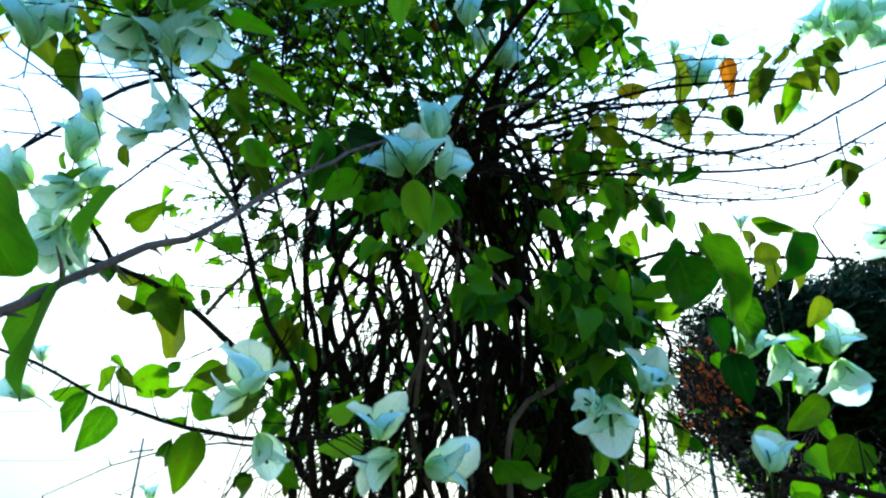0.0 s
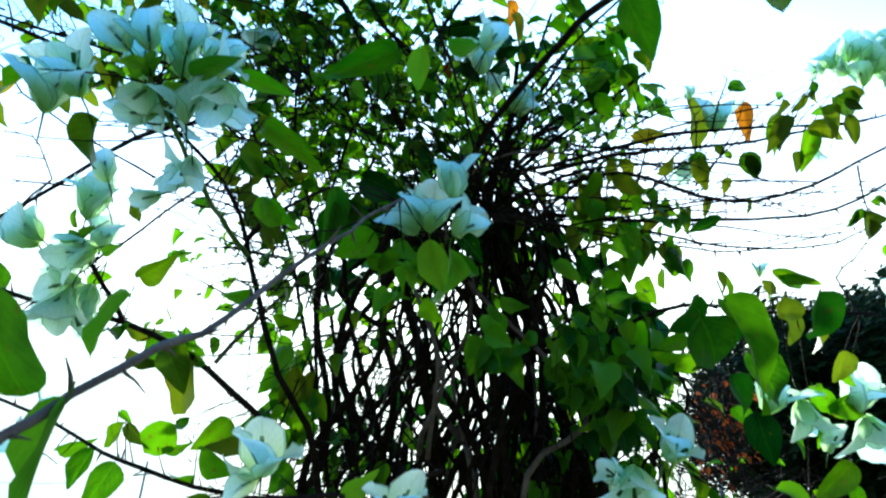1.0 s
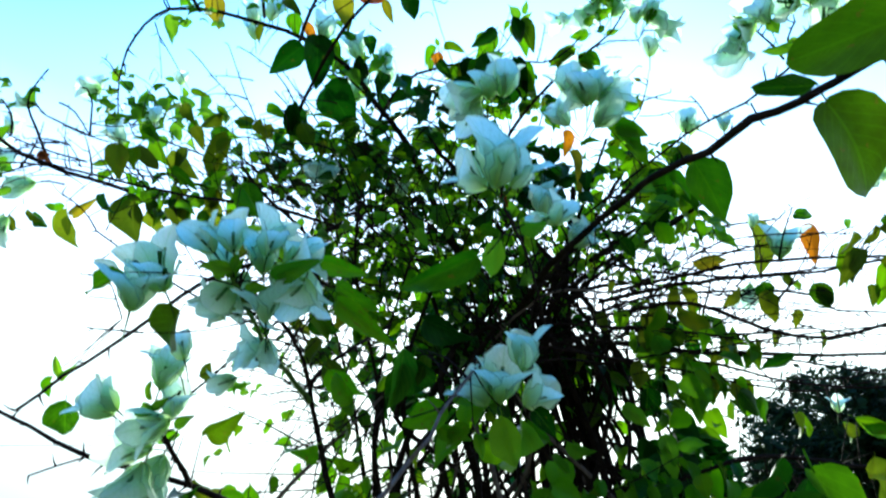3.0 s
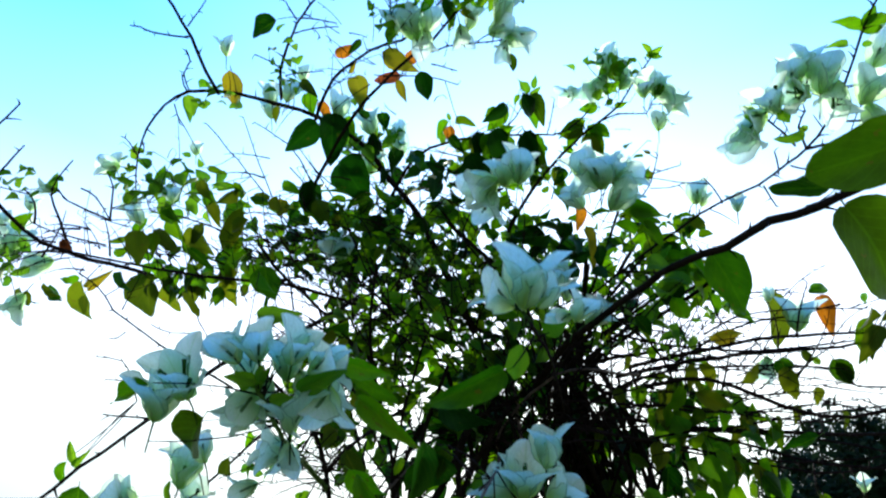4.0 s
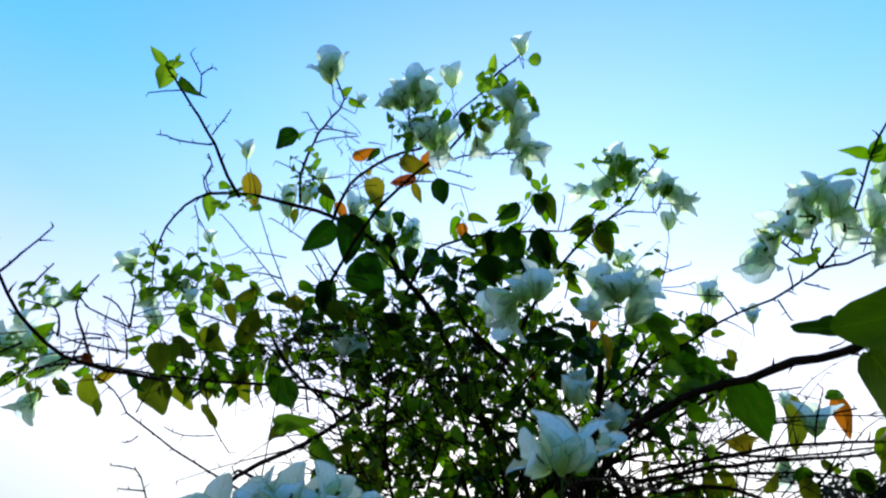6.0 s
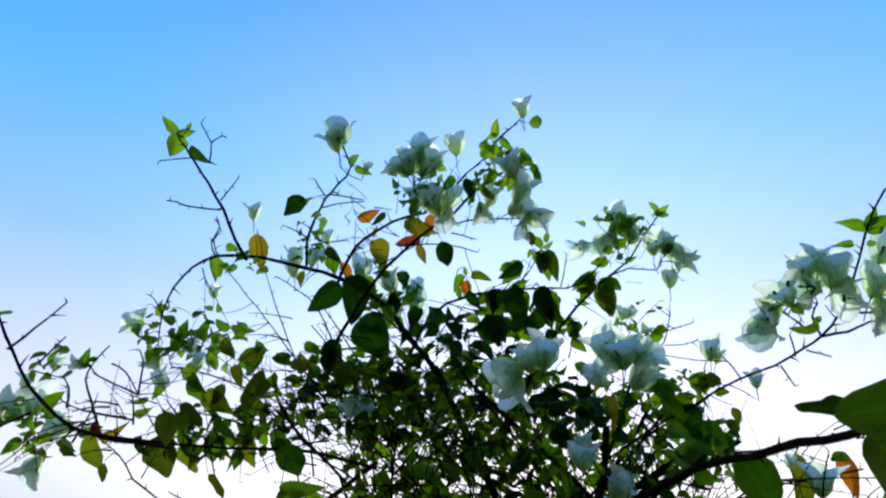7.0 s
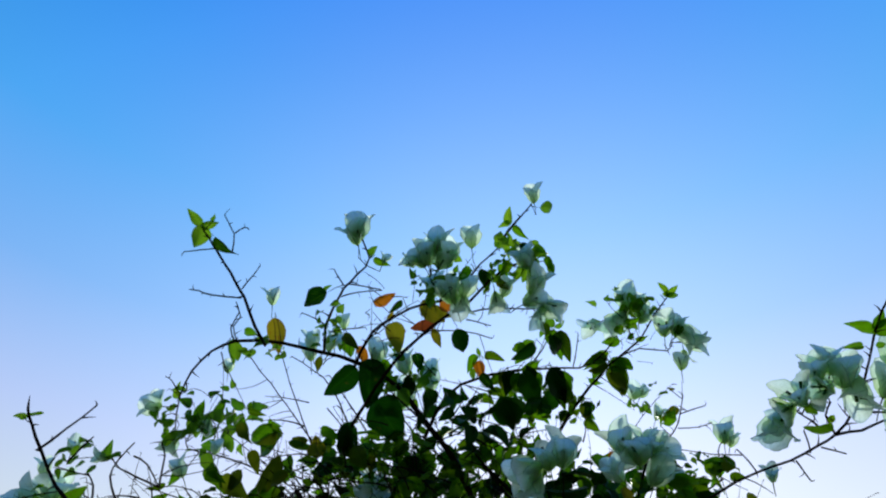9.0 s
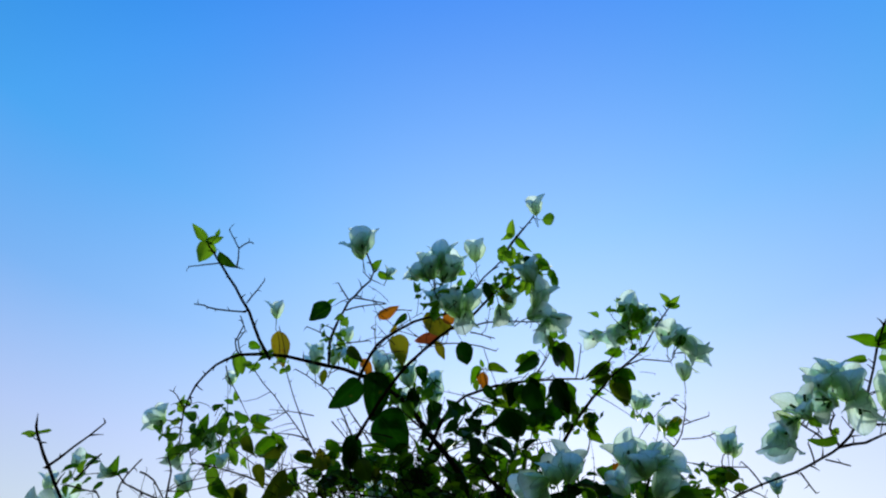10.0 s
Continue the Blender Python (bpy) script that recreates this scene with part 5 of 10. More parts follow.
branch([(0.150, 0.915, 2.687), (0.194, 0.888, 2.691), (0.242, 0.863, 2.665), (0.251, 0.840, 2.675)], 0.0017, 0.0010, M_TWIG)
branch([(0.181, 0.885, 2.723), (0.178, 0.868, 2.756), (0.174, 0.859, 2.780)], 0.0014, 0.0010, M_TWIG)
branch([(-0.251, 0.899, 2.501), (-0.210, 0.882, 2.584), (-0.144, 0.884, 2.625), (-0.054, 0.898, 2.652), (0.037, 0.911, 2.664), (0.095, 0.911, 2.672), (0.155, 0.891, 2.726)], 0.0036, 0.0014, M_TWIG)
branch([(-0.043, 0.899, 2.652), (-0.007, 0.894, 2.700), (0.017, 0.880, 2.741)], 0.0017, 0.0010, M_TWIG)
branch([(0.055, 0.911, 2.666), (0.065, 0.892, 2.695), (0.071, 0.873, 2.723)], 0.0014, 0.0010, M_TWIG)
leaf("g", (0.006, 0.881, 2.735), (0.049, 0.920, 2.690), (0.473, -0.789, -0.558), 0.77)
leaf("s", (0.017, 0.873, 2.742), (0.001, 0.858, 2.777), (0.360, -0.677, -0.733), 0.69)
leaf("s", (0.024, 0.879, 2.752), (0.047, 0.868, 2.752), (0.426, -0.462, -1.034), 0.77)
leaf("s", (0.030, 0.873, 2.758), (0.036, 0.852, 2.777), (-0.145, -0.801, -0.625), 0.69)
leaf("g", (-0.000, 0.875, 2.741), (-0.012, 0.889, 2.728), (-0.290, -0.632, -0.887), 0.69)
leaf("g", (-0.024, 0.882, 2.713), (-0.065, 0.888, 2.666), (0.267, -0.855, -0.491), 0.86)
leaf("g", (-0.042, 0.871, 2.695), (-0.076, 0.887, 2.697), (0.438, -0.844, -0.483), 0.86)
leaf("g", (-0.054, 0.888, 2.650), (-0.002, 0.900, 2.674), (-0.195, -0.549, -0.994), 0.69)
leaf("g", (-0.032, 0.897, 2.649), (-0.025, 0.937, 2.609), (-0.288, -0.863, -0.555), 0.86)
leaf("g", (-0.071, 0.891, 2.638), (-0.061, 0.943, 2.608), (0.413, -0.635, -0.787), 0.95)
leaf("g", (0.013, 0.894, 2.647), (0.045, 0.955, 2.604), (-0.273, -0.799, -0.646), 0.77)
leaf("g", (-0.145, 0.880, 2.678), (-0.167, 0.884, 2.644), (-0.317, -0.887, -0.524), 0.77)
leaf("g", (-0.128, 0.883, 2.679), (-0.088, 0.875, 2.666), (0.286, -0.952, -0.349), 0.69)
leaf("s", (-0.139, 0.873, 2.675), (-0.144, 0.863, 2.692), (-0.148, -1.032, -0.293), 0.69)
leaf("o", (-0.145, 0.888, 2.669), (-0.136, 0.897, 2.627), (0.152, -0.619, -0.846), 0.77)
leaf("s", (-0.156, 0.885, 2.652), (-0.152, 0.906, 2.632), (-0.012, -0.910, -0.451), 0.77)
leaf("g", (-0.099, 0.888, 2.644), (-0.124, 0.926, 2.618), (0.138, -0.544, -0.955), 0.86)
leaf("g", (0.119, 0.914, 2.681), (0.094, 0.923, 2.644), (-0.289, -1.002, -0.356), 0.86)
leaf("g", (0.145, 0.915, 2.658), (0.141, 0.951, 2.636), (0.195, -0.817, -0.556), 0.95)
leaf("g", (0.152, 0.907, 2.681), (0.181, 0.929, 2.661), (-0.006, -0.736, -0.699), 0.86)
leaf("d", (-0.099, 0.871, 2.571), (-0.049, 0.948, 2.535), (0.215, -0.362, -1.062), 0.95, 5)
leaf("d", (0.018, 0.907, 2.600), (-0.029, 0.929, 2.560), (-0.061, -0.654, -0.775), 0.86)
leaf("g", (-0.061, 0.848, 2.612), (-0.073, 0.887, 2.586), (-0.085, -0.727, -0.699), 0.86)
leaf("g", (0.015, 0.896, 2.639), (0.054, 0.922, 2.577), (-0.356, -0.945, -0.491), 0.69)
leaf("g", (-0.026, 0.886, 2.626), (-0.027, 0.911, 2.601), (-0.268, -0.415, -1.055), 0.86)
leaf("g", (0.083, 0.942, 2.599), (0.072, 0.978, 2.575), (0.550, -0.964, -0.378), 0.95)
leaf("g", (0.072, 0.980, 2.577), (0.104, 0.983, 2.553), (0.041, -0.865, -0.537), 0.69)
flower((0.187, 0.983, 2.647), (0.051, -0.887, 0.459), (0.069, -0.732, -0.678), 0.042, 1.0)
flower((0.205, 0.985, 2.647), (0.516, -0.769, 0.378), (0.069, -0.732, -0.678), 0.032, 1.0)
flower((0.211, 0.929, 2.561), (0.516, -0.769, 0.378), (0.069, -0.732, -0.678), 0.034, 1.0)
leaf("g", (0.207, 0.894, 2.519), (0.242, 0.881, 2.546), (-0.268, -0.397, -1.074), 0.69)
flower((0.322, 0.918, 2.510), (-0.038, -0.847, 0.530), (0.069, -0.732, -0.678), 0.053, 1.0)
leaf("g", (0.321, 0.948, 2.478), (0.346, 0.974, 2.451), (-0.151, -0.532, -0.916), 0.60)
leaf("g", (0.304, 0.948, 2.474), (0.309, 0.980, 2.444), (0.343, -0.415, -0.992), 1.03)
leaf("y", (0.234, 0.894, 2.597), (0.252, 0.905, 2.594), (-0.151, -0.770, -0.659), 0.58)
branch([(0.175, 0.946, 2.465), (0.214, 0.919, 2.497), (0.237, 0.899, 2.522), (0.249, 0.865, 2.560)], 0.0017, 0.0010, M_TWIG)
branch([(0.240, 0.888, 2.534), (0.264, 0.885, 2.540), (0.291, 0.881, 2.547)], 0.0013, 0.0010, M_TWIG)
branch([(0.236, 0.906, 2.514), (0.274, 0.907, 2.516), (0.301, 0.903, 2.523)], 0.0013, 0.0010, M_TWIG)
branch([(0.312, 0.974, 2.448), (0.310, 0.941, 2.484), (0.318, 0.930, 2.496)], 0.0013, 0.0010, M_TWIG)
# ---- right flowers
flower((0.278, 0.507, 2.330), (-0.611, -0.790, 0.053), (0.069, -0.732, -0.678), 0.056, 1.15)
flower((0.252, 0.543, 2.303), (-0.468, 0.268, -0.842), (0.069, -0.732, -0.678), 0.054, 1.15)
flower((0.302, 0.486, 2.354), (-0.271, -0.871, 0.409), (0.069, -0.732, -0.678), 0.049, 1.15)
flower((0.336, 0.491, 2.353), (-0.091, -0.954, 0.284), (0.069, -0.732, -0.678), 0.056, 1.15)
flower((0.353, 0.510, 2.335), (-0.140, 0.201, -0.969), (0.069, -0.732, -0.678), 0.056, 1.15)
flower((0.396, 0.505, 2.344), (0.488, -0.844, 0.223), (0.069, -0.732, -0.678), 0.056, 1.15)
flower((0.402, 0.532, 2.315), (0.160, 0.388, -0.908), (0.069, -0.732, -0.678), 0.052, 1.15)
flower((0.404, 0.479, 2.373), (0.516, -0.769, 0.378), (0.069, -0.732, -0.678), 0.046, 1.0)
leaf("s", (0.249, 0.513, 2.322), (0.269, 0.527, 2.306), (0.274, -0.366, -1.053), 0.69)
leaf("s", (0.288, 0.517, 2.320), (0.305, 0.528, 2.310), (-0.229, -0.507, -0.951), 0.86)
leaf("s", (0.359, 0.463, 2.370), (0.334, 0.464, 2.369), (-0.272, -0.930, -0.498), 0.60)
leaf("g", (0.376, 0.454, 2.387), (0.347, 0.439, 2.390), (-0.040, -0.959, -0.444), 0.69)
leaf("g", (0.378, 0.455, 2.386), (0.412, 0.441, 2.396), (-0.053, -0.599, -0.834), 0.77)
leaf("g", (0.375, 0.450, 2.389), (0.394, 0.433, 2.405), (-0.076, -0.716, -0.710), 0.60)
leaf("s", (0.378, 0.466, 2.372), (0.391, 0.462, 2.373), (0.329, -0.947, -0.419), 0.86)
leaf("s", (0.321, 0.540, 2.307), (0.290, 0.552, 2.302), (-0.269, -0.429, -1.039), 0.60)
leaf("s", (0.320, 0.543, 2.311), (0.332, 0.537, 2.317), (0.184, -0.969, -0.410), 0.77)
leaf("g", (0.366, 0.528, 2.334), (0.386, 0.526, 2.332), (0.312, -0.345, -1.072), 0.86)
branch([(0.087, 1.007, 2.316), (0.169, 0.870, 2.325), (0.215, 0.752, 2.310), (0.266, 0.685, 2.313), (0.303, 0.649, 2.312), (0.324, 0.600, 2.307), (0.338, 0.573, 2.308), (0.352, 0.535, 2.322), (0.364, 0.503, 2.343), (0.378, 0.453, 2.384), (0.395, 0.413, 2.414)], 0.0023, 0.0014, M_TWIG)
branch([(0.338, 0.573, 2.308), (0.369, 0.562, 2.309), (0.393, 0.548, 2.312), (0.430, 0.543, 2.307)], 0.0023, 0.0013, M_TWIG)
branch([(0.352, 0.535, 2.322), (0.376, 0.538, 2.320), (0.395, 0.532, 2.315)], 0.0020, 0.0013, M_TWIG)
branch([(0.338, 0.573, 2.308), (0.322, 0.546, 2.321), (0.325, 0.526, 2.329)], 0.0017, 0.0011, M_TWIG)
branch([(0.324, 0.570, 2.311), (0.304, 0.550, 2.316), (0.278, 0.530, 2.320)], 0.0017, 0.0011, M_TWIG)
branch([(0.266, 0.685, 2.313), (0.255, 0.673, 2.325), (0.239, 0.661, 2.337)], 0.0013, 0.0010, M_TWIG)
branch([(0.322, 0.625, 2.310), (0.319, 0.612, 2.324), (0.315, 0.604, 2.332)], 0.0013, 0.0010, M_TWIG)
branch([(0.311, 0.650, 2.312), (0.322, 0.662, 2.300), (0.330, 0.670, 2.291)], 0.0013, 0.0010, M_TWIG)
branch([(0.328, 0.602, 2.306), (0.347, 0.607, 2.303), (0.361, 0.610, 2.300)], 0.0013, 0.0010, M_TWIG)
flower((0.287, 0.688, 2.312), (-0.122, -0.846, 0.519), (0.069, -0.732, -0.678), 0.031, 1.0)
# ---- far left branches
branch([(-0.587, 0.738, 2.244), (-0.634, 0.628, 2.210), (-0.672, 0.577, 2.216), (-0.690, 0.530, 2.236), (-0.696, 0.482, 2.258), (-0.700, 0.449, 2.278), (-0.697, 0.427, 2.287)], 0.0032, 0.0015, M_TWIG)
branch([(-0.300, 0.922, 2.285), (-0.402, 0.851, 2.287), (-0.495, 0.794, 2.267), (-0.577, 0.691, 2.229), (-0.636, 0.624, 2.212)], 0.0034, 0.0015, M_TWIG)
branch([(-0.700, 0.480, 2.259), (-0.656, 0.457, 2.274), (-0.610, 0.431, 2.292)], 0.0019, 0.0010, M_TWIG)
branch([(-0.675, 0.511, 2.258), (-0.656, 0.500, 2.272), (-0.639, 0.491, 2.283)], 0.0014, 0.0010, M_TWIG)
branch([(-0.630, 0.627, 2.211), (-0.641, 0.594, 2.245), (-0.648, 0.573, 2.268), (-0.635, 0.558, 2.285), (-0.613, 0.544, 2.303)], 0.0019, 0.0010, M_TWIG)
branch([(-0.632, 0.679, 2.303), (-0.666, 0.664, 2.314), (-0.692, 0.654, 2.323), (-0.704, 0.641, 2.336)], 0.0019, 0.0010, M_TWIG)
branch([(-0.632, 0.679, 2.303), (-0.622, 0.647, 2.338), (-0.626, 0.632, 2.353)], 0.0017, 0.0010, M_TWIG)
branch([(-0.543, 0.960, 2.451), (-0.620, 0.931, 2.474), (-0.681, 0.914, 2.486), (-0.726, 0.905, 2.492), (-0.731, 0.889, 2.508)], 0.0020, 0.0010, M_TWIG)
branch([(-0.676, 0.597, 2.239), (-0.671, 0.579, 2.259), (-0.678, 0.568, 2.270)], 0.0017, 0.0010, M_TWIG)
branch([(-0.642, 0.704, 2.274), (-0.684, 0.646, 2.259), (-0.716, 0.633, 2.270)], 0.0017, 0.0010, M_TWIG)
branch([(-0.670, 0.644, 2.337), (-0.649, 0.654, 2.328), (-0.632, 0.679, 2.303)], 0.0017, 0.0010, M_TWIG)
leaf("r", (-0.633, 0.606, 2.219), (-0.626, 0.617, 2.206), (-0.307, -0.850, -0.577), 1.03)
leaf("r", (-0.636, 0.608, 2.216), (-0.622, 0.611, 2.215), (0.568, -0.659, -0.731), 0.86)
leaf("l", (-0.546, 0.629, 2.245), (-0.553, 0.649, 2.200), (0.322, -0.728, -0.738), 0.99)
leaf("g", (-0.537, 0.657, 2.260), (-0.542, 0.668, 2.229), (0.180, -1.040, -0.149), 0.95)
leaf("l", (-0.946, 1.078, 2.435), (-0.957, 1.128, 2.354), (-0.159, -0.956, -0.347), 0.77, 5)
leaf("g", (-0.958, 1.081, 2.448), (-0.993, 1.073, 2.437), (0.525, -0.816, -0.548), 0.77)
leaf("y", (-0.930, 1.078, 2.424), (-0.865, 1.050, 2.441), (0.411, -0.748, -0.691), 0.45)
leaf("g", (-0.998, 1.056, 2.415), (-0.979, 1.072, 2.388), (-0.069, -0.913, -0.422), 0.69)
leaf("l", (-0.690, 0.900, 2.342), (-0.701, 0.961, 2.273), (0.039, -0.866, -0.506), 0.86, 0)
leaf("l", (-0.675, 0.940, 2.349), (-0.648, 0.957, 2.294), (-0.141, -0.512, -1.040), 0.95)
leaf("l", (-0.608, 0.912, 2.344), (-0.615, 0.944, 2.299), (0.297, -0.485, -1.018), 0.86)
leaf("g", (-0.582, 0.915, 2.343), (-0.610, 0.945, 2.301), (-0.183, -0.888, -0.506), 0.86)
leaf("l", (-0.550, 0.929, 2.345), (-0.529, 0.942, 2.298), (0.218, -0.813, -0.558), 0.95)
leaf("l", (-0.619, 0.868, 2.415), (-0.573, 0.890, 2.374), (-0.209, -1.035, -0.298), 0.69)
leaf("g", (-0.975, 1.036, 2.386), (-0.952, 1.044, 2.368), (0.093, -0.636, -0.829), 0.77)
leaf("g", (-0.931, 1.019, 2.409), (-0.956, 1.022, 2.405), (0.415, -0.475, -1.017), 0.86)
leaf("g", (-0.389, 0.708, 2.232), (-0.383, 0.737, 2.186), (-0.060, -0.686, -0.779), 1.12)
leaf("g", (-0.566, 0.712, 2.346), (-0.574, 0.739, 2.326), (0.024, -0.636, -0.947), 1.03)
leaf("s", (-0.753, 0.864, 2.478), (-0.726, 0.856, 2.511), (-0.141, -0.851, -0.549), 0.69)
leaf("g", (-0.680, 0.977, 2.472), (-0.631, 1.017, 2.441), (0.126, -0.720, -0.775), 0.69)
leaf("g", (-0.620, 1.017, 2.441), (-0.563, 0.986, 2.467), (-0.055, -0.623, -0.981), 0.60)
flower((-0.808, 0.866, 2.585), (-0.164, -0.734, 0.659), (0.048, -0.888, -0.458), 0.042, 1.0)
flower((-0.948, 0.852, 2.385), (-0.846, -0.531, 0.046), (0.078, -0.818, -0.570), 0.068, 1.15)
flower((-0.935, 0.918, 2.292), (-0.460, 0.148, -0.876), (0.078, -0.818, -0.570), 0.059, 1.0)
flower((-0.926, 0.915, 2.386), (-0.115, -0.820, 0.561), (0.078, -0.818, -0.570), 0.038, 1.0)
flower((-0.952, 0.828, 2.419), (-0.115, -0.820, 0.561), (0.078, -0.818, -0.570), 0.045, 1.0)
leaf("s", (-0.723, 0.555, 2.276), (-0.712, 0.552, 2.287), (-0.157, -0.580, -0.865), 0.69)
leaf("s", (-0.722, 0.562, 2.276), (-0.718, 0.568, 2.262), (0.555, -0.881, -0.467), 0.69)
leaf("s", (-0.757, 0.633, 2.332), (-0.758, 0.627, 2.353), (0.013, -0.963, -0.434), 0.77)
leaf("s", (-0.720, 0.646, 2.334), (-0.701, 0.624, 2.350), (0.497, -0.539, -0.843), 0.69)
flower((-0.721, 0.640, 2.335), (-0.848, -0.530, -0.018), (0.069, -0.732, -0.678), 0.026, 1.0)
leaf("s", (-0.712, 0.447, 2.289), (-0.695, 0.458, 2.293), (-0.359, -0.469, -0.974), 0.52)
leaf("s", (-0.715, 0.451, 2.291), (-0.742, 0.451, 2.291), (0.470, -0.724, -0.649), 0.52)
leaf("g", (-0.741, 0.644, 2.263), (-0.716, 0.619, 2.276), (-0.284, -0.745, -0.700), 1.03)
# ---- foliage mass
foliage((-0.147, 0.975, 2.459), (0.220, 0.017, 0.006), (-0.002, 0.063, -0.091), (-0.014, 0.147, 0.103), 126, 0.033, 101)
foliage((-0.150, 1.015, 2.471), (0.227, 0.017, 0.006), (-0.002, 0.058, -0.084), (-0.012, 0.131, 0.091), 65, 0.033, 102, "d")
foliage((-0.383, 0.974, 2.463), (0.190, 0.015, 0.005), (-0.002, 0.045, -0.065), (-0.014, 0.147, 0.103), 112, 0.033, 103)
foliage((-0.389, 0.997, 2.465), (0.193, 0.015, 0.005), (-0.002, 0.039, -0.056), (-0.012, 0.131, 0.091), 31, 0.033, 104)
foliage((0.174, 1.074, 2.395), (0.201, 0.015, 0.005), (-0.003, 0.070, -0.101), (-0.012, 0.123, 0.085), 92, 0.033, 105)
foliage((0.185, 1.135, 2.415), (0.211, 0.016, 0.006), (-0.003, 0.067, -0.096), (-0.009, 0.098, 0.068), 40, 0.033, 106, "d")
foliage((-0.043, 0.989, 2.260), (0.201, 0.015, 0.005), (-0.002, 0.063, -0.091), (-0.009, 0.098, 0.068), 78, 0.036, 107)
foliage((-0.042, 1.078, 2.290), (0.217, 0.017, 0.006), (-0.003, 0.068, -0.098), (-0.008, 0.082, 0.057), 70, 0.036, 108, "d")
foliage((0.323, 1.123, 2.204), (0.116, 0.009, 0.003), (-0.002, 0.042, -0.061), (-0.009, 0.098, 0.068), 18, 0.042, 109)
foliage((0.231, 0.979, 2.452), (0.097, 0.007, 0.003), (-0.001, 0.031, -0.044), (-0.008, 0.082, 0.057), 54, 0.030, 110)
foliage((-0.607, 0.925, 2.362), (0.137, 0.010, 0.004), (-0.001, 0.027, -0.039), (-0.009, 0.098, 0.068), 51, 0.036, 111)
foliage((-0.032, 0.963, 2.615), (0.139, 0.011, 0.004), (-0.001, 0.033, -0.048), (-0.008, 0.082, 0.057), 76, 0.030, 112)
foliage((-0.695, 0.932, 2.569), (0.105, 0.008, 0.003), (-0.002, 0.040, -0.057), (-0.008, 0.082, 0.057), 34, 0.035, 113, "s")
foliage((-0.242, 1.017, 2.370), (0.162, 0.000, 0.000), (0.000, 0.040, -0.100), (0.000, 0.139, 0.056), 136, 0.030, 114)
foliage((-0.222, 0.936, 2.304), (0.149, 0.000, 0.000), (0.000, 0.037, -0.092), (0.000, 0.093, 0.037), 22, 0.036, 115, "s")
foliage((-0.026, 1.029, 2.340), (0.119, 0.000, 0.000), (0.000, 0.049, -0.120), (0.000, 0.111, 0.045), 87, 0.030, 116)
foliage((-0.023, 0.919, 2.266), (0.106, 0.000, 0.000), (0.000, 0.036, -0.090), (0.000, 0.074, 0.030), 14, 0.036, 117, "s")
foliage((0.203, 0.992, 2.298), (0.135, 0.000, 0.000), (0.000, 0.047, -0.115), (0.000, 0.130, 0.052), 52, 0.027, 118)
foliage((0.243, 0.895, 2.271), (0.114, 0.000, 0.000), (0.000, 0.028, -0.070), (0.000, 0.093, 0.037), 22, 0.036, 119, "s")
foliage((0.286, 1.002, 2.060), (0.106, 0.000, 0.000), (0.000, 0.040, -0.099), (0.000, 0.111, 0.045), 58, 0.042, 120)
foliage((-0.180, 1.035, 2.193), (0.135, 0.000, 0.000), (0.000, 0.039, -0.096), (0.000, 0.130, 0.052), 102, 0.027, 121)
foliage((0.214, 0.930, 1.836), (0.088, 0.000, 0.000), (0.000, 0.038, -0.093), (0.000, 0.065, 0.026), 48, 0.046, 122)
# dark-coloured leaves behind the patch stand in for the shade there
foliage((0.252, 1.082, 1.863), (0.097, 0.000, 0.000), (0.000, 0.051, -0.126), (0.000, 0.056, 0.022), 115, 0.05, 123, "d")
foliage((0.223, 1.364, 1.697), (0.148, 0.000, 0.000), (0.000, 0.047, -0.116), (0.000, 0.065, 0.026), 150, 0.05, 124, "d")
foliage((0.055, 0.910, 1.860), (0.050, 0.000, 0.000), (0.000, 0.019, -0.046), (0.000, 0.056, 0.022), 18, 0.046, 125)
foliage((-0.258, 1.028, 1.810), (0.045, 0.000, 0.000), (0.000, 0.061, -0.151), (0.000, 0.093, 0.037), 41, 0.046, 126)
foliage((-0.184, 1.041, 1.910), (0.057, 0.000, 0.000), (0.000, 0.043, -0.106), (0.000, 0.093, 0.037), 8, 0.042, 127)
foliage((-0.073, 0.914, 1.957), (0.069, 0.000, 0.000), (0.000, 0.019, -0.048), (0.000, 0.093, 0.037), 14, 0.042, 128)
foliage((-0.285, 0.892, 2.146), (0.073, 0.000, 0.000), (0.000, 0.048, -0.118), (0.000, 0.093, 0.037), 34, 0.038, 129)
foliage((-0.271, 0.856, 2.102), (0.069, 0.000, 0.000), (0.000, 0.042, -0.104), (0.000, 0.074, 0.030), 14, 0.036, 130, "l")
foliage((0.175, 1.185, 1.687), (0.119, 0.000, 0.000), (0.000, 0.033, -0.083), (0.000, 0.093, 0.037), 20, 0.046, 131)
foliage((-0.450, 1.070, 2.106), (0.062, 0.000, 0.000), (0.000, 0.016, -0.038), (0.000, 0.093, 0.037), 10, 0.03, 132)
foliage((-0.449, 1.005, 2.027), (0.057, 0.002, 0.002), (0.000, 0.005, -0.010), (-0.001, 0.027, 0.014), 8, 0.02, 133, "s")
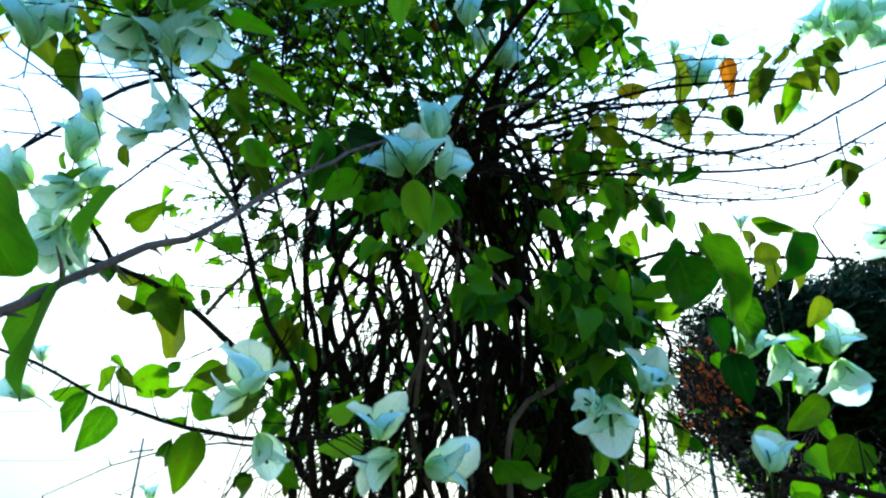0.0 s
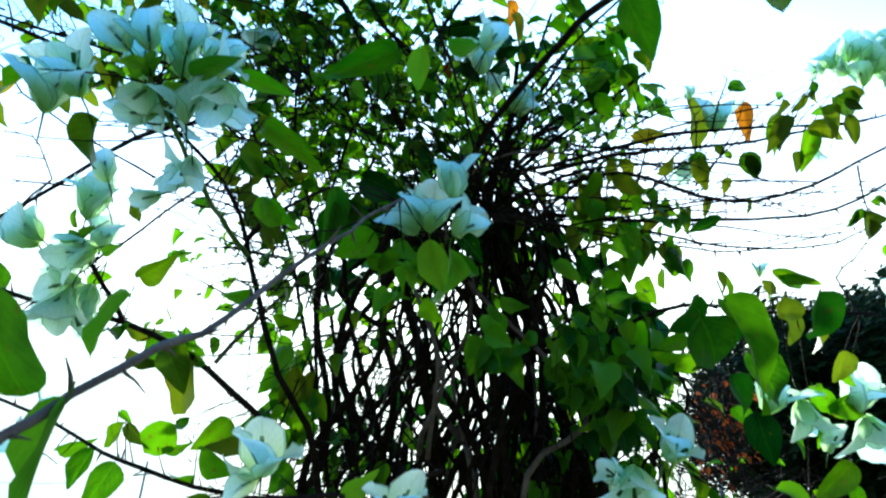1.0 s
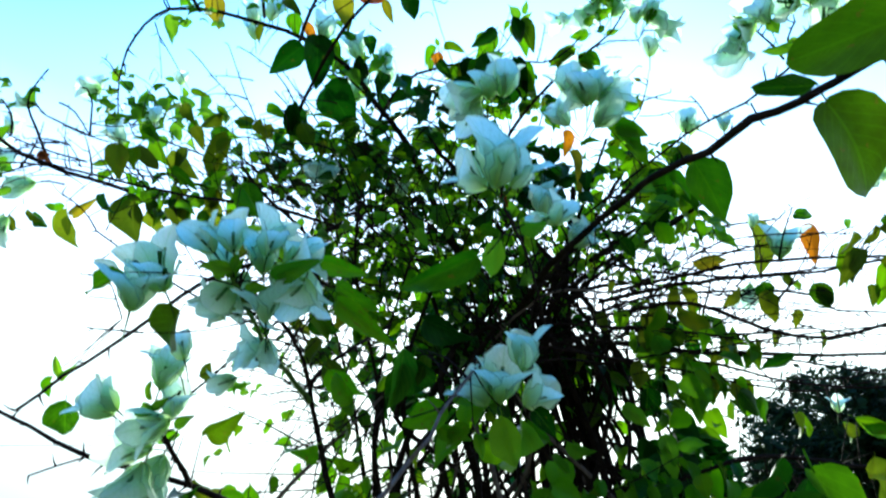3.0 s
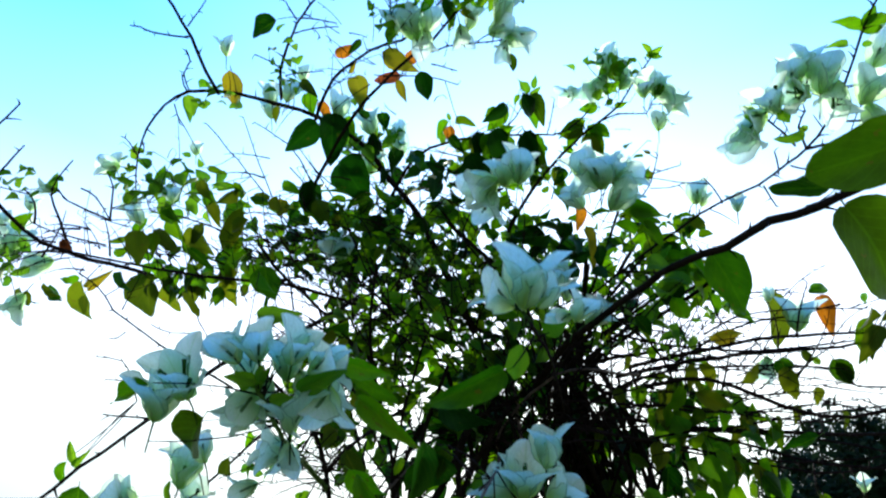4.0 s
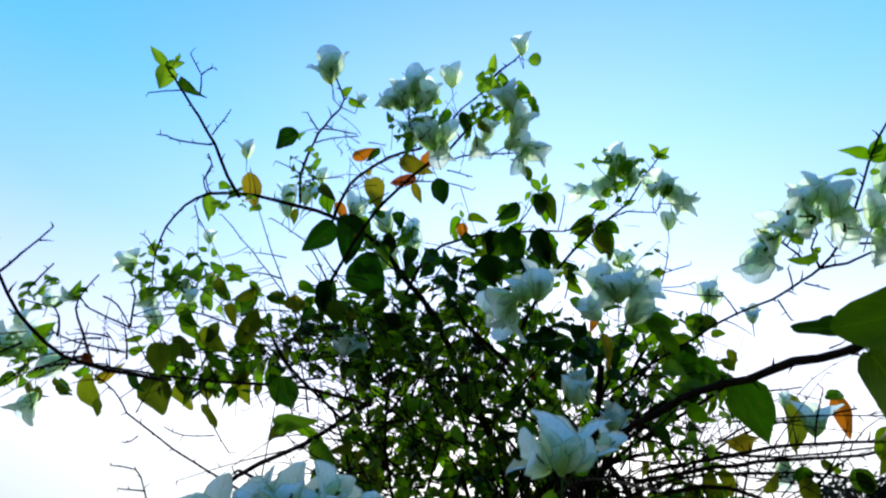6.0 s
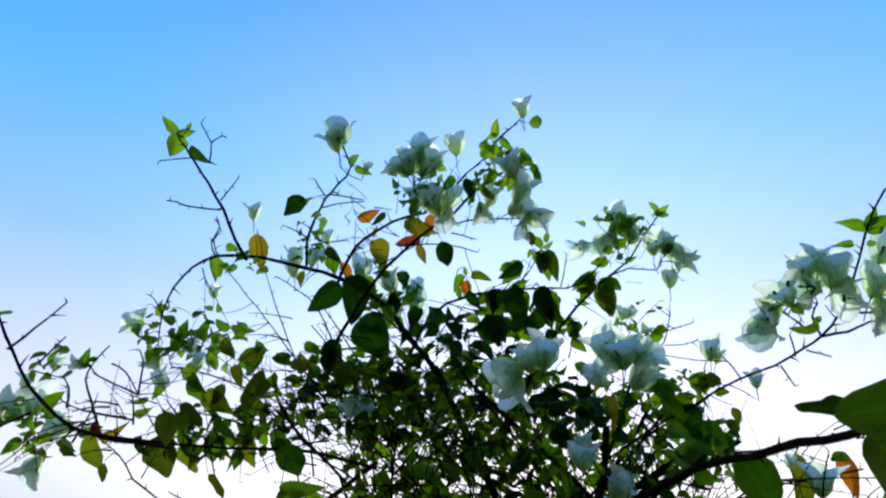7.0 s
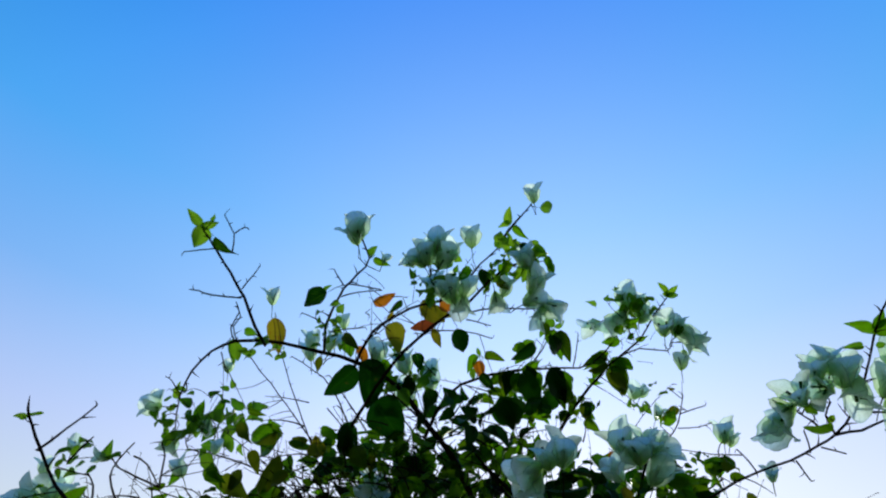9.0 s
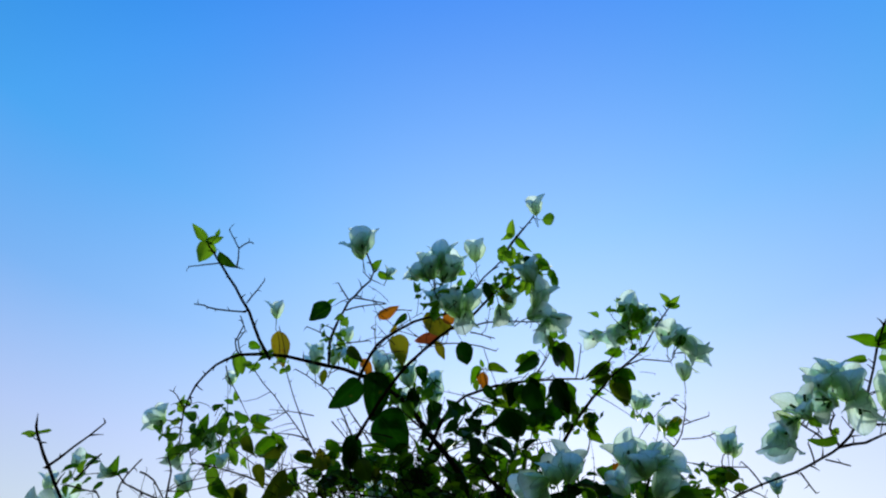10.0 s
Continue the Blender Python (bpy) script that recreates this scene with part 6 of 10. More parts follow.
# the dense upper crown behind the front sprays
foliage((-0.173, 0.867, 2.539), (0.126, 0.009, 0.003), (-0.002, 0.038, -0.040), (-0.007, 0.072, 0.069), 26, 0.044, 301, "d")
foliage((-0.350, 0.906, 2.482), (0.208, 0.015, 0.005), (-0.002, 0.042, -0.044), (-0.007, 0.072, 0.069), 30, 0.042, 302)
foliage((-0.066, 0.984, 2.472), (0.246, 0.017, 0.006), (-0.002, 0.047, -0.049), (-0.007, 0.072, 0.069), 34, 0.042, 303)
twigs((-0.218, 0.904, 2.497), (0.252, 0.018, 0.006), (-0.002, 0.053, -0.055), (-0.007, 0.072, 0.069), 84, 0.10, 304, 0.0014, 1.3)
foliage((-0.303, 1.062, 2.484), (0.357, 0.025, 0.009), (-0.002, 0.049, -0.052), (-0.007, 0.072, 0.069), 38, 0.042, 305, "d")
# the knot where the stems part, its shade carried by dark-coloured leaves
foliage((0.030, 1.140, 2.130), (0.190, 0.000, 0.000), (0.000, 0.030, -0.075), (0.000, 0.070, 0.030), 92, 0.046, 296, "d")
# ---- twig tangle
twigs((0.030, 1.100, 2.140), (0.200, 0.000, 0.000), (0.000, 0.030, -0.080), (0.000, 0.080, 0.030), 100, 0.16, 297, 0.0022, 1.4)
twigs((-0.148, 1.024, 2.336), (0.301, 0.023, 0.008), (-0.003, 0.068, -0.098), (-0.016, 0.164, 0.114), 255, 0.12, 134)
twigs((0.227, 1.096, 2.284), (0.172, 0.013, 0.005), (-0.002, 0.061, -0.089), (-0.012, 0.123, 0.085), 66, 0.16, 135)
twigs((-0.447, 0.951, 2.399), (0.172, 0.013, 0.005), (-0.001, 0.037, -0.053), (-0.012, 0.123, 0.085), 90, 0.09, 136)
twigs((-0.603, 0.770, 2.286), (0.117, 0.009, 0.003), (-0.001, 0.013, -0.019), (-0.009, 0.098, 0.068), 14, 0.07, 137)
twigs((-0.091, 1.223, 1.859), (0.184, 0.000, 0.000), (0.000, 0.101, -0.250), (0.000, 0.111, 0.045), 80, 0.2, 138)
twigs((0.046, 0.995, 2.157), (0.119, 0.000, 0.000), (0.000, 0.045, -0.110), (0.000, 0.093, 0.037), 66, 0.2, 139)
twigs((-0.288, 0.865, 2.078), (0.078, 0.000, 0.000), (0.000, 0.065, -0.160), (0.000, 0.093, 0.037), 40, 0.14, 140)
twigs((0.363, 0.988, 2.175), (0.139, 0.000, 0.000), (0.000, 0.030, -0.074), (0.000, 0.093, 0.037), 24, 0.16, 141)
twigs((0.162, 1.194, 1.799), (0.114, 0.000, 0.000), (0.000, 0.070, -0.173), (0.000, 0.093, 0.037), 80, 0.2, 142)
twigs((-0.660, 0.656, 2.250), (0.090, 0.006, 0.002), (-0.001, 0.022, -0.024), (-0.004, 0.044, 0.041), 12, 0.09, 143)
twigs((0.379, 1.174, 1.847), (0.093, 0.000, 0.000), (0.000, 0.023, -0.058), (0.000, 0.093, 0.037), 30, 0.12, 144)
foliage((0.229, 1.365, 1.776), (0.105, 0.000, 0.000), (0.000, 0.066, -0.162), (0.000, 0.074, 0.030), 78, 0.05, 145)
foliage((-0.029, 1.154, 2.377), (0.215, 0.000, 0.000), (0.000, 0.067, -0.166), (0.000, 0.074, 0.030), 34, 0.033, 146)
foliage((-0.099, 1.201, 2.386), (0.318, 0.024, 0.008), (-0.004, 0.091, -0.131), (-0.006, 0.065, 0.046), 84, 0.040, 147)
foliage((-0.149, 1.116, 1.991), (0.114, 0.000, 0.000), (0.000, 0.050, -0.125), (0.000, 0.074, 0.030), 9, 0.042, 148)
foliage((-0.027, 1.255, 1.913), (0.146, 0.000, 0.000), (0.000, 0.076, -0.187), (0.000, 0.074, 0.030), 14, 0.042, 149)
foliage((0.125, 1.150, 2.039), (0.086, 0.000, 0.000), (0.000, 0.057, -0.140), (0.000, 0.074, 0.030), 14, 0.042, 150)
twigs((-0.004, 1.116, 1.991), (0.166, 0.000, 0.000), (0.000, 0.062, -0.154), (0.000, 0.093, 0.037), 60, 0.14, 151)
twigs((-0.025, 1.174, 1.847), (0.207, 0.000, 0.000), (0.000, 0.089, -0.221), (0.000, 0.111, 0.045), 38, 0.3, 152, 0.0022, 1.6)
twigs((-0.213, 1.094, 1.778), (0.085, 0.000, 0.000), (0.000, 0.071, -0.176), (0.000, 0.074, 0.030), 40, 0.22, 153, 0.0018, 1.6)
twigs((0.233, 1.288, 1.699), (0.119, 0.000, 0.000), (0.000, 0.049, -0.120), (0.000, 0.074, 0.030), 50, 0.2, 154, 0.0018, 1.6)
foliage((0.515, 1.008, 1.725), (0.138, 0.000, 0.000), (0.000, 0.036, -0.088), (0.000, 0.093, 0.037), 10, 0.05, 155)
foliage((0.460, 0.840, 1.607), (0.076, 0.000, 0.000), (0.000, 0.016, -0.038), (0.000, 0.093, 0.037), 9, 0.05, 156)
foliage((0.410, 1.221, 1.731), (0.093, 0.000, 0.000), (0.000, 0.047, -0.115), (0.000, 0.093, 0.037), 10, 0.045, 157)
foliage((-0.170, 1.236, 1.693), (0.093, 0.000, 0.000), (0.000, 0.039, -0.096), (0.000, 0.093, 0.037), 10, 0.045, 158)
foliage((0.019, 1.400, 1.689), (0.163, 0.000, 0.000), (0.000, 0.044, -0.108), (0.000, 0.093, 0.037), 12, 0.05, 159)
flower((-0.196, 0.512, 2.645), (-0.031, -0.890, 0.454), (0.069, -0.732, -0.678), 0.050, 1.0)
flower((-0.188, 0.533, 2.623), (0.516, -0.769, 0.378), (0.069, -0.732, -0.678), 0.045, 1.0)
flower((-0.229, 0.533, 2.633), (-0.558, -0.781, 0.282), (0.069, -0.732, -0.678), 0.049, 1.0)
flower((-0.151, 0.581, 2.604), (0.516, -0.769, 0.378), (0.069, -0.732, -0.678), 0.045, 1.0)
flower((-0.210, 0.591, 2.617), (-0.112, -0.889, 0.444), (0.069, -0.732, -0.678), 0.046, 1.0)
flower((-0.085, 0.572, 2.592), (0.370, -0.826, 0.425), (0.069, -0.732, -0.678), 0.041, 1.0)
flower((-0.041, 0.558, 2.551), (0.913, -0.406, 0.027), (0.069, -0.732, -0.678), 0.047, 1.0)
flower((-0.331, 0.484, 2.646), (-0.297, -0.778, 0.554), (0.069, -0.732, -0.678), 0.048, 1.0)
flower((-0.408, 0.705, 2.592), (0.516, -0.769, 0.378), (0.069, -0.732, -0.678), 0.045, 1.0)
flower((-0.335, 0.763, 2.610), (0.213, -0.866, 0.452), (0.069, -0.732, -0.678), 0.052, 1.0)
flower((-0.290, 0.821, 2.626), (-0.112, -0.889, 0.444), (0.069, -0.732, -0.678), 0.059, 1.0)
flower((-0.299, 0.908, 2.606), (0.213, -0.866, 0.452), (0.069, -0.732, -0.678), 0.071, 1.0)
flower((-0.343, 0.896, 2.392), (-0.866, -0.095, -0.491), (0.069, -0.732, -0.678), 0.054, 1.0)
flower((0.064, 0.893, 2.289), (0.051, -0.887, 0.459), (0.069, -0.732, -0.678), 0.041, 1.0)
flower((0.205, 0.861, 2.781), (0.051, -0.887, 0.459), (0.069, -0.732, -0.678), 0.058, 1.0)
flower((0.168, 0.871, 2.766), (-0.468, 0.268, -0.842), (0.069, -0.732, -0.678), 0.053, 1.0)
flower((0.296, 0.847, 2.672), (0.961, -0.184, -0.208), (0.069, -0.732, -0.678), 0.054, 1.0)
flower((0.258, 0.821, 2.696), (0.516, -0.769, 0.378), (0.069, -0.732, -0.678), 0.049, 1.0)
flower((0.310, 0.504, 2.336), (-0.829, -0.427, -0.361), (0.069, -0.732, -0.678), 0.049, 1.15)
flower((0.322, 0.481, 2.363), (0.051, -0.887, 0.459), (0.069, -0.732, -0.678), 0.046, 1.0)
flower((0.259, 0.520, 2.314), (-0.866, -0.095, -0.491), (0.069, -0.732, -0.678), 0.046, 1.0)
flower((0.079, 0.635, 2.319), (-0.866, -0.095, -0.491), (0.069, -0.732, -0.678), 0.049, 1.0)
flower((0.124, 0.635, 2.323), (0.913, -0.406, 0.027), (0.069, -0.732, -0.678), 0.049, 1.0)
branch([(-0.188, 1.269, 1.558), (-0.221, 1.153, 1.741), (-0.251, 1.041, 1.910), (-0.274, 0.970, 2.033), (-0.312, 0.892, 2.146), (-0.348, 0.851, 2.247)], 0.0050, 0.0020, M_BARK)
branch([(-0.149, 1.291, 1.559), (-0.183, 1.144, 1.788), (-0.217, 1.042, 1.961), (-0.241, 0.970, 2.086), (-0.265, 0.900, 2.206), (-0.260, 0.870, 2.333)], 0.0050, 0.0020, M_BARK)
branch([(-0.194, 1.183, 1.558), (-0.223, 1.057, 1.817), (-0.228, 0.994, 1.973), (-0.209, 0.945, 2.094), (-0.175, 0.916, 2.218)], 0.0040, 0.0020, M_BARK)
branch([(-0.087, 1.291, 1.559), (-0.143, 1.140, 1.798), (-0.178, 1.053, 1.935), (-0.184, 0.984, 2.051), (-0.137, 0.934, 2.174)], 0.0070, 0.0030, M_BARK)
branch([(-0.014, 1.237, 1.558), (-0.061, 1.119, 1.716), (-0.027, 1.064, 1.800), (-0.022, 1.046, 1.843), (-0.042, 1.041, 1.910), (-0.081, 1.024, 2.006)], 0.0060, 0.0030, M_PALE)
branch([(0.072, 1.183, 1.558), (0.044, 1.126, 1.699), (0.006, 1.114, 1.782), (-0.044, 1.111, 1.871), (-0.054, 1.066, 1.982)], 0.0090, 0.0040, M_BARK)
twigs((-0.258, 0.956, 1.986), (0.082, 0.000, 0.000), (0.000, 0.041, -0.101), (0.000, 0.074, 0.030), 60, 0.12, 160)
foliage((-0.258, 0.956, 1.986), (0.073, 0.000, 0.000), (0.000, 0.034, -0.084), (0.000, 0.056, 0.022), 18, 0.040, 161)
twigs((-0.172, 0.893, 2.224), (0.187, 0.000, 0.000), (0.000, 0.042, -0.104), (0.000, 0.093, 0.037), 50, 0.13, 162)
twigs((0.167, 0.916, 2.218), (0.123, 0.000, 0.000), (0.000, 0.039, -0.097), (0.000, 0.093, 0.037), 8, 0.13, 163)
twigs((0.591, 1.512, 1.813), (0.091, 0.000, 0.000), (0.000, 0.053, -0.132), (0.000, 0.093, 0.037), 210, 0.1, 164, 0.0016, 1.6)
foliage((0.604, 1.507, 1.825), (0.091, 0.000, 0.000), (0.000, 0.049, -0.120), (0.000, 0.074, 0.030), 110, 0.016, 165, "r")
foliage((0.668, 1.546, 1.729), (0.117, 0.000, 0.000), (0.000, 0.039, -0.096), (0.000, 0.074, 0.030), 14, 0.02, 166)
foliage((-0.065, 0.548, 2.620), (0.056, 0.004, 0.001), (-0.001, 0.032, -0.034), (-0.003, 0.029, 0.027), 34, 0.022, 167, "s")
foliage((-0.208, 0.564, 2.617), (0.047, 0.003, 0.001), (-0.001, 0.032, -0.035), (-0.003, 0.029, 0.027), 28, 0.02, 168, "s")
foliage((-0.393, 0.640, 2.590), (0.040, 0.003, 0.001), (-0.002, 0.040, -0.044), (-0.003, 0.029, 0.027), 20, 0.02, 169, "s")
foliage((0.176, 0.853, 2.758), (0.071, 0.005, 0.002), (-0.002, 0.040, -0.044), (-0.003, 0.029, 0.027), 26, 0.025, 170, "s")
foliage((-0.752, 0.857, 2.540), (0.056, 0.004, 0.001), (-0.002, 0.038, -0.041), (-0.003, 0.029, 0.027), 22, 0.025, 171, "s")
foliage((-0.706, 0.597, 2.309), (0.049, 0.003, 0.001), (-0.001, 0.017, -0.018), (-0.003, 0.029, 0.027), 10, 0.022, 172, "s")
foliage((-0.882, 0.782, 2.314), (0.047, 0.003, 0.001), (-0.002, 0.039, -0.042), (-0.003, 0.037, 0.034), 20, 0.03, 173, "s")
foliage((-0.279, 0.837, 2.610), (0.067, 0.005, 0.002), (-0.002, 0.046, -0.050), (-0.004, 0.044, 0.041), 34, 0.03, 174, "s")
foliage((-0.532, 0.703, 2.581), (0.062, 0.004, 0.002), (-0.001, 0.014, -0.015), (-0.002, 0.022, 0.020), 12, 0.025, 175, "s")
foliage((0.200, 0.916, 2.573), (0.045, 0.003, 0.001), (-0.001, 0.030, -0.033), (-0.003, 0.029, 0.027), 12, 0.025, 176, "s")
flower((-0.230, 0.443, 1.922), (0.000, -0.788, 0.616), (-0.000, -0.927, -0.375), 0.043, 1.35)
flower((-0.203, 0.450, 1.931), (-0.163, 0.030, -0.986), (-0.000, -0.927, -0.375), 0.042, 1.35)
flower((-0.344, 0.439, 1.933), (0.433, -0.745, 0.508), (-0.000, -0.927, -0.375), 0.049, 1.35)
flower((-0.280, 0.463, 1.926), (-0.940, -0.317, -0.128), (-0.000, -0.927, -0.375), 0.039, 1.15)
flower((-0.350, 0.550, 1.924), (-0.470, -0.622, 0.626), (-0.000, -0.927, -0.375), 0.037, 1.15)
flower((-0.389, 0.607, 1.916), (0.470, -0.622, 0.626), (-0.000, -0.927, -0.375), 0.047, 1.15)
flower((-0.393, 0.609, 1.857), (-0.814, -0.353, -0.462), (-0.000, -0.927, -0.375), 0.051, 1.15)
flower((-0.396, 0.612, 1.798), (-0.150, -0.144, -0.978), (-0.000, -0.927, -0.375), 0.063, 1.35)
flower((-0.451, 0.619, 1.887), (-0.883, -0.438, 0.170), (-0.000, -0.927, -0.375), 0.037, 1.0)
flower((-0.251, 0.525, 1.907), (0.163, 0.030, -0.986), (-0.000, -0.927, -0.375), 0.035, 1.15)
flower((-0.291, 0.535, 1.882), (-0.883, -0.197, -0.426), (-0.000, -0.927, -0.375), 0.028, 1.0)
branch([(-0.501, 0.943, 2.140), (-0.585, 0.907, 2.180), (-0.650, 0.878, 2.214), (-0.697, 0.852, 2.244), (-0.720, 0.829, 2.274), (-0.752, 0.813, 2.293)], 0.0022, 0.0011, M_TWIG)
branch([(-0.591, 0.877, 2.310), (-0.564, 0.892, 2.240), (-0.528, 0.903, 2.194)], 0.0014, 0.0010, M_TWIG)
branch([(-0.560, 0.903, 2.225), (-0.613, 0.899, 2.223), (-0.646, 0.888, 2.234)], 0.0013, 0.0010, M_TWIG)
branch([(-0.608, 0.850, 2.083), (-0.616, 0.830, 2.111), (-0.628, 0.813, 2.134), (-0.667, 0.806, 2.138)], 0.0013, 0.0010, M_TWIG)
branch([(-0.614, 0.833, 2.108), (-0.637, 0.829, 2.109), (-0.655, 0.827, 2.110)], 0.0013, 0.0010, M_TWIG)
branch([(-0.679, 0.875, 2.213), (-0.693, 0.880, 2.205), (-0.707, 0.879, 2.204)], 0.0013, 0.0010, M_TWIG)
branch([(-0.683, 0.853, 2.244), (-0.673, 0.843, 2.260)], 0.0013, 0.0010, M_TWIG)
branch([(-0.523, 0.774, 2.029), (-0.577, 0.768, 2.031), (-0.601, 0.764, 2.033)], 0.0017, 0.0010, M_TWIG)
branch([(0.052, 1.069, 2.123), (0.137, 1.015, 2.160), (0.219, 0.984, 2.180), (0.326, 0.968, 2.183), (0.410, 0.954, 2.179), (0.472, 0.944, 2.167), (0.511, 0.952, 2.143), (0.589, 0.932, 2.129)], 0.0030, 0.0015, M_TWIG)
branch([(0.154, 1.032, 2.278), (0.233, 1.003, 2.242), (0.315, 0.969, 2.214), (0.415, 0.948, 2.206), (0.558, 0.930, 2.217)], 0.0029, 0.0014, M_TWIG)
foliage((-0.014, 1.134, 2.144), (0.179, 0.014, 0.005), (-0.002, 0.048, -0.069), (-0.009, 0.098, 0.068), 45, 0.045, 177)
twigs((-0.015, 1.108, 2.146), (0.186, 0.014, 0.005), (-0.002, 0.053, -0.077), (-0.009, 0.098, 0.068), 60, 0.13, 178, 0.002, 1.4)
# backing behind the stems, coloured as the shade between them
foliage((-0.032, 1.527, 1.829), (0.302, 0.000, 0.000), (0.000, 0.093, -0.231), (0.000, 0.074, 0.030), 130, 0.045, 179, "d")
foliage((-0.175, 1.126, 1.699), (0.076, 0.000, 0.000), (0.000, 0.043, -0.106), (0.000, 0.074, 0.030), 14, 0.04, 180)
twigs((-0.149, 1.236, 1.693), (0.114, 0.000, 0.000), (0.000, 0.047, -0.115), (0.000, 0.093, 0.037), 70, 0.18, 181, 0.002, 1.5)
foliage((-0.412, 1.034, 1.928), (0.114, 0.000, 0.000), (0.000, 0.028, -0.070), (0.000, 0.093, 0.037), 14, 0.03, 182)
twigs((0.411, 1.314, 1.767), (0.079, 0.000, 0.000), (0.000, 0.063, -0.156), (0.000, 0.093, 0.037), 90, 0.12, 183)
foliage((0.374, 1.264, 1.759), (0.065, 0.000, 0.000), (0.000, 0.057, -0.140), (0.000, 0.074, 0.030), 34, 0.04, 184)
foliage((-0.254, 0.994, 2.200), (0.089, 0.006, 0.003), (-0.002, 0.054, -0.071), (-0.008, 0.080, 0.060), 78, 0.036, 185)
twigs((-0.262, 1.042, 2.218), (0.093, 0.007, 0.003), (-0.002, 0.062, -0.083), (-0.008, 0.080, 0.060), 80, 0.12, 186, 0.002, 1.4)
flower((-0.282, 0.412, 1.967), (-0.739, -0.664, 0.111), (0.078, -0.818, -0.570), 0.039, 1.35)
flower((-0.258, 0.413, 1.970), (-0.092, -0.907, 0.412), (0.078, -0.818, -0.570), 0.039, 1.35)
flower((-0.225, 0.417, 1.969), (0.361, -0.807, 0.467), (0.078, -0.818, -0.570), 0.041, 1.35)
flower((-0.204, 0.436, 1.960), (0.914, -0.395, 0.092), (0.078, -0.818, -0.570), 0.040, 1.15)
flower((-0.273, 0.450, 1.932), (-0.591, 0.084, -0.802), (0.078, -0.818, -0.570), 0.040, 1.15)
flower((-0.219, 0.446, 1.944), (0.477, 0.220, -0.851), (0.078, -0.818, -0.570), 0.040, 1.15)
leaf("s", (-0.257, 0.424, 1.942), (-0.282, 0.411, 1.945), (0.061, -1.046, -0.245), 0.69)
leaf("s", (-0.252, 0.418, 1.940), (-0.249, 0.415, 1.956), (0.155, -0.917, -0.417), 0.69)
flower((-0.239, 0.857, 2.632), (0.046, -0.837, 0.545), (0.075, -0.796, -0.601), 0.039, 1.0)
flower((-0.243, 0.876, 2.607), (0.365, -0.780, 0.509), (0.075, -0.796, -0.601), 0.034, 1.0)
leaf("o", (0.090, 0.854, 2.439), (0.094, 0.869, 2.396), (0.447, -0.850, -0.483), 0.69)
leaf("y", (0.291, 1.032, 2.136), (0.306, 1.035, 2.112), (-0.393, -0.595, -0.936), 0.69)
leaf("y", (0.299, 0.946, 2.229), (0.371, 0.969, 2.238), (-0.371, -0.839, -0.598), 0.52)
leaf("g", (0.220, 0.895, 2.393), (0.242, 0.937, 2.331), (0.087, -1.036, -0.270), 0.95, 2)
leaf("d", (-0.133, 0.806, 2.064), (-0.063, 0.809, 2.024), (0.312, -0.546, -0.914), 0.77, 4)
leaf("g", (-0.229, 0.795, 2.226), (-0.186, 0.787, 2.221), (0.162, -0.818, -0.560), 0.69)
leaf("g", (-0.221, 0.633, 2.032), (-0.174, 0.640, 1.999), (-0.116, -0.667, -0.939), 0.69, 2)
leaf("g", (-0.252, 0.649, 1.992), (-0.217, 0.653, 1.976), (-0.326, -0.834, -0.585), 0.69)
leaf("y", (0.108, 0.868, 2.339), (0.125, 0.889, 2.323), (0.478, -1.038, -0.132), 0.77)
leaf("g", (0.230, 0.872, 2.348), (0.269, 0.895, 2.296), (0.251, -0.768, -0.716), 0.77)
leaf("g", (0.276, 0.878, 2.318), (0.317, 0.916, 2.270), (0.138, -1.011, -0.195), 0.77, 5)
flower((0.092, 0.825, 2.209), (-0.013, -0.706, 0.708), (0.007, -0.907, -0.421), 0.038, 1.0)
branch([(-0.372, 0.992, 1.840), (-0.313, 0.967, 1.896), (-0.223, 0.949, 1.983), (-0.175, 0.958, 2.036)], 0.0035, 0.0017, M_PALE)
foliage((0.195, 0.942, 1.839), (0.049, -0.000, 0.001), (0.001, 0.038, -0.082), (-0.000, 0.045, 0.021), 20, 0.05, 187, "s")
twigs((0.851, 1.685, 1.651), (0.235, 0.000, 0.000), (0.000, 0.036, -0.090), (0.000, 0.093, 0.037), 160, 0.12, 188, 0.0018, 1.6)
foliage((0.879, 1.685, 1.651), (0.207, 0.000, 0.000), (0.000, 0.026, -0.064), (0.000, 0.093, 0.037), 30, 0.03, 189)
# ---- leaves among the right-hand branches
spray_leaf("s", (0.234, 0.875, 2.325), (0.290, 0.884, 2.295), (-0.163, -0.911, -0.415), 0.69)
spray_leaf("g", (0.276, 0.877, 2.315), (0.308, 0.887, 2.293), (0.039, -1.059, -0.048), 0.69)
spray_leaf("g", (0.294, 0.864, 2.337), (0.318, 0.880, 2.320), (0.080, -0.892, -0.462), 0.77)
spray_leaf("g", (0.233, 0.885, 2.269), (0.260, 0.921, 2.233), (-0.247, -0.947, -0.325), 0.77)
spray_leaf("g", (0.270, 0.888, 2.271), (0.262, 0.911, 2.251), (0.383, -0.926, -0.376), 0.77)
spray_leaf("g", (0.300, 0.908, 2.287), (0.318, 0.926, 2.254), (0.045, -1.063, -0.038), 0.69)
spray_leaf("s", (0.193, 0.912, 2.261), (0.203, 0.940, 2.236), (0.109, -0.933, -0.360), 0.86)
spray_leaf("g", (0.326, 0.894, 2.265), (0.351, 0.904, 2.257), (-0.196, -0.838, -0.595), 0.69)
spray_leaf("l", (0.419, 0.905, 2.182), (0.438, 0.919, 2.167), (0.151, -0.757, -0.795), 0.77)
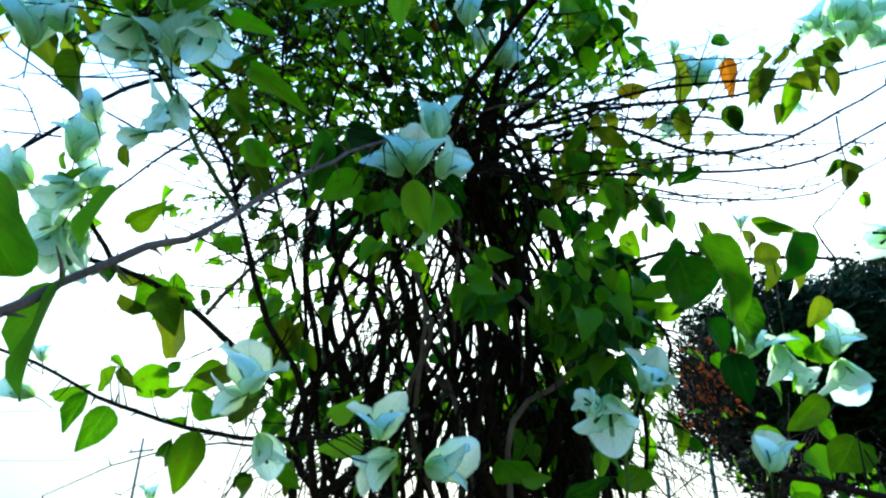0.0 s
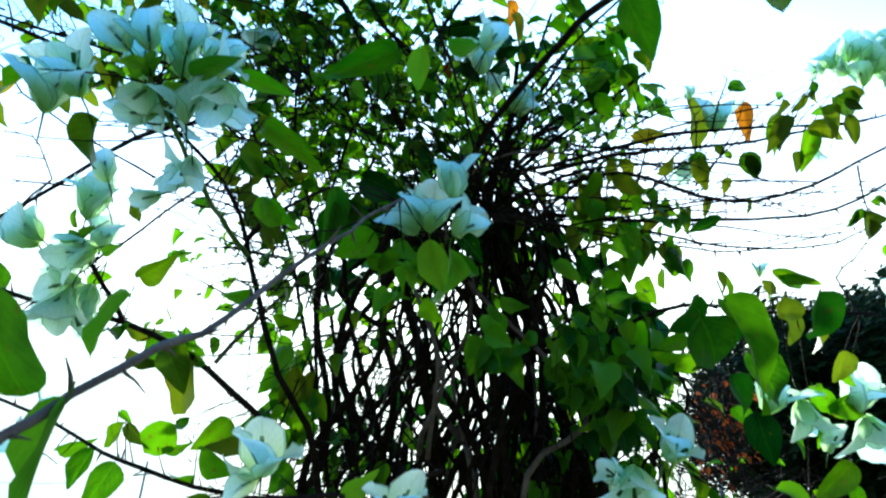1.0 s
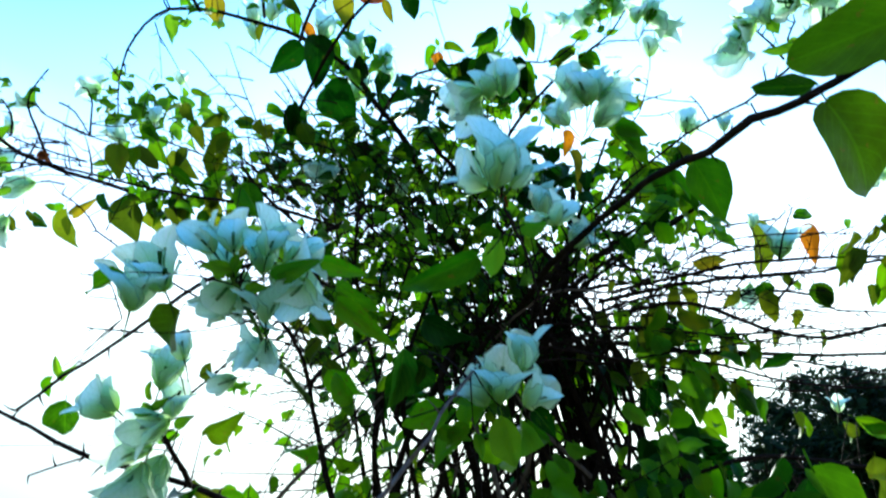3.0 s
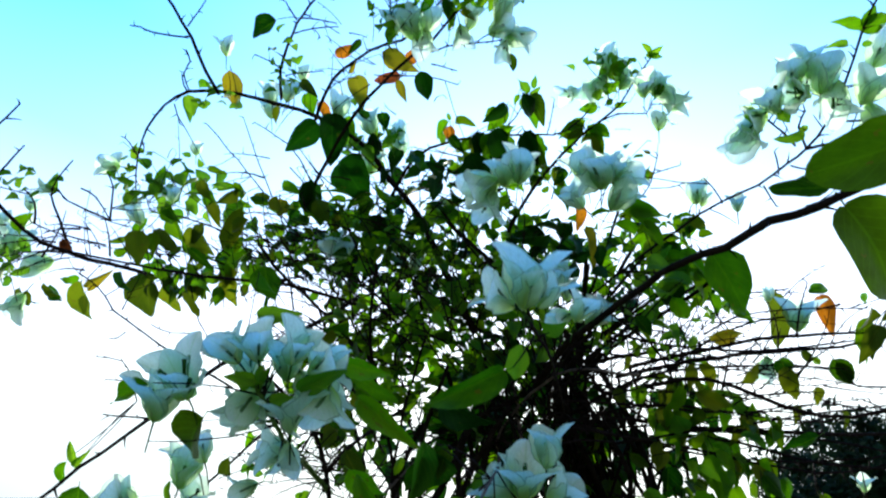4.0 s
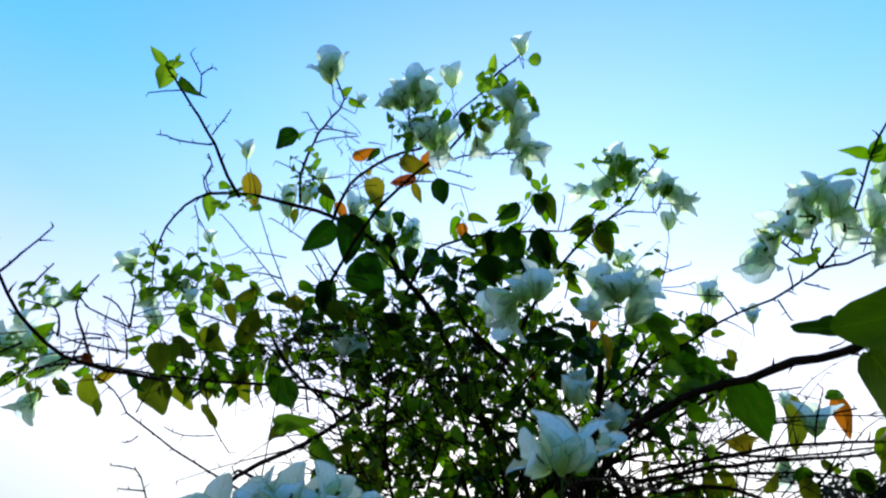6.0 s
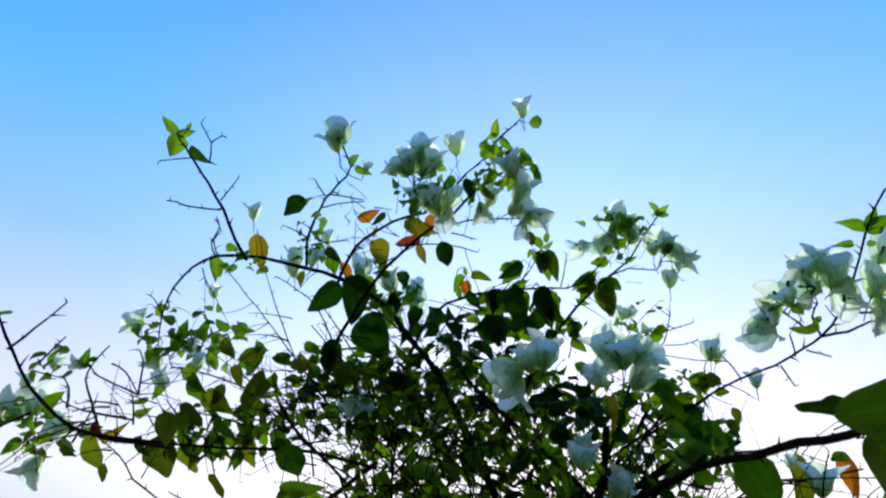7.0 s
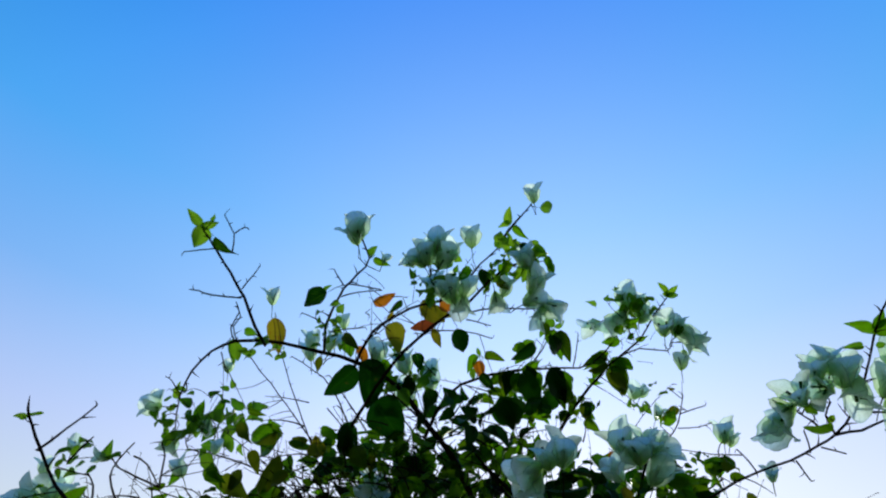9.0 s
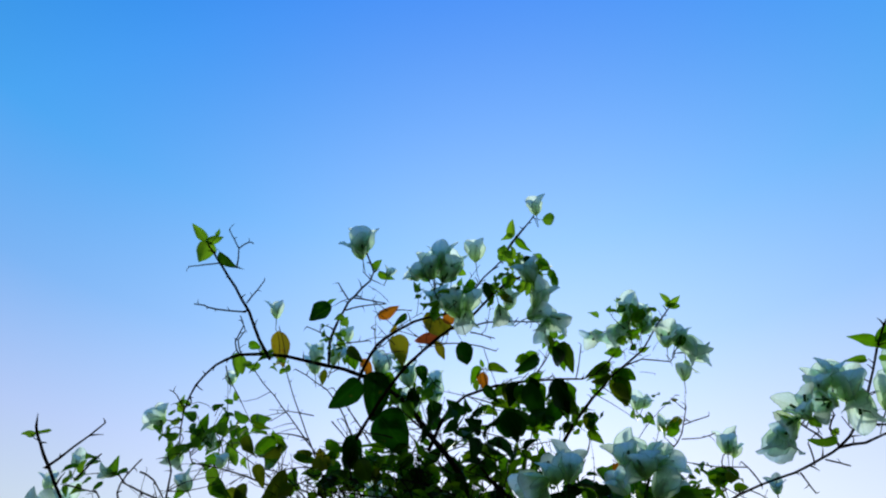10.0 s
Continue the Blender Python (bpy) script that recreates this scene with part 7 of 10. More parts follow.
spray_leaf("l", (0.470, 0.912, 2.165), (0.494, 0.934, 2.130), (-0.149, -0.855, -0.552), 0.69)
spray_leaf("l", (0.385, 0.900, 2.152), (0.401, 0.920, 2.102), (-0.488, -1.005, -0.182), 0.69)
spray_leaf("l", (0.432, 0.912, 2.125), (0.426, 0.920, 2.098), (-0.412, -0.916, -0.402), 0.69)
spray_leaf("l", (0.526, 0.871, 2.148), (0.529, 0.882, 2.113), (-0.147, -0.996, -0.204), 0.60)
spray_leaf("l", (0.501, 0.847, 2.179), (0.508, 0.880, 2.144), (-0.170, -0.952, -0.312), 0.69)
spray_leaf("l", (0.535, 0.829, 2.224), (0.515, 0.837, 2.197), (0.460, -0.873, -0.509), 0.69)
spray_leaf("l", (0.584, 0.821, 2.206), (0.614, 0.814, 2.187), (-0.442, -0.838, -0.595), 0.60)
spray_leaf("l", (0.587, 0.821, 2.180), (0.601, 0.843, 2.139), (-0.233, -0.769, -0.765), 0.60)
spray_leaf("g", (0.534, 0.801, 2.227), (0.534, 0.818, 2.207), (0.174, -0.733, -0.856), 0.77)
spray_leaf("l", (0.527, 0.810, 2.211), (0.554, 0.818, 2.199), (0.098, -1.047, -0.079), 0.69)
spray_leaf("l", (0.585, 0.860, 2.040), (0.578, 0.868, 2.016), (0.406, -0.709, -0.914), 0.69)
spray_leaf("l", (0.617, 0.856, 2.060), (0.630, 0.852, 2.045), (0.007, -0.970, -0.269), 0.69)
spray_leaf("l", (0.633, 0.882, 1.999), (0.636, 0.881, 1.969), (0.170, -0.882, -0.487), 0.77)
spray_leaf("l", (0.595, 0.849, 2.019), (0.617, 0.876, 1.991), (-0.471, -1.030, -0.120), 0.69)
spray_leaf("s", (0.305, 0.916, 2.108), (0.325, 0.929, 2.085), (-0.075, -0.786, -0.724), 0.77)
spray_leaf("l", (0.323, 0.928, 2.078), (0.349, 0.943, 2.051), (0.334, -0.816, -0.650), 0.69)
spray_leaf("g", (0.331, 0.935, 1.996), (0.344, 0.959, 1.968), (-0.068, -0.974, -0.258), 0.77)
spray_leaf("g", (0.360, 0.942, 1.997), (0.373, 0.957, 1.957), (0.221, -0.891, -0.464), 0.77)
spray_leaf("l", (0.397, 0.929, 1.969), (0.422, 0.947, 1.933), (0.258, -1.019, -0.147), 0.43)
spray_leaf("l", (0.462, 0.928, 1.956), (0.489, 0.953, 1.935), (0.319, -0.793, -0.706), 0.60)
spray_leaf("s", (0.452, 0.859, 1.937), (0.518, 0.879, 1.933), (-0.222, -0.787, -0.722), 0.47)
spray_leaf("g", (0.196, 0.913, 2.091), (0.205, 0.927, 2.063), (0.262, -1.026, -0.131), 0.77)
spray_leaf("g", (0.250, 0.913, 2.091), (0.232, 0.927, 2.063), (-0.011, -0.763, -0.781), 0.77)
spray_leaf("g", (0.138, 0.911, 2.023), (0.168, 0.916, 2.002), (0.027, -0.838, -0.595), 0.69)
spray_leaf("s", (0.262, 0.914, 2.025), (0.286, 0.914, 1.996), (0.302, -0.965, -0.282), 0.69)
# leaves on the drooping twigs
spray_leaf("s", (0.206, 0.892, 2.075), (0.237, 0.931, 2.045), (-0.296, -0.906, -0.458), 0.69)
spray_leaf("l", (0.239, 0.878, 2.107), (0.301, 0.912, 2.086), (0.421, -0.696, -0.790), 0.52)
spray_leaf("g", (0.272, 0.900, 2.080), (0.292, 0.923, 2.052), (0.556, -0.634, -0.897), 0.77)
spray_leaf("g", (0.313, 0.888, 1.987), (0.362, 0.929, 1.949), (0.358, -0.687, -0.815), 0.52)
spray_leaf("l", (0.329, 0.932, 2.144), (0.363, 0.917, 2.168), (-0.277, -0.628, -0.995), 0.52)
spray_leaf("g", (0.214, 0.874, 2.114), (0.201, 0.908, 2.081), (0.243, -0.868, -0.476), 0.69)
spray_leaf("l", (0.291, 0.932, 2.028), (0.305, 0.951, 1.990), (0.419, -1.039, -0.125), 0.69)
spray_leaf("s", (0.144, 0.876, 1.962), (0.181, 0.877, 1.931), (-0.262, -1.026, -0.222), 0.69)
spray_leaf("s", (0.066, 0.899, 1.917), (0.106, 0.909, 1.896), (-0.402, -0.656, -0.953), 0.69)
spray_leaf("s", (0.201, 0.897, 1.928), (0.214, 0.903, 1.883), (0.074, -0.646, -0.924), 0.77)
spray_leaf("g", (0.151, 0.904, 1.873), (0.187, 0.949, 1.828), (0.018, -0.980, -0.283), 0.69)
spray_leaf("s", (0.058, 0.922, 1.858), (0.070, 0.934, 1.815), (0.514, -1.005, -0.182), 0.77)
spray_leaf("g", (0.235, 0.932, 1.866), (0.258, 0.943, 1.807), (0.140, -0.667, -0.876), 0.60)
spray_leaf("g", (0.129, 0.692, 2.317), (0.193, 0.707, 2.305), (0.092, -0.702, -0.814), 0.52)
spray_leaf("g", (0.157, 0.715, 2.298), (0.183, 0.716, 2.262), (0.206, -0.966, -0.289), 0.77)
spray_leaf("g", (0.230, 0.779, 2.291), (0.268, 0.781, 2.256), (0.319, -0.887, -0.431), 0.52)
spray_leaf("g", (0.233, 0.768, 2.290), (0.225, 0.784, 2.266), (-0.257, -0.919, -0.430), 0.69)
spray_leaf("s", (0.033, 0.689, 2.345), (0.066, 0.718, 2.324), (0.386, -1.024, -0.159), 0.69)
spray_leaf("y", (0.087, 0.774, 2.333), (0.100, 0.778, 2.283), (0.438, -0.647, -0.884), 0.60)
flower((0.036, 0.757, 2.231), (-0.002, -0.735, 0.678), (0.048, -0.888, -0.458), 0.054, 1.15)
flower((0.097, 0.828, 2.209), (0.892, -0.421, 0.163), (0.048, -0.888, -0.458), 0.049, 1.0)
spray_leaf("g", (-0.531, 0.743, 2.291), (-0.497, 0.775, 2.264), (0.037, -1.035, -0.173), 0.43)
spray_leaf("g", (-0.441, 0.749, 2.283), (-0.484, 0.779, 2.265), (-0.404, -0.909, -0.463), 0.43)
spray_leaf("g", (-0.498, 0.836, 2.464), (-0.456, 0.841, 2.446), (-0.411, -0.964, -0.358), 0.52)
spray_leaf("l", (-0.571, 0.697, 2.295), (-0.542, 0.706, 2.255), (0.006, -0.623, -0.975), 0.77)
spray_leaf("g", (-0.580, 0.721, 2.360), (-0.557, 0.723, 2.328), (-0.093, -0.947, -0.358), 0.77)
spray_leaf("l", (-0.492, 0.690, 2.180), (-0.484, 0.722, 2.150), (-0.196, -0.683, -0.879), 0.52)
spray_leaf("l", (-0.402, 0.764, 1.834), (-0.384, 0.786, 1.811), (-0.434, -0.939, -0.409), 0.69)
spray_leaf("l", (-0.403, 0.782, 1.805), (-0.355, 0.791, 1.779), (0.205, -0.726, -0.872), 0.60)
spray_leaf("l", (-0.188, 0.594, 1.675), (-0.237, 0.606, 1.660), (-0.462, -0.745, -0.824), 0.43)
spray_leaf("l", (-0.259, 0.812, 1.654), (-0.219, 0.817, 1.685), (-0.398, -0.834, -0.604), 0.60)
spray_leaf("l", (-0.237, 0.949, 1.824), (-0.260, 1.025, 1.728), (0.344, -0.815, -0.652), 0.43)
spray_leaf("l", (-0.210, 0.967, 1.821), (-0.228, 0.993, 1.766), (-0.380, -0.903, -0.434), 0.52)
spray_leaf("l", (-0.164, 0.742, 1.603), (-0.171, 0.741, 1.565), (-0.430, -0.917, -0.401), 0.60)
spray_leaf("g", (-0.222, 0.788, 1.591), (-0.247, 0.807, 1.567), (0.270, -0.828, -0.620), 0.69)
flower((-0.550, 0.857, 1.699), (-0.883, -0.438, 0.170), (-0.000, -0.927, -0.375), 0.048, 1.15)
flower((-0.582, 0.937, 1.766), (0.000, -0.669, 0.743), (-0.000, -0.927, -0.375), 0.032, 1.0)
flower((-0.444, 1.066, 1.581), (0.000, -0.669, 0.743), (-0.000, -0.927, -0.375), 0.034, 1.0)
spray_leaf("g", (-0.516, 0.876, 1.695), (-0.471, 0.860, 1.698), (0.313, -0.866, -0.526), 0.52)
spray_leaf("l", (-0.409, 0.827, 1.722), (-0.382, 0.837, 1.689), (-0.157, -1.015, -0.158), 0.60)
twigs((0.212, 1.296, 1.679), (0.130, 0.000, 0.000), (0.000, 0.044, -0.110), (0.000, 0.074, 0.030), 80, 0.16, 190, 0.002, 1.5)
# ---- leaves in front of the core
spray_leaf("g", (-0.204, 0.580, 1.996), (-0.172, 0.593, 1.965), (-0.353, -0.922, -0.458), 0.60)
spray_leaf("g", (-0.244, 0.631, 2.002), (-0.220, 0.644, 1.969), (0.388, -1.022, -0.173), 0.77)
spray_leaf("s", (-0.140, 0.653, 1.959), (-0.152, 0.706, 1.889), (0.528, -0.879, -0.405), 0.52)
spray_leaf("g", (-0.115, 0.666, 1.957), (-0.128, 0.680, 1.922), (0.151, -0.944, -0.346), 0.69)
spray_leaf("l", (-0.242, 0.713, 1.967), (-0.218, 0.727, 1.918), (0.302, -0.823, -0.537), 0.69)
spray_leaf("s", (-0.011, 0.644, 1.878), (-0.011, 0.708, 1.819), (0.486, -0.956, -0.276), 0.52)
spray_leaf("g", (-0.026, 0.652, 1.880), (-0.056, 0.673, 1.855), (0.394, -0.877, -0.429), 0.60)
spray_leaf("g", (-0.002, 0.655, 1.881), (0.028, 0.679, 1.854), (-0.138, -0.850, -0.553), 0.60)
spray_leaf("s", (-0.140, 0.721, 2.162), (-0.130, 0.731, 2.136), (0.066, -0.689, -0.807), 0.86)
spray_leaf("g", (-0.054, 0.724, 2.166), (-0.022, 0.732, 2.154), (0.161, -0.618, -0.919), 0.69)
spray_leaf("g", (0.159, 0.836, 2.209), (0.181, 0.845, 2.179), (0.225, -0.756, -0.667), 0.77)
spray_leaf("l", (-0.254, 0.692, 1.986), (-0.275, 0.705, 1.964), (-0.177, -0.716, -0.796), 0.69)
spray_leaf("d", (-0.086, 0.825, 2.524), (-0.077, 0.863, 2.481), (0.229, -0.559, -0.895), 0.82)
spray_leaf("d", (0.008, 0.886, 2.646), (0.027, 0.915, 2.567), (-0.376, -1.029, -0.349), 0.60)
spray_leaf("d", (-0.046, 0.860, 2.636), (-0.028, 0.914, 2.599), (0.393, -0.502, -0.950), 0.69)
spray_leaf("l", (-0.090, 0.877, 2.637), (-0.087, 0.892, 2.591), (0.270, -0.677, -0.734), 0.77)
spray_leaf("g", (0.021, 0.844, 2.704), (0.045, 0.858, 2.645), (0.155, -0.844, -0.528), 0.69)
spray_leaf("l", (0.121, 0.888, 2.658), (0.083, 0.909, 2.648), (0.371, -0.413, -1.070), 0.69)
spray_leaf("l", (0.126, 0.901, 2.640), (0.168, 0.938, 2.620), (0.188, -0.615, -0.826), 0.60)
spray_leaf("d", (0.036, 0.843, 2.372), (-0.036, 0.831, 2.339), (0.299, -0.578, -0.861), 0.43)
spray_leaf("r", (-0.023, 0.909, 2.346), (-0.008, 0.920, 2.323), (0.340, -0.727, -0.660), 0.60)
flower((0.046, 0.786, 2.262), (-0.044, -0.791, 0.611), (0.075, -0.796, -0.601), 0.032, 1.0)
spray_leaf("l", (-0.509, 0.837, 2.435), (-0.565, 0.914, 2.374), (0.262, -0.671, -0.742), 0.43)
spray_leaf("g", (-0.461, 0.827, 2.312), (-0.433, 0.860, 2.271), (-0.263, -0.921, -0.478), 0.69)
spray_leaf("l", (-0.414, 0.828, 2.211), (-0.467, 0.874, 2.187), (0.405, -0.895, -0.428), 0.52)
spray_leaf("g", (-0.406, 0.846, 2.219), (-0.363, 0.861, 2.187), (-0.003, -0.757, -0.662), 0.52)
spray_leaf("s", (-0.345, 0.762, 2.159), (-0.314, 0.796, 2.125), (0.241, -0.465, -1.018), 0.77)
spray_leaf("d", (-0.390, 0.838, 2.496), (-0.381, 0.854, 2.428), (-0.345, -0.999, -0.384), 0.60)
branch([(-0.484, 0.888, 2.394), (-0.443, 0.872, 2.337), (-0.382, 0.882, 2.282), (-0.321, 0.903, 2.229), (-0.247, 0.957, 2.166)], 0.0032, 0.0024, M_BARK)
flower((-0.367, 0.976, 2.458), (0.046, -0.837, 0.545), (0.075, -0.796, -0.601), 0.044, 1.0)
foliage((-0.157, 1.222, 2.138), (0.145, 0.011, 0.004), (-0.002, 0.051, -0.074), (-0.006, 0.065, 0.046), 60, 0.05, 191, "d")
foliage((0.252, 1.214, 2.170), (0.132, 0.010, 0.003), (-0.002, 0.050, -0.073), (-0.006, 0.065, 0.046), 26, 0.045, 192, "d")
twigs((0.233, 1.127, 2.152), (0.134, 0.010, 0.004), (-0.002, 0.053, -0.077), (-0.006, 0.065, 0.046), 36, 0.12, 193, 0.0018, 1.5)
foliage((-0.077, 1.187, 2.216), (0.112, 0.008, 0.003), (-0.001, 0.041, -0.054), (-0.006, 0.064, 0.048), 44, 0.05, 194, "d")
# ---- further leaves of the left sprays
spray_leaf("s", (-0.625, 0.752, 2.643), (-0.618, 0.776, 2.599), (0.482, -0.958, -0.273), 0.60)
spray_leaf("s", (-0.617, 0.770, 2.408), (-0.606, 0.789, 2.375), (0.101, -0.885, -0.457), 0.77)
spray_leaf("l", (-0.560, 0.822, 2.438), (-0.544, 0.832, 2.399), (0.353, -0.955, -0.297), 0.77)
spray_leaf("l", (-0.471, 0.792, 2.380), (-0.511, 0.808, 2.364), (-0.412, -0.817, -0.651), 0.69)
spray_leaf("l", (-0.467, 0.850, 2.473), (-0.516, 0.867, 2.473), (-0.318, -0.848, -0.584), 0.60)
spray_leaf("y", (-0.438, 0.857, 2.471), (-0.463, 0.881, 2.452), (0.404, -0.585, -0.943), 0.77)
spray_leaf("l", (-0.647, 0.826, 2.298), (-0.627, 0.839, 2.292), (0.428, -0.803, -0.555), 0.69)
spray_leaf("l", (-0.746, 0.837, 2.263), (-0.755, 0.860, 2.237), (-0.110, -0.692, -0.828), 0.69)
spray_leaf("l", (-0.988, 0.989, 2.364), (-0.987, 1.016, 2.336), (0.527, -0.819, -0.512), 0.77)
spray_leaf("l", (-0.949, 0.989, 2.366), (-0.927, 1.013, 2.355), (0.023, -0.724, -0.752), 0.69)
spray_leaf("s", (-0.376, 0.669, 2.196), (-0.368, 0.704, 2.173), (-0.154, -0.977, -0.332), 0.69)
flower((-0.663, 0.778, 2.386), (-0.439, -0.729, 0.526), (0.071, -0.868, -0.492), 0.043, 1.0)
flower((-0.601, 0.766, 2.417), (0.194, -0.742, 0.642), (0.071, -0.868, -0.492), 0.031, 1.0)
flower((-0.860, 0.849, 2.335), (-0.859, -0.196, -0.474), (0.071, -0.868, -0.492), 0.052, 1.0)
flower((-0.470, 0.775, 2.623), (-0.132, -0.764, 0.632), (0.071, -0.868, -0.492), 0.043, 1.0)
flower((-0.325, 0.874, 2.368), (0.499, -0.667, 0.553), (0.071, -0.868, -0.492), 0.050, 1.0)
flower((-0.248, 0.902, 2.635), (0.031, -0.760, 0.649), (0.071, -0.868, -0.492), 0.059, 1.0)
twigs((-0.684, 0.720, 2.283), (0.086, 0.006, 0.003), (-0.000, 0.017, -0.030), (-0.004, 0.043, 0.025), 14, 0.08, 195, 0.0008, 1.3)
spray_leaf("l", (-1.032, 1.022, 2.389), (-1.035, 1.073, 2.360), (-0.363, -0.763, -0.690), 0.77)
spray_leaf("l", (-0.985, 1.022, 2.401), (-0.968, 1.051, 2.386), (0.058, -0.519, -0.920), 0.69)
spray_leaf("l", (-0.658, 0.912, 2.349), (-0.649, 0.938, 2.305), (0.289, -0.349, -1.087), 0.60)
spray_leaf("l", (-0.608, 0.905, 2.350), (-0.595, 0.951, 2.309), (0.182, -0.944, -0.427), 0.77)
spray_leaf("l", (-0.561, 0.919, 2.357), (-0.538, 0.929, 2.323), (-0.225, -0.501, -0.971), 0.69)
spray_leaf("l", (-0.528, 0.911, 2.363), (-0.557, 0.931, 2.324), (0.291, -0.967, -0.389), 0.52)
spray_leaf("s", (-0.456, 0.829, 2.301), (-0.431, 0.862, 2.276), (0.090, -0.469, -0.972), 0.95)
spray_leaf("s", (-0.422, 0.807, 2.200), (-0.359, 0.787, 2.195), (0.217, -0.984, -0.378), 0.69)
spray_leaf("l", (-0.583, 0.854, 2.417), (-0.612, 0.875, 2.386), (-0.093, -0.945, -0.455), 0.69)
spray_leaf("g", (-0.646, 0.850, 2.428), (-0.618, 0.863, 2.386), (0.244, -0.612, -0.794), 0.69)
spray_leaf("g", (-0.687, 0.844, 2.426), (-0.724, 0.855, 2.387), (0.191, -0.791, -0.598), 0.52)
spray_leaf("g", (-0.727, 0.863, 2.399), (-0.759, 0.858, 2.382), (-0.133, -0.561, -0.893), 0.52)
spray_leaf("g", (-0.746, 0.876, 2.369), (-0.719, 0.872, 2.384), (0.404, -0.847, -0.513), 0.69)
spray_leaf("l", (-0.600, 0.838, 2.509), (-0.586, 0.867, 2.474), (-0.247, -1.015, -0.393), 0.77)
spray_leaf("l", (-0.535, 0.851, 2.496), (-0.581, 0.880, 2.465), (0.541, -0.555, -0.827), 0.69)
spray_leaf("g", (-0.536, 0.839, 2.503), (-0.523, 0.866, 2.493), (-0.074, -0.863, -0.546), 0.69)
spray_leaf("g", (-0.586, 0.823, 2.526), (-0.552, 0.833, 2.517), (-0.357, -0.983, -0.441), 0.52)
spray_leaf("d", (-0.380, 0.812, 2.479), (-0.395, 0.868, 2.426), (-0.035, -0.425, -1.036), 0.60)
spray_leaf("g", (-0.435, 0.821, 2.480), (-0.400, 0.821, 2.461), (0.370, -0.804, -0.565), 0.69)
spray_leaf("y", (-0.444, 0.824, 2.455), (-0.445, 0.859, 2.434), (-0.187, -0.957, -0.452), 0.95)
spray_leaf("d", (-0.279, 0.918, 2.475), (-0.288, 0.938, 2.404), (0.529, -0.482, -0.910), 0.69)
spray_leaf("l", (-0.354, 0.906, 2.469), (-0.354, 0.915, 2.435), (-0.002, -0.971, -0.416), 0.69)
flower((-0.882, 0.803, 2.364), (0.521, -0.757, 0.394), (0.072, -0.747, -0.661), 0.057, 1.0)
flower((-0.922, 0.841, 2.469), (0.521, -0.757, 0.394), (0.072, -0.747, -0.661), 0.041, 1.0)
flower((-0.937, 0.809, 2.352), (-0.770, -0.629, 0.109), (0.072, -0.747, -0.661), 0.065, 1.15)
flower((-0.354, 0.987, 2.440), (0.058, -0.876, 0.478), (0.072, -0.747, -0.661), 0.051, 1.0)
flower((-0.200, 0.929, 2.372), (0.220, -0.854, 0.471), (0.072, -0.747, -0.661), 0.038, 1.0)
spray_leaf("y", (-0.237, 0.653, 2.622), (-0.193, 0.691, 2.614), (0.463, -0.748, -0.621), 0.77)
# ---- further leaves right of the crown
spray_leaf("d", (-0.094, 0.800, 2.520), (-0.066, 0.856, 2.477), (-0.092, -0.634, -0.806), 0.86)
spray_leaf("d", (-0.051, 0.825, 2.597), (-0.025, 0.865, 2.522), (-0.303, -0.977, -0.442), 0.60)
spray_leaf("d", (0.006, 0.854, 2.618), (0.038, 0.917, 2.574), (0.008, -0.375, -1.087), 0.69)
spray_leaf("d", (-0.083, 0.858, 2.624), (-0.079, 0.885, 2.578), (0.319, -0.490, -0.924), 0.77)
spray_leaf("g", (-0.136, 0.858, 2.618), (-0.110, 0.875, 2.585), (-0.093, -0.812, -0.605), 0.69)
spray_leaf("d", (-0.030, 0.828, 2.667), (-0.071, 0.836, 2.631), (-0.350, -0.381, -1.119), 0.69)
spray_leaf("d", (0.003, 0.803, 2.669), (0.034, 0.859, 2.647), (-0.009, -0.783, -0.629), 0.69)
spray_leaf("l", (0.129, 0.921, 2.696), (0.080, 0.920, 2.677), (-0.109, -0.944, -0.458), 0.69)
spray_leaf("g", (0.139, 0.928, 2.691), (0.178, 0.931, 2.674), (0.445, -0.842, -0.513), 0.69)
spray_leaf("l", (0.144, 0.942, 2.677), (0.160, 0.970, 2.627), (0.461, -0.645, -0.734), 0.69)
spray_leaf("l", (0.070, 0.957, 2.607), (0.090, 0.978, 2.564), (0.346, -0.515, -0.893), 0.69)
spray_leaf("l", (0.252, 0.935, 2.577), (0.220, 0.938, 2.548), (-0.247, -0.748, -0.694), 0.60)
spray_leaf("g", (0.272, 0.906, 2.444), (0.294, 0.935, 2.423), (0.285, -0.846, -0.526), 0.77)
spray_leaf("l", (0.301, 0.897, 2.448), (0.337, 0.939, 2.433), (-0.446, -0.417, -1.090), 0.60)
spray_leaf("g", (0.247, 0.931, 2.424), (0.288, 0.933, 2.415), (0.476, -0.632, -0.747), 0.52)
spray_leaf("g", (0.214, 0.917, 2.426), (0.181, 0.942, 2.404), (-0.045, -0.593, -0.848), 0.60)
spray_leaf("g", (0.161, 0.899, 2.429), (0.215, 0.933, 2.429), (-0.038, -1.018, -0.367), 0.52)
spray_leaf("l", (0.346, 0.953, 2.406), (0.359, 0.975, 2.379), (-0.090, -0.427, -1.040), 0.60)
spray_leaf("l", (0.315, 0.973, 2.377), (0.348, 1.006, 2.345), (-0.087, -0.515, -0.940), 0.52)
spray_leaf("d", (0.238, 0.892, 2.380), (0.272, 0.937, 2.344), (0.433, -0.627, -0.758), 0.69)
spray_leaf("d", (0.235, 0.891, 2.307), (0.251, 0.938, 2.264), (0.076, -0.449, -0.997), 0.86)
spray_leaf("g", (0.177, 0.894, 2.463), (0.227, 0.890, 2.450), (0.198, -0.771, -0.620), 0.43)
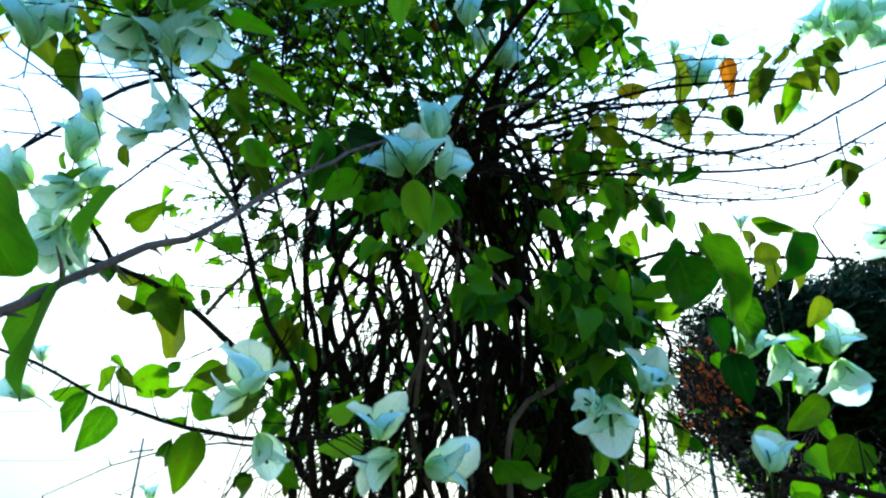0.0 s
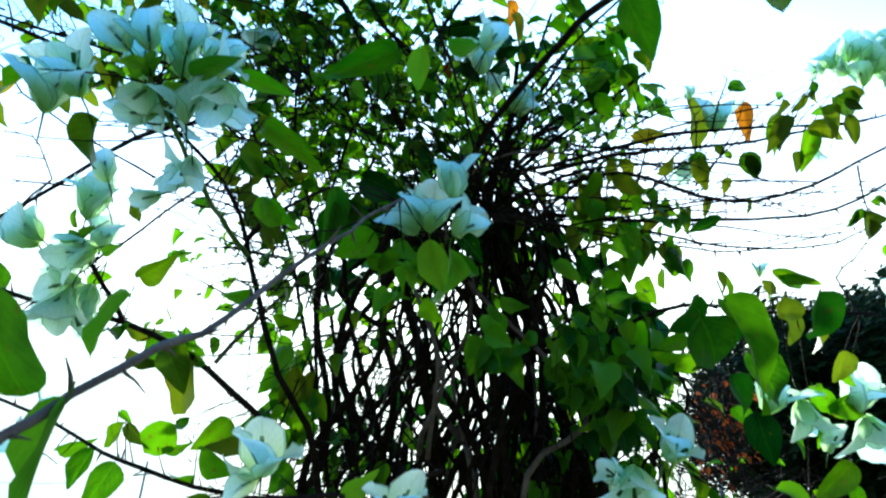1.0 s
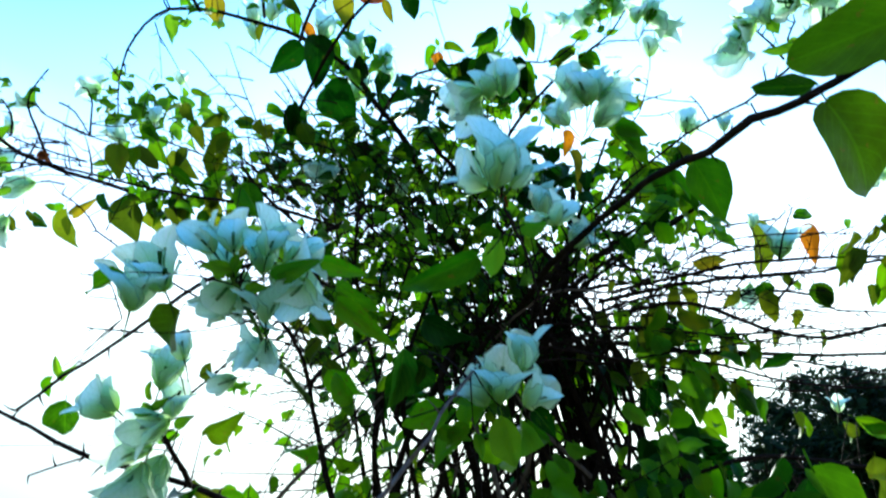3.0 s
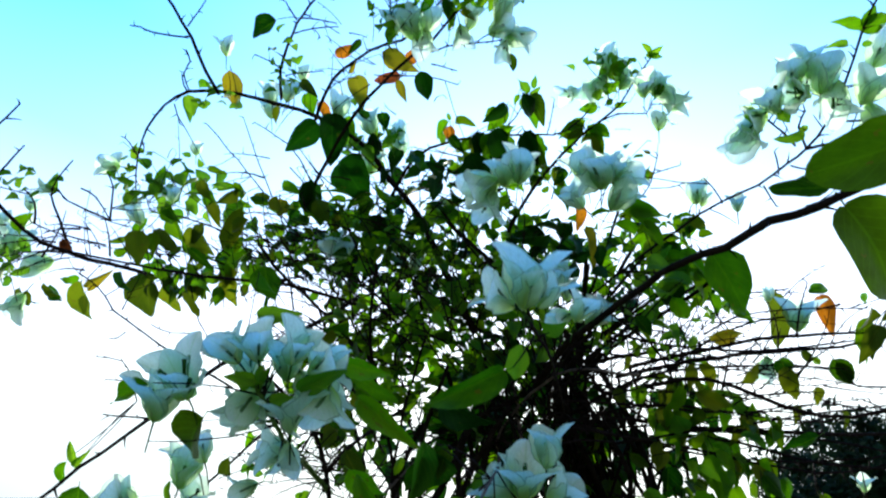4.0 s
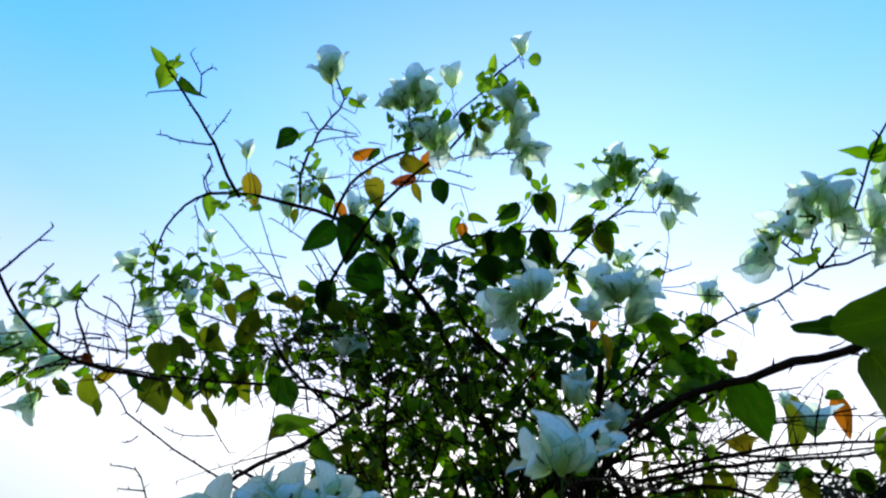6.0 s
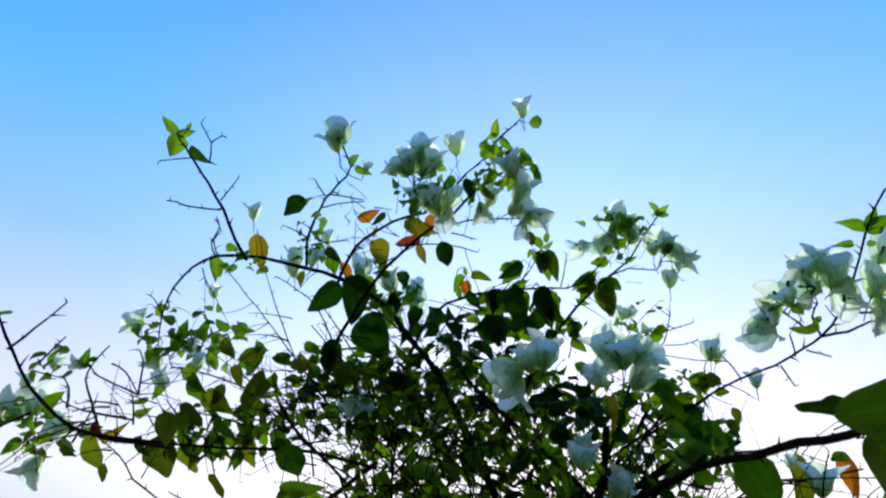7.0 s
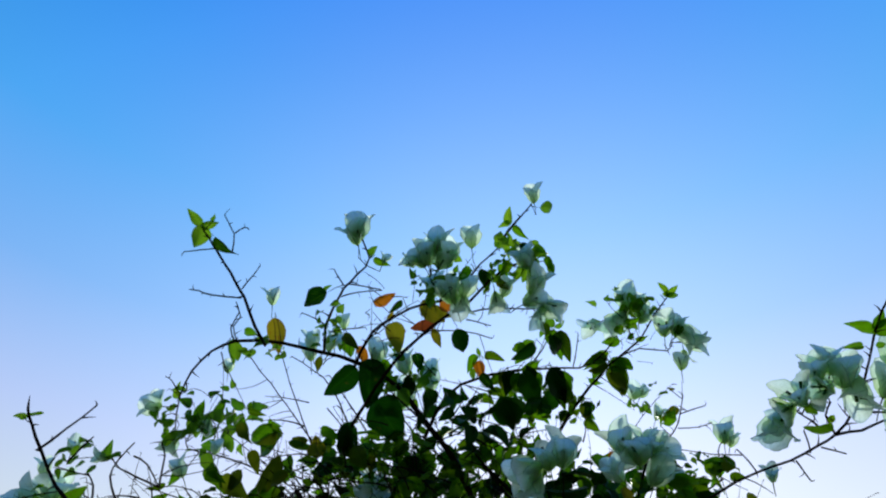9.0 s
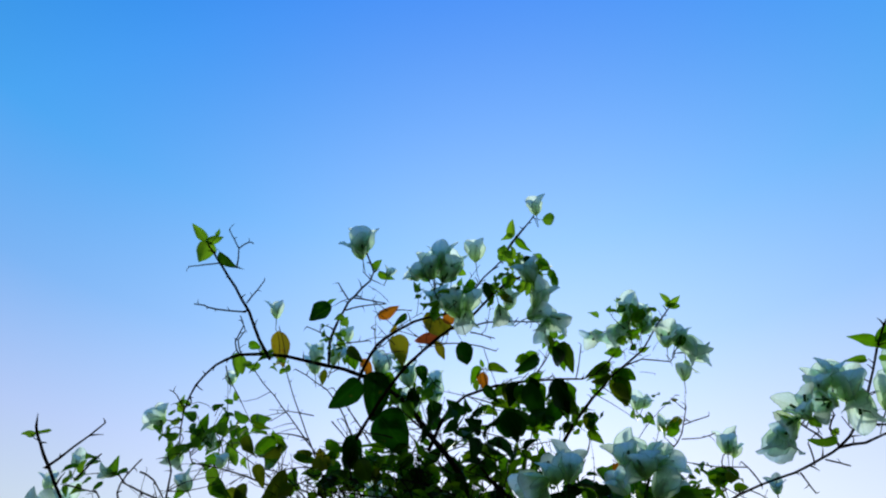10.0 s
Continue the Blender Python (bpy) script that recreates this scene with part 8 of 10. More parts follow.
foliage((0.052, 0.892, 2.366), (0.089, 0.007, 0.002), (-0.001, 0.026, -0.030), (-0.004, 0.037, 0.033), 26, 0.05, 196, "d")
flower((0.045, 0.782, 2.262), (0.058, -0.876, 0.478), (0.072, -0.747, -0.661), 0.026, 1.0)
flower((0.099, 0.830, 2.213), (0.058, -0.876, 0.478), (0.072, -0.747, -0.661), 0.042, 1.0)
spray_leaf("d", (-0.072, 0.849, 2.252), (-0.016, 0.832, 2.272), (0.361, -0.550, -0.852), 0.60)
flower((0.905, 1.241, 2.616), (-0.925, -0.378, 0.023), (-0.000, -0.927, -0.375), 0.070, 1.0)
flower((0.958, 1.230, 2.643), (-0.163, -0.664, 0.730), (-0.000, -0.927, -0.375), 0.077, 1.0)
flower((1.012, 1.246, 2.603), (0.470, -0.012, -0.883), (-0.000, -0.927, -0.375), 0.072, 1.0)
flower((0.999, 1.219, 2.672), (0.000, -0.669, 0.743), (-0.000, -0.927, -0.375), 0.072, 1.0)
flower((0.851, 1.244, 2.610), (-0.883, -0.197, -0.426), (-0.000, -0.927, -0.375), 0.058, 1.0)
spray_leaf("l", (0.541, 0.850, 2.177), (0.600, 0.846, 2.158), (0.370, -0.902, -0.425), 0.60)
spray_leaf("l", (0.498, 0.826, 2.214), (0.490, 0.841, 2.179), (0.191, -0.655, -0.961), 0.69)
spray_leaf("l", (0.584, 0.813, 2.224), (0.630, 0.833, 2.218), (0.470, -0.703, -0.853), 0.60)
spray_leaf("l", (0.510, 0.842, 2.192), (0.477, 0.854, 2.141), (-0.288, -1.049, -0.122), 0.60)
spray_leaf("g", (0.539, 0.832, 2.189), (0.583, 0.836, 2.204), (0.297, -1.008, -0.199), 0.60)
twigs((-0.349, 0.951, 2.406), (0.237, 0.017, 0.006), (-0.002, 0.037, -0.039), (-0.007, 0.072, 0.069), 90, 0.07, 197, 0.0012, 1.3)
foliage((-0.360, 1.022, 2.404), (0.246, 0.017, 0.006), (-0.001, 0.031, -0.032), (-0.005, 0.057, 0.055), 36, 0.035, 198, "d")
twigs((-0.236, 0.621, 2.572), (0.116, 0.008, 0.003), (-0.002, 0.054, -0.056), (-0.004, 0.043, 0.042), 26, 0.05, 199, 0.0008, 1.4)
twigs((-0.679, 0.853, 2.475), (0.129, 0.009, 0.003), (-0.002, 0.045, -0.047), (-0.004, 0.043, 0.042), 20, 0.06, 200, 0.0008, 1.4)
twigs((0.153, 0.879, 2.689), (0.082, 0.006, 0.002), (-0.002, 0.049, -0.051), (-0.003, 0.036, 0.035), 10, 0.05, 201, 0.0008, 1.4)
branch([(-0.183, 1.227, 1.713), (-0.212, 1.137, 1.851), (-0.187, 1.077, 1.954), (-0.139, 1.024, 2.019), (-0.103, 0.991, 2.089)], 0.0080, 0.0050, M_BARK)
branch([(-0.020, 1.174, 1.715), (-0.055, 1.116, 1.834), (-0.069, 1.075, 1.919), (-0.092, 1.041, 1.986), (-0.065, 0.992, 2.090)], 0.0090, 0.0050, M_BARK)
branch([(-0.134, 1.228, 1.715), (-0.104, 1.136, 1.836), (-0.127, 1.066, 1.934), (-0.106, 1.025, 2.020), (-0.037, 0.979, 2.117)], 0.0070, 0.0040, M_BARK)
branch([(-0.044, 1.066, 1.708), (-0.032, 1.021, 1.802), (-0.029, 0.999, 1.848), (-0.042, 0.998, 1.918)], 0.0040, 0.0025, M_PALE)
branch([(-0.237, 1.195, 1.709), (-0.218, 1.123, 1.811), (-0.235, 1.073, 1.913), (-0.224, 1.024, 2.016), (-0.179, 0.987, 2.094)], 0.0070, 0.0040, M_BARK)
spray_leaf("g", (-0.080, 0.535, 2.619), (-0.091, 0.545, 2.588), (0.444, -0.337, -1.039), 0.69)
spray_leaf("d", (-0.056, 0.511, 2.634), (-0.037, 0.531, 2.619), (-0.019, -0.734, -0.686), 0.69)
spray_leaf("d", (-0.123, 0.547, 2.613), (-0.119, 0.576, 2.600), (-0.174, -0.828, -0.607), 0.69)
spray_leaf("g", (-0.016, 0.520, 2.608), (-0.007, 0.533, 2.585), (-0.326, -0.963, -0.487), 0.69)
spray_leaf("l", (-0.100, 0.551, 2.584), (-0.070, 0.567, 2.584), (0.495, -0.757, -0.609), 0.60)
spray_leaf("g", (-0.145, 0.546, 2.619), (-0.166, 0.565, 2.599), (0.025, -0.478, -0.939), 0.60)
spray_leaf("l", (-0.208, 0.573, 2.609), (-0.182, 0.595, 2.601), (-0.227, -0.850, -0.590), 0.60)
spray_leaf("g", (-0.268, 0.617, 2.611), (-0.289, 0.629, 2.588), (-0.179, -0.366, -1.074), 0.60)
spray_leaf("g", (-0.029, 0.589, 2.528), (-0.019, 0.613, 2.512), (0.522, -0.256, -1.111), 0.69)
spray_leaf("l", (-0.379, 0.677, 2.587), (-0.351, 0.686, 2.561), (-0.067, -0.989, -0.433), 0.69)
spray_leaf("l", (-0.425, 0.713, 2.565), (-0.441, 0.733, 2.542), (-0.071, -0.710, -0.716), 0.69)
stalk((-0.059, 0.596, 1.916), (-0.027, 0.642, 1.888), 0.08)
stalk((-0.059, 0.596, 1.916), (-0.082, 0.633, 1.891), 0.09)
stalk((-0.064, 0.580, 1.903), (-0.105, 0.646, 1.875), -0.05)
stalk((-0.062, 0.588, 1.909), (-0.060, 0.642, 1.874), 0.09)
stalk((-0.263, 0.514, 1.932), (-0.327, 0.488, 1.930), -0.07)
stalk((-0.257, 0.473, 1.930), (-0.273, 0.459, 1.939), -0.02)
stalk((-0.256, 0.465, 1.930), (-0.239, 0.455, 1.934), 0.08)
stalk((-0.255, 0.454, 1.931), (-0.219, 0.449, 1.929), 0.08)
stalk((-0.256, 0.440, 1.934), (-0.255, 0.449, 1.979), 0.12)
stalk((-0.261, 0.498, 1.931), (-0.219, 0.485, 1.993), -0.05)
stalk((-0.390, 0.618, 1.865), (-0.431, 0.650, 1.868), 0.03)
stalk((-0.383, 0.643, 1.846), (-0.406, 0.651, 1.863), 0.09)
stalk((-0.381, 0.682, 1.829), (-0.400, 0.677, 1.843), -0.03)
stalk((-0.382, 0.647, 1.844), (-0.382, 0.651, 1.866), 0.02)
stalk((-0.394, 0.613, 1.875), (-0.370, 0.616, 1.898), -0.07)
stalk((-0.275, 0.604, 1.938), (-0.240, 0.589, 1.926), 0.09)
stalk((-0.257, 0.434, 1.936), (-0.225, 0.425, 1.933), -0.01)
stalk((-0.256, 0.444, 1.933), (-0.248, 0.437, 1.926), -0.00)
stalk((-0.260, 0.490, 1.931), (-0.316, 0.474, 1.934), 0.04)
stalk((-0.256, 0.437, 1.935), (-0.346, 0.426, 1.942), -0.04)
stalk((-0.392, 0.616, 1.870), (-0.385, 0.607, 1.871), 0.08)
stalk((-0.386, 0.626, 1.855), (-0.370, 0.618, 1.857), -0.01)
stalk((-0.290, 0.692, 1.951), (-0.358, 0.647, 1.947), -0.02)
stalk((-0.303, 0.786, 1.777), (-0.297, 0.763, 1.779), 0.05)
stalk((-0.316, 0.772, 1.787), (-0.305, 0.747, 1.785), 0.04)
stalk((-0.323, 0.765, 1.792), (-0.338, 0.783, 1.825), 0.05)
stalk((-0.329, 0.758, 1.797), (-0.343, 0.769, 1.808), 0.09)
stalk((-0.277, 0.815, 1.757), (-0.339, 0.814, 1.723), 0.07)
stalk((-0.272, 0.825, 1.752), (-0.336, 0.838, 1.734), -0.02)
stalk((-0.406, 0.855, 1.677), (-0.408, 0.820, 1.724), 0.03)
stalk((-0.428, 0.857, 1.685), (-0.427, 0.831, 1.740), 0.09)
stalk((-0.428, 0.857, 1.685), (-0.437, 0.880, 1.688), -0.11)
stalk((-0.275, 0.851, 1.642), (-0.287, 0.799, 1.648), 0.04)
stalk((-0.286, 0.847, 1.642), (-0.310, 0.783, 1.635), 0.01)
stalk((-0.261, 0.845, 1.741), (-0.278, 0.828, 1.732), -0.02)
stalk((-0.324, 0.848, 1.652), (-0.323, 0.839, 1.702), -0.09)
stalk((-0.314, 0.848, 1.650), (-0.317, 0.844, 1.662), -0.05)
stalk((-0.361, 0.850, 1.662), (-0.368, 0.829, 1.694), 0.06)
stalk((-0.294, 0.814, 1.954), (-0.251, 0.758, 1.880), 0.09)
stalk((-0.414, 0.716, 1.826), (-0.413, 0.733, 1.882), 0.12)
stalk((-0.387, 0.720, 1.820), (-0.394, 0.741, 1.881), 0.06)
stalk((-0.080, 0.523, 1.858), (-0.176, 0.582, 1.874), 0.09)
stalk((-0.275, 0.604, 1.938), (-0.213, 0.591, 1.919), 0.08)
stalk((-0.064, 0.580, 1.903), (-0.129, 0.661, 1.962), -0.08)
stalk((-0.272, 0.577, 1.936), (-0.205, 0.556, 1.983), 0.05)
stalk((-0.262, 0.506, 1.932), (-0.214, 0.491, 1.992), 0.09)
stalk((-0.024, 0.406, 1.977), (-0.044, 0.403, 1.944), 0.06)
stalk((-0.016, 0.453, 1.989), (-0.033, 0.444, 1.987), -0.05)
stalk((-0.380, 0.725, 1.817), (-0.395, 0.741, 1.820), 0.05)
stalk((-0.343, 0.748, 1.803), (-0.343, 0.735, 1.801), -0.03)
stalk((-0.329, 0.758, 1.797), (-0.336, 0.772, 1.834), -0.02)
stalk((-0.382, 0.703, 1.821), (-0.363, 0.697, 1.816), 0.06)
stalk((-0.608, 0.850, 2.083), (-0.686, 0.846, 1.994), 0.04)
stalk((-0.608, 0.850, 2.083), (-0.670, 0.846, 1.983), -0.09)
stalk((-0.608, 0.850, 2.083), (-0.676, 0.848, 1.982), 0.03)
stalk((-0.043, 0.577, 1.584), (-0.147, 0.506, 1.613), -0.11)
stalk((-0.043, 0.577, 1.584), (-0.151, 0.522, 1.618), -0.07)
stalk((-0.043, 0.577, 1.584), (-0.133, 0.504, 1.634), 0.08)
stalk((-0.043, 0.572, 1.589), (-0.059, 0.570, 1.592), 0.10)
stalk((-0.043, 0.572, 1.589), (-0.022, 0.569, 1.599), -0.06)
stalk((-0.041, 0.594, 1.567), (-0.036, 0.598, 1.583), 0.06)
stalk((-0.043, 0.572, 1.589), (-0.065, 0.590, 1.611), -0.08)
stalk((-0.043, 0.572, 1.589), (-0.103, 0.591, 1.627), -0.00)
stalk((-0.041, 0.606, 1.558), (-0.150, 0.630, 1.603), -0.04)
stalk((0.194, 0.671, 1.651), (0.207, 0.705, 1.665), -0.10)
stalk((0.196, 0.669, 1.656), (0.174, 0.674, 1.678), -0.02)
stalk((0.189, 0.678, 1.633), (0.172, 0.678, 1.644), 0.01)
stalk((0.276, 0.565, 1.581), (0.266, 0.570, 1.564), 0.08)
stalk((0.441, 0.852, 1.881), (0.484, 0.940, 1.808), -0.10)
stalk((0.318, 0.867, 1.894), (0.341, 0.804, 1.865), -0.05)
stalk((0.357, 0.863, 1.890), (0.362, 0.819, 1.876), -0.12)
stalk((0.357, 0.863, 1.890), (0.367, 0.820, 1.824), -0.07)
stalk((0.344, 0.864, 1.891), (0.359, 0.864, 1.802), -0.06)
stalk((0.441, 0.852, 1.881), (0.457, 0.867, 1.886), 0.08)
stalk((0.553, 0.859, 1.881), (0.541, 0.878, 1.835), 0.11)
stalk((0.553, 0.859, 1.881), (0.526, 0.897, 1.808), -0.07)
stalk((0.409, 0.857, 1.884), (0.440, 0.866, 1.951), -0.00)
stalk((0.292, 0.885, 1.889), (0.299, 0.756, 1.874), 0.01)
stalk((0.409, 0.857, 1.884), (0.412, 0.780, 1.882), -0.00)
stalk((0.318, 0.867, 1.894), (0.335, 0.909, 1.858), 0.11)
stalk((0.334, 0.547, 1.565), (0.349, 0.570, 1.614), 0.11)
stalk((0.348, 0.543, 1.560), (0.356, 0.585, 1.608), -0.11)
stalk((0.459, 0.848, 1.879), (0.497, 0.929, 1.794), -0.02)
stalk((0.186, 0.745, 1.522), (0.131, 0.776, 1.565), 0.01)
stalk((0.186, 0.736, 1.536), (0.194, 0.792, 1.589), 0.04)
stalk((0.436, 0.875, 2.268), (0.423, 0.973, 2.337), 0.01)
stalk((0.415, 0.948, 2.206), (0.446, 0.987, 2.216), 0.08)
stalk((0.362, 0.928, 2.189), (0.383, 0.905, 2.173), -0.10)
stalk((0.427, 0.919, 2.191), (0.437, 0.909, 2.177), -0.01)
stalk((0.449, 0.914, 2.190), (0.461, 0.905, 2.174), 0.08)
stalk((0.500, 0.884, 2.245), (0.517, 0.867, 2.230), -0.08)
stalk((0.529, 0.878, 2.200), (0.537, 0.808, 2.194), -0.08)
stalk((0.540, 0.876, 2.199), (0.548, 0.851, 2.181), 0.03)
stalk((0.540, 0.876, 2.199), (0.553, 0.805, 2.204), -0.09)
stalk((0.500, 0.884, 2.245), (0.540, 0.821, 2.237), 0.01)
stalk((0.600, 0.854, 2.051), (0.582, 0.843, 2.038), -0.09)
stalk((0.604, 0.889, 1.998), (0.623, 0.875, 1.994), -0.08)
stalk((0.438, 0.873, 2.273), (0.437, 0.862, 2.273), -0.04)
stalk((0.500, 0.884, 2.245), (0.519, 0.877, 2.252), 0.07)
stalk((0.416, 0.901, 2.082), (0.408, 0.889, 2.048), 0.03)
stalk((0.345, 0.962, 2.073), (0.338, 0.921, 2.059), 0.03)
stalk((0.468, 0.933, 2.014), (0.479, 0.964, 1.970), 0.03)
stalk((0.410, 0.948, 2.023), (0.410, 0.958, 1.983), -0.02)
stalk((0.365, 0.958, 2.210), (0.428, 1.028, 2.249), 0.11)
stalk((0.438, 0.940, 2.017), (0.500, 1.021, 1.980), 0.02)
stalk((0.377, 0.895, 2.245), (0.388, 0.905, 2.253), 0.03)
stalk((0.536, 0.829, 1.871), (0.623, 0.793, 1.901), -0.10)
stalk((0.021, 0.923, 2.155), (0.086, 0.889, 2.202), -0.06)
stalk((-0.183, 0.924, 2.187), (-0.208, 0.963, 2.267), 0.02)
stalk((0.242, 0.384, 2.096), (0.215, 0.369, 2.072), 0.11)
stalk((0.276, 0.305, 2.072), (0.279, 0.277, 2.085), 0.05)
stalk((0.157, 0.538, 2.126), (0.173, 0.531, 2.137), -0.11)
stalk((0.224, 0.416, 2.103), (0.264, 0.422, 2.131), 0.07)
stalk((0.198, 0.796, 2.315), (0.135, 0.697, 2.325), -0.07)
stalk((-0.032, 0.360, 1.968), (-0.036, 0.358, 1.957), 0.02)
stalk((0.001, 0.572, 2.018), (0.014, 0.538, 2.036), -0.07)
stalk((0.001, 0.572, 2.018), (0.031, 0.523, 2.055), -0.11)
stalk((-0.008, 0.500, 2.002), (-0.016, 0.474, 2.022), 0.07)
stalk((0.247, 0.869, 2.555), (0.257, 0.873, 2.597), -0.00)
stalk((0.311, 0.949, 2.475), (0.317, 0.939, 2.472), 0.03)
stalk((-0.604, 0.483, 2.679), (-0.609, 0.489, 2.687), 0.05)
stalk((-0.601, 0.486, 2.676), (-0.587, 0.476, 2.683), 0.02)
stalk((-0.592, 0.499, 2.665), (-0.585, 0.488, 2.667), -0.02)
stalk((-0.319, 0.530, 2.618), (-0.329, 0.519, 2.624), -0.04)
stalk((-0.319, 0.530, 2.618), (-0.295, 0.538, 2.609), 0.01)
stalk((-0.211, 0.578, 2.617), (-0.210, 0.570, 2.610), -0.06)
stalk((-0.211, 0.573, 2.618), (-0.186, 0.563, 2.609), -0.06)
stalk((-0.133, 0.568, 2.635), (-0.135, 0.529, 2.613), 0.07)
stalk((-0.021, 0.626, 2.865), (-0.012, 0.653, 2.862), -0.04)
stalk((-0.052, 0.584, 2.554), (-0.054, 0.566, 2.559), 0.05)
stalk((-0.042, 0.580, 2.549), (-0.022, 0.566, 2.559), 0.04)
stalk((-0.044, 0.534, 2.614), (-0.034, 0.555, 2.588), -0.01)
stalk((-0.023, 0.624, 2.859), (-0.008, 0.632, 2.861), 0.07)
stalk((-0.068, 0.578, 2.742), (-0.071, 0.586, 2.754), -0.04)
stalk((-0.101, 0.566, 2.674), (-0.091, 0.561, 2.672), -0.12)
stalk((-0.044, 0.534, 2.614), (-0.041, 0.515, 2.627), 0.08)
stalk((-0.039, 0.532, 2.613), (-0.015, 0.530, 2.610), 0.06)
stalk((-0.044, 0.534, 2.614), (-0.041, 0.527, 2.626), 0.06)
stalk((-0.094, 0.562, 2.616), (-0.096, 0.559, 2.638), 0.10)
stalk((-0.136, 0.570, 2.632), (-0.130, 0.564, 2.626), -0.02)
stalk((-0.118, 0.582, 2.610), (-0.112, 0.578, 2.603), -0.02)
stalk((-0.210, 0.543, 2.629), (-0.180, 0.529, 2.635), 0.03)
stalk((-0.212, 0.588, 2.613), (-0.206, 0.578, 2.596), 0.09)
stalk((-0.507, 0.709, 2.598), (-0.533, 0.709, 2.670), -0.05)
stalk((-0.603, 0.707, 2.599), (-0.606, 0.720, 2.619), 0.06)
stalk((-0.550, 0.705, 2.599), (-0.557, 0.716, 2.625), 0.11)
stalk((-0.355, 0.566, 2.607), (-0.373, 0.534, 2.565), -0.06)
stalk((-0.518, 0.708, 2.598), (-0.537, 0.708, 2.662), -0.12)
stalk((-0.431, 0.736, 2.592), (-0.452, 0.768, 2.593), -0.08)
stalk((-0.393, 0.754, 2.588), (-0.397, 0.744, 2.630), 0.03)
stalk((-0.412, 0.745, 2.590), (-0.411, 0.710, 2.667), -0.07)
stalk((-0.421, 0.741, 2.591), (-0.416, 0.720, 2.642), 0.11)
stalk((-0.374, 0.835, 2.511), (-0.355, 0.847, 2.564), -0.10)
stalk((-0.356, 0.774, 2.583), (-0.365, 0.777, 2.589), 0.09)
stalk((-0.348, 0.779, 2.580), (-0.342, 0.760, 2.606), -0.04)
stalk((-0.331, 0.696, 2.598), (-0.304, 0.728, 2.662), 0.10)
stalk((-0.310, 0.674, 2.606), (-0.253, 0.717, 2.698), -0.04)
stalk((-0.210, 0.674, 2.586), (-0.195, 0.721, 2.662), -0.09)
stalk((-0.244, 0.688, 2.582), (-0.212, 0.730, 2.650), 0.04)
stalk((-0.250, 0.694, 2.580), (-0.222, 0.720, 2.635), -0.05)
stalk((-0.180, 0.645, 2.592), (-0.173, 0.653, 2.580), 0.11)
stalk((-0.394, 0.862, 2.498), (-0.403, 0.863, 2.532), 0.08)
stalk((-0.335, 0.701, 2.597), (-0.343, 0.707, 2.685), -0.06)
stalk((-0.339, 0.705, 2.595), (-0.314, 0.729, 2.659), -0.00)
stalk((-0.374, 0.764, 2.587), (-0.375, 0.757, 2.626), 0.01)
stalk((-0.383, 0.759, 2.588), (-0.389, 0.746, 2.642), 0.07)
stalk((-0.331, 0.791, 2.575), (-0.332, 0.787, 2.611), -0.06)
stalk((-0.284, 0.825, 2.551), (-0.265, 0.806, 2.641), 0.02)
stalk((-0.314, 0.802, 2.570), (-0.329, 0.829, 2.607), 0.00)
stalk((-0.409, 0.979, 2.541), (-0.474, 0.910, 2.524), 0.02)
stalk((-0.562, 0.952, 2.457), (-0.556, 0.951, 2.542), 0.01)
stalk((-0.580, 1.068, 2.661), (-0.653, 1.134, 2.690), -0.02)
stalk((-0.612, 1.051, 2.695), (-0.712, 1.070, 2.683), -0.03)
stalk((-0.591, 1.062, 2.672), (-0.668, 1.130, 2.699), -0.03)
stalk((-0.612, 1.051, 2.695), (-0.726, 1.112, 2.715), 0.12)
stalk((-0.742, 0.843, 2.554), (-0.755, 0.849, 2.550), 0.01)
stalk((-0.747, 0.862, 2.532), (-0.749, 0.881, 2.532), -0.09)
stalk((-0.729, 0.893, 2.504), (-0.700, 0.908, 2.577), -0.03)
stalk((-0.742, 0.843, 2.554), (-0.769, 0.838, 2.549), 0.06)
stalk((-0.730, 0.891, 2.506), (-0.729, 0.918, 2.559), 0.04)
stalk((-0.731, 0.821, 2.572), (-0.728, 0.925, 2.626), -0.10)
stalk((-0.729, 0.895, 2.502), (-0.710, 0.956, 2.591), -0.02)
stalk((-0.658, 0.920, 2.481), (-0.669, 0.935, 2.598), -0.01)
stalk((-0.651, 1.026, 2.737), (-0.752, 1.080, 2.749), 0.08)
stalk((0.179, 0.872, 2.747), (0.197, 0.898, 2.765), -0.06)
stalk((0.176, 0.863, 2.771), (0.196, 0.881, 2.784), 0.10)
stalk((0.176, 0.864, 2.768), (0.149, 0.900, 2.782), 0.08)
stalk((0.180, 0.879, 2.735), (0.184, 0.900, 2.754), -0.12)
stalk((0.233, 0.851, 2.751), (0.235, 0.821, 2.721), -0.00)
stalk((0.249, 0.846, 2.673), (0.273, 0.852, 2.676), 0.01)
stalk((0.177, 0.865, 2.765), (0.176, 0.848, 2.761), 0.03)
stalk((0.179, 0.877, 2.739), (0.166, 0.877, 2.746), 0.09)
stalk((0.254, 0.826, 2.768), (0.247, 0.824, 2.782), -0.07)
stalk((0.254, 0.826, 2.768), (0.248, 0.818, 2.774), 0.08)
stalk((0.244, 0.838, 2.759), (0.234, 0.821, 2.766), -0.12)
stalk((0.250, 0.843, 2.674), (0.269, 0.813, 2.694), 0.08)
stalk((0.147, 0.894, 2.719), (0.162, 0.886, 2.709), -0.06)
stalk((0.181, 0.885, 2.723), (0.171, 0.887, 2.714), -0.11)
stalk((0.188, 0.899, 2.709), (0.189, 0.894, 2.722), 0.08)
stalk((0.125, 0.901, 2.699), (0.141, 0.914, 2.706), 0.11)
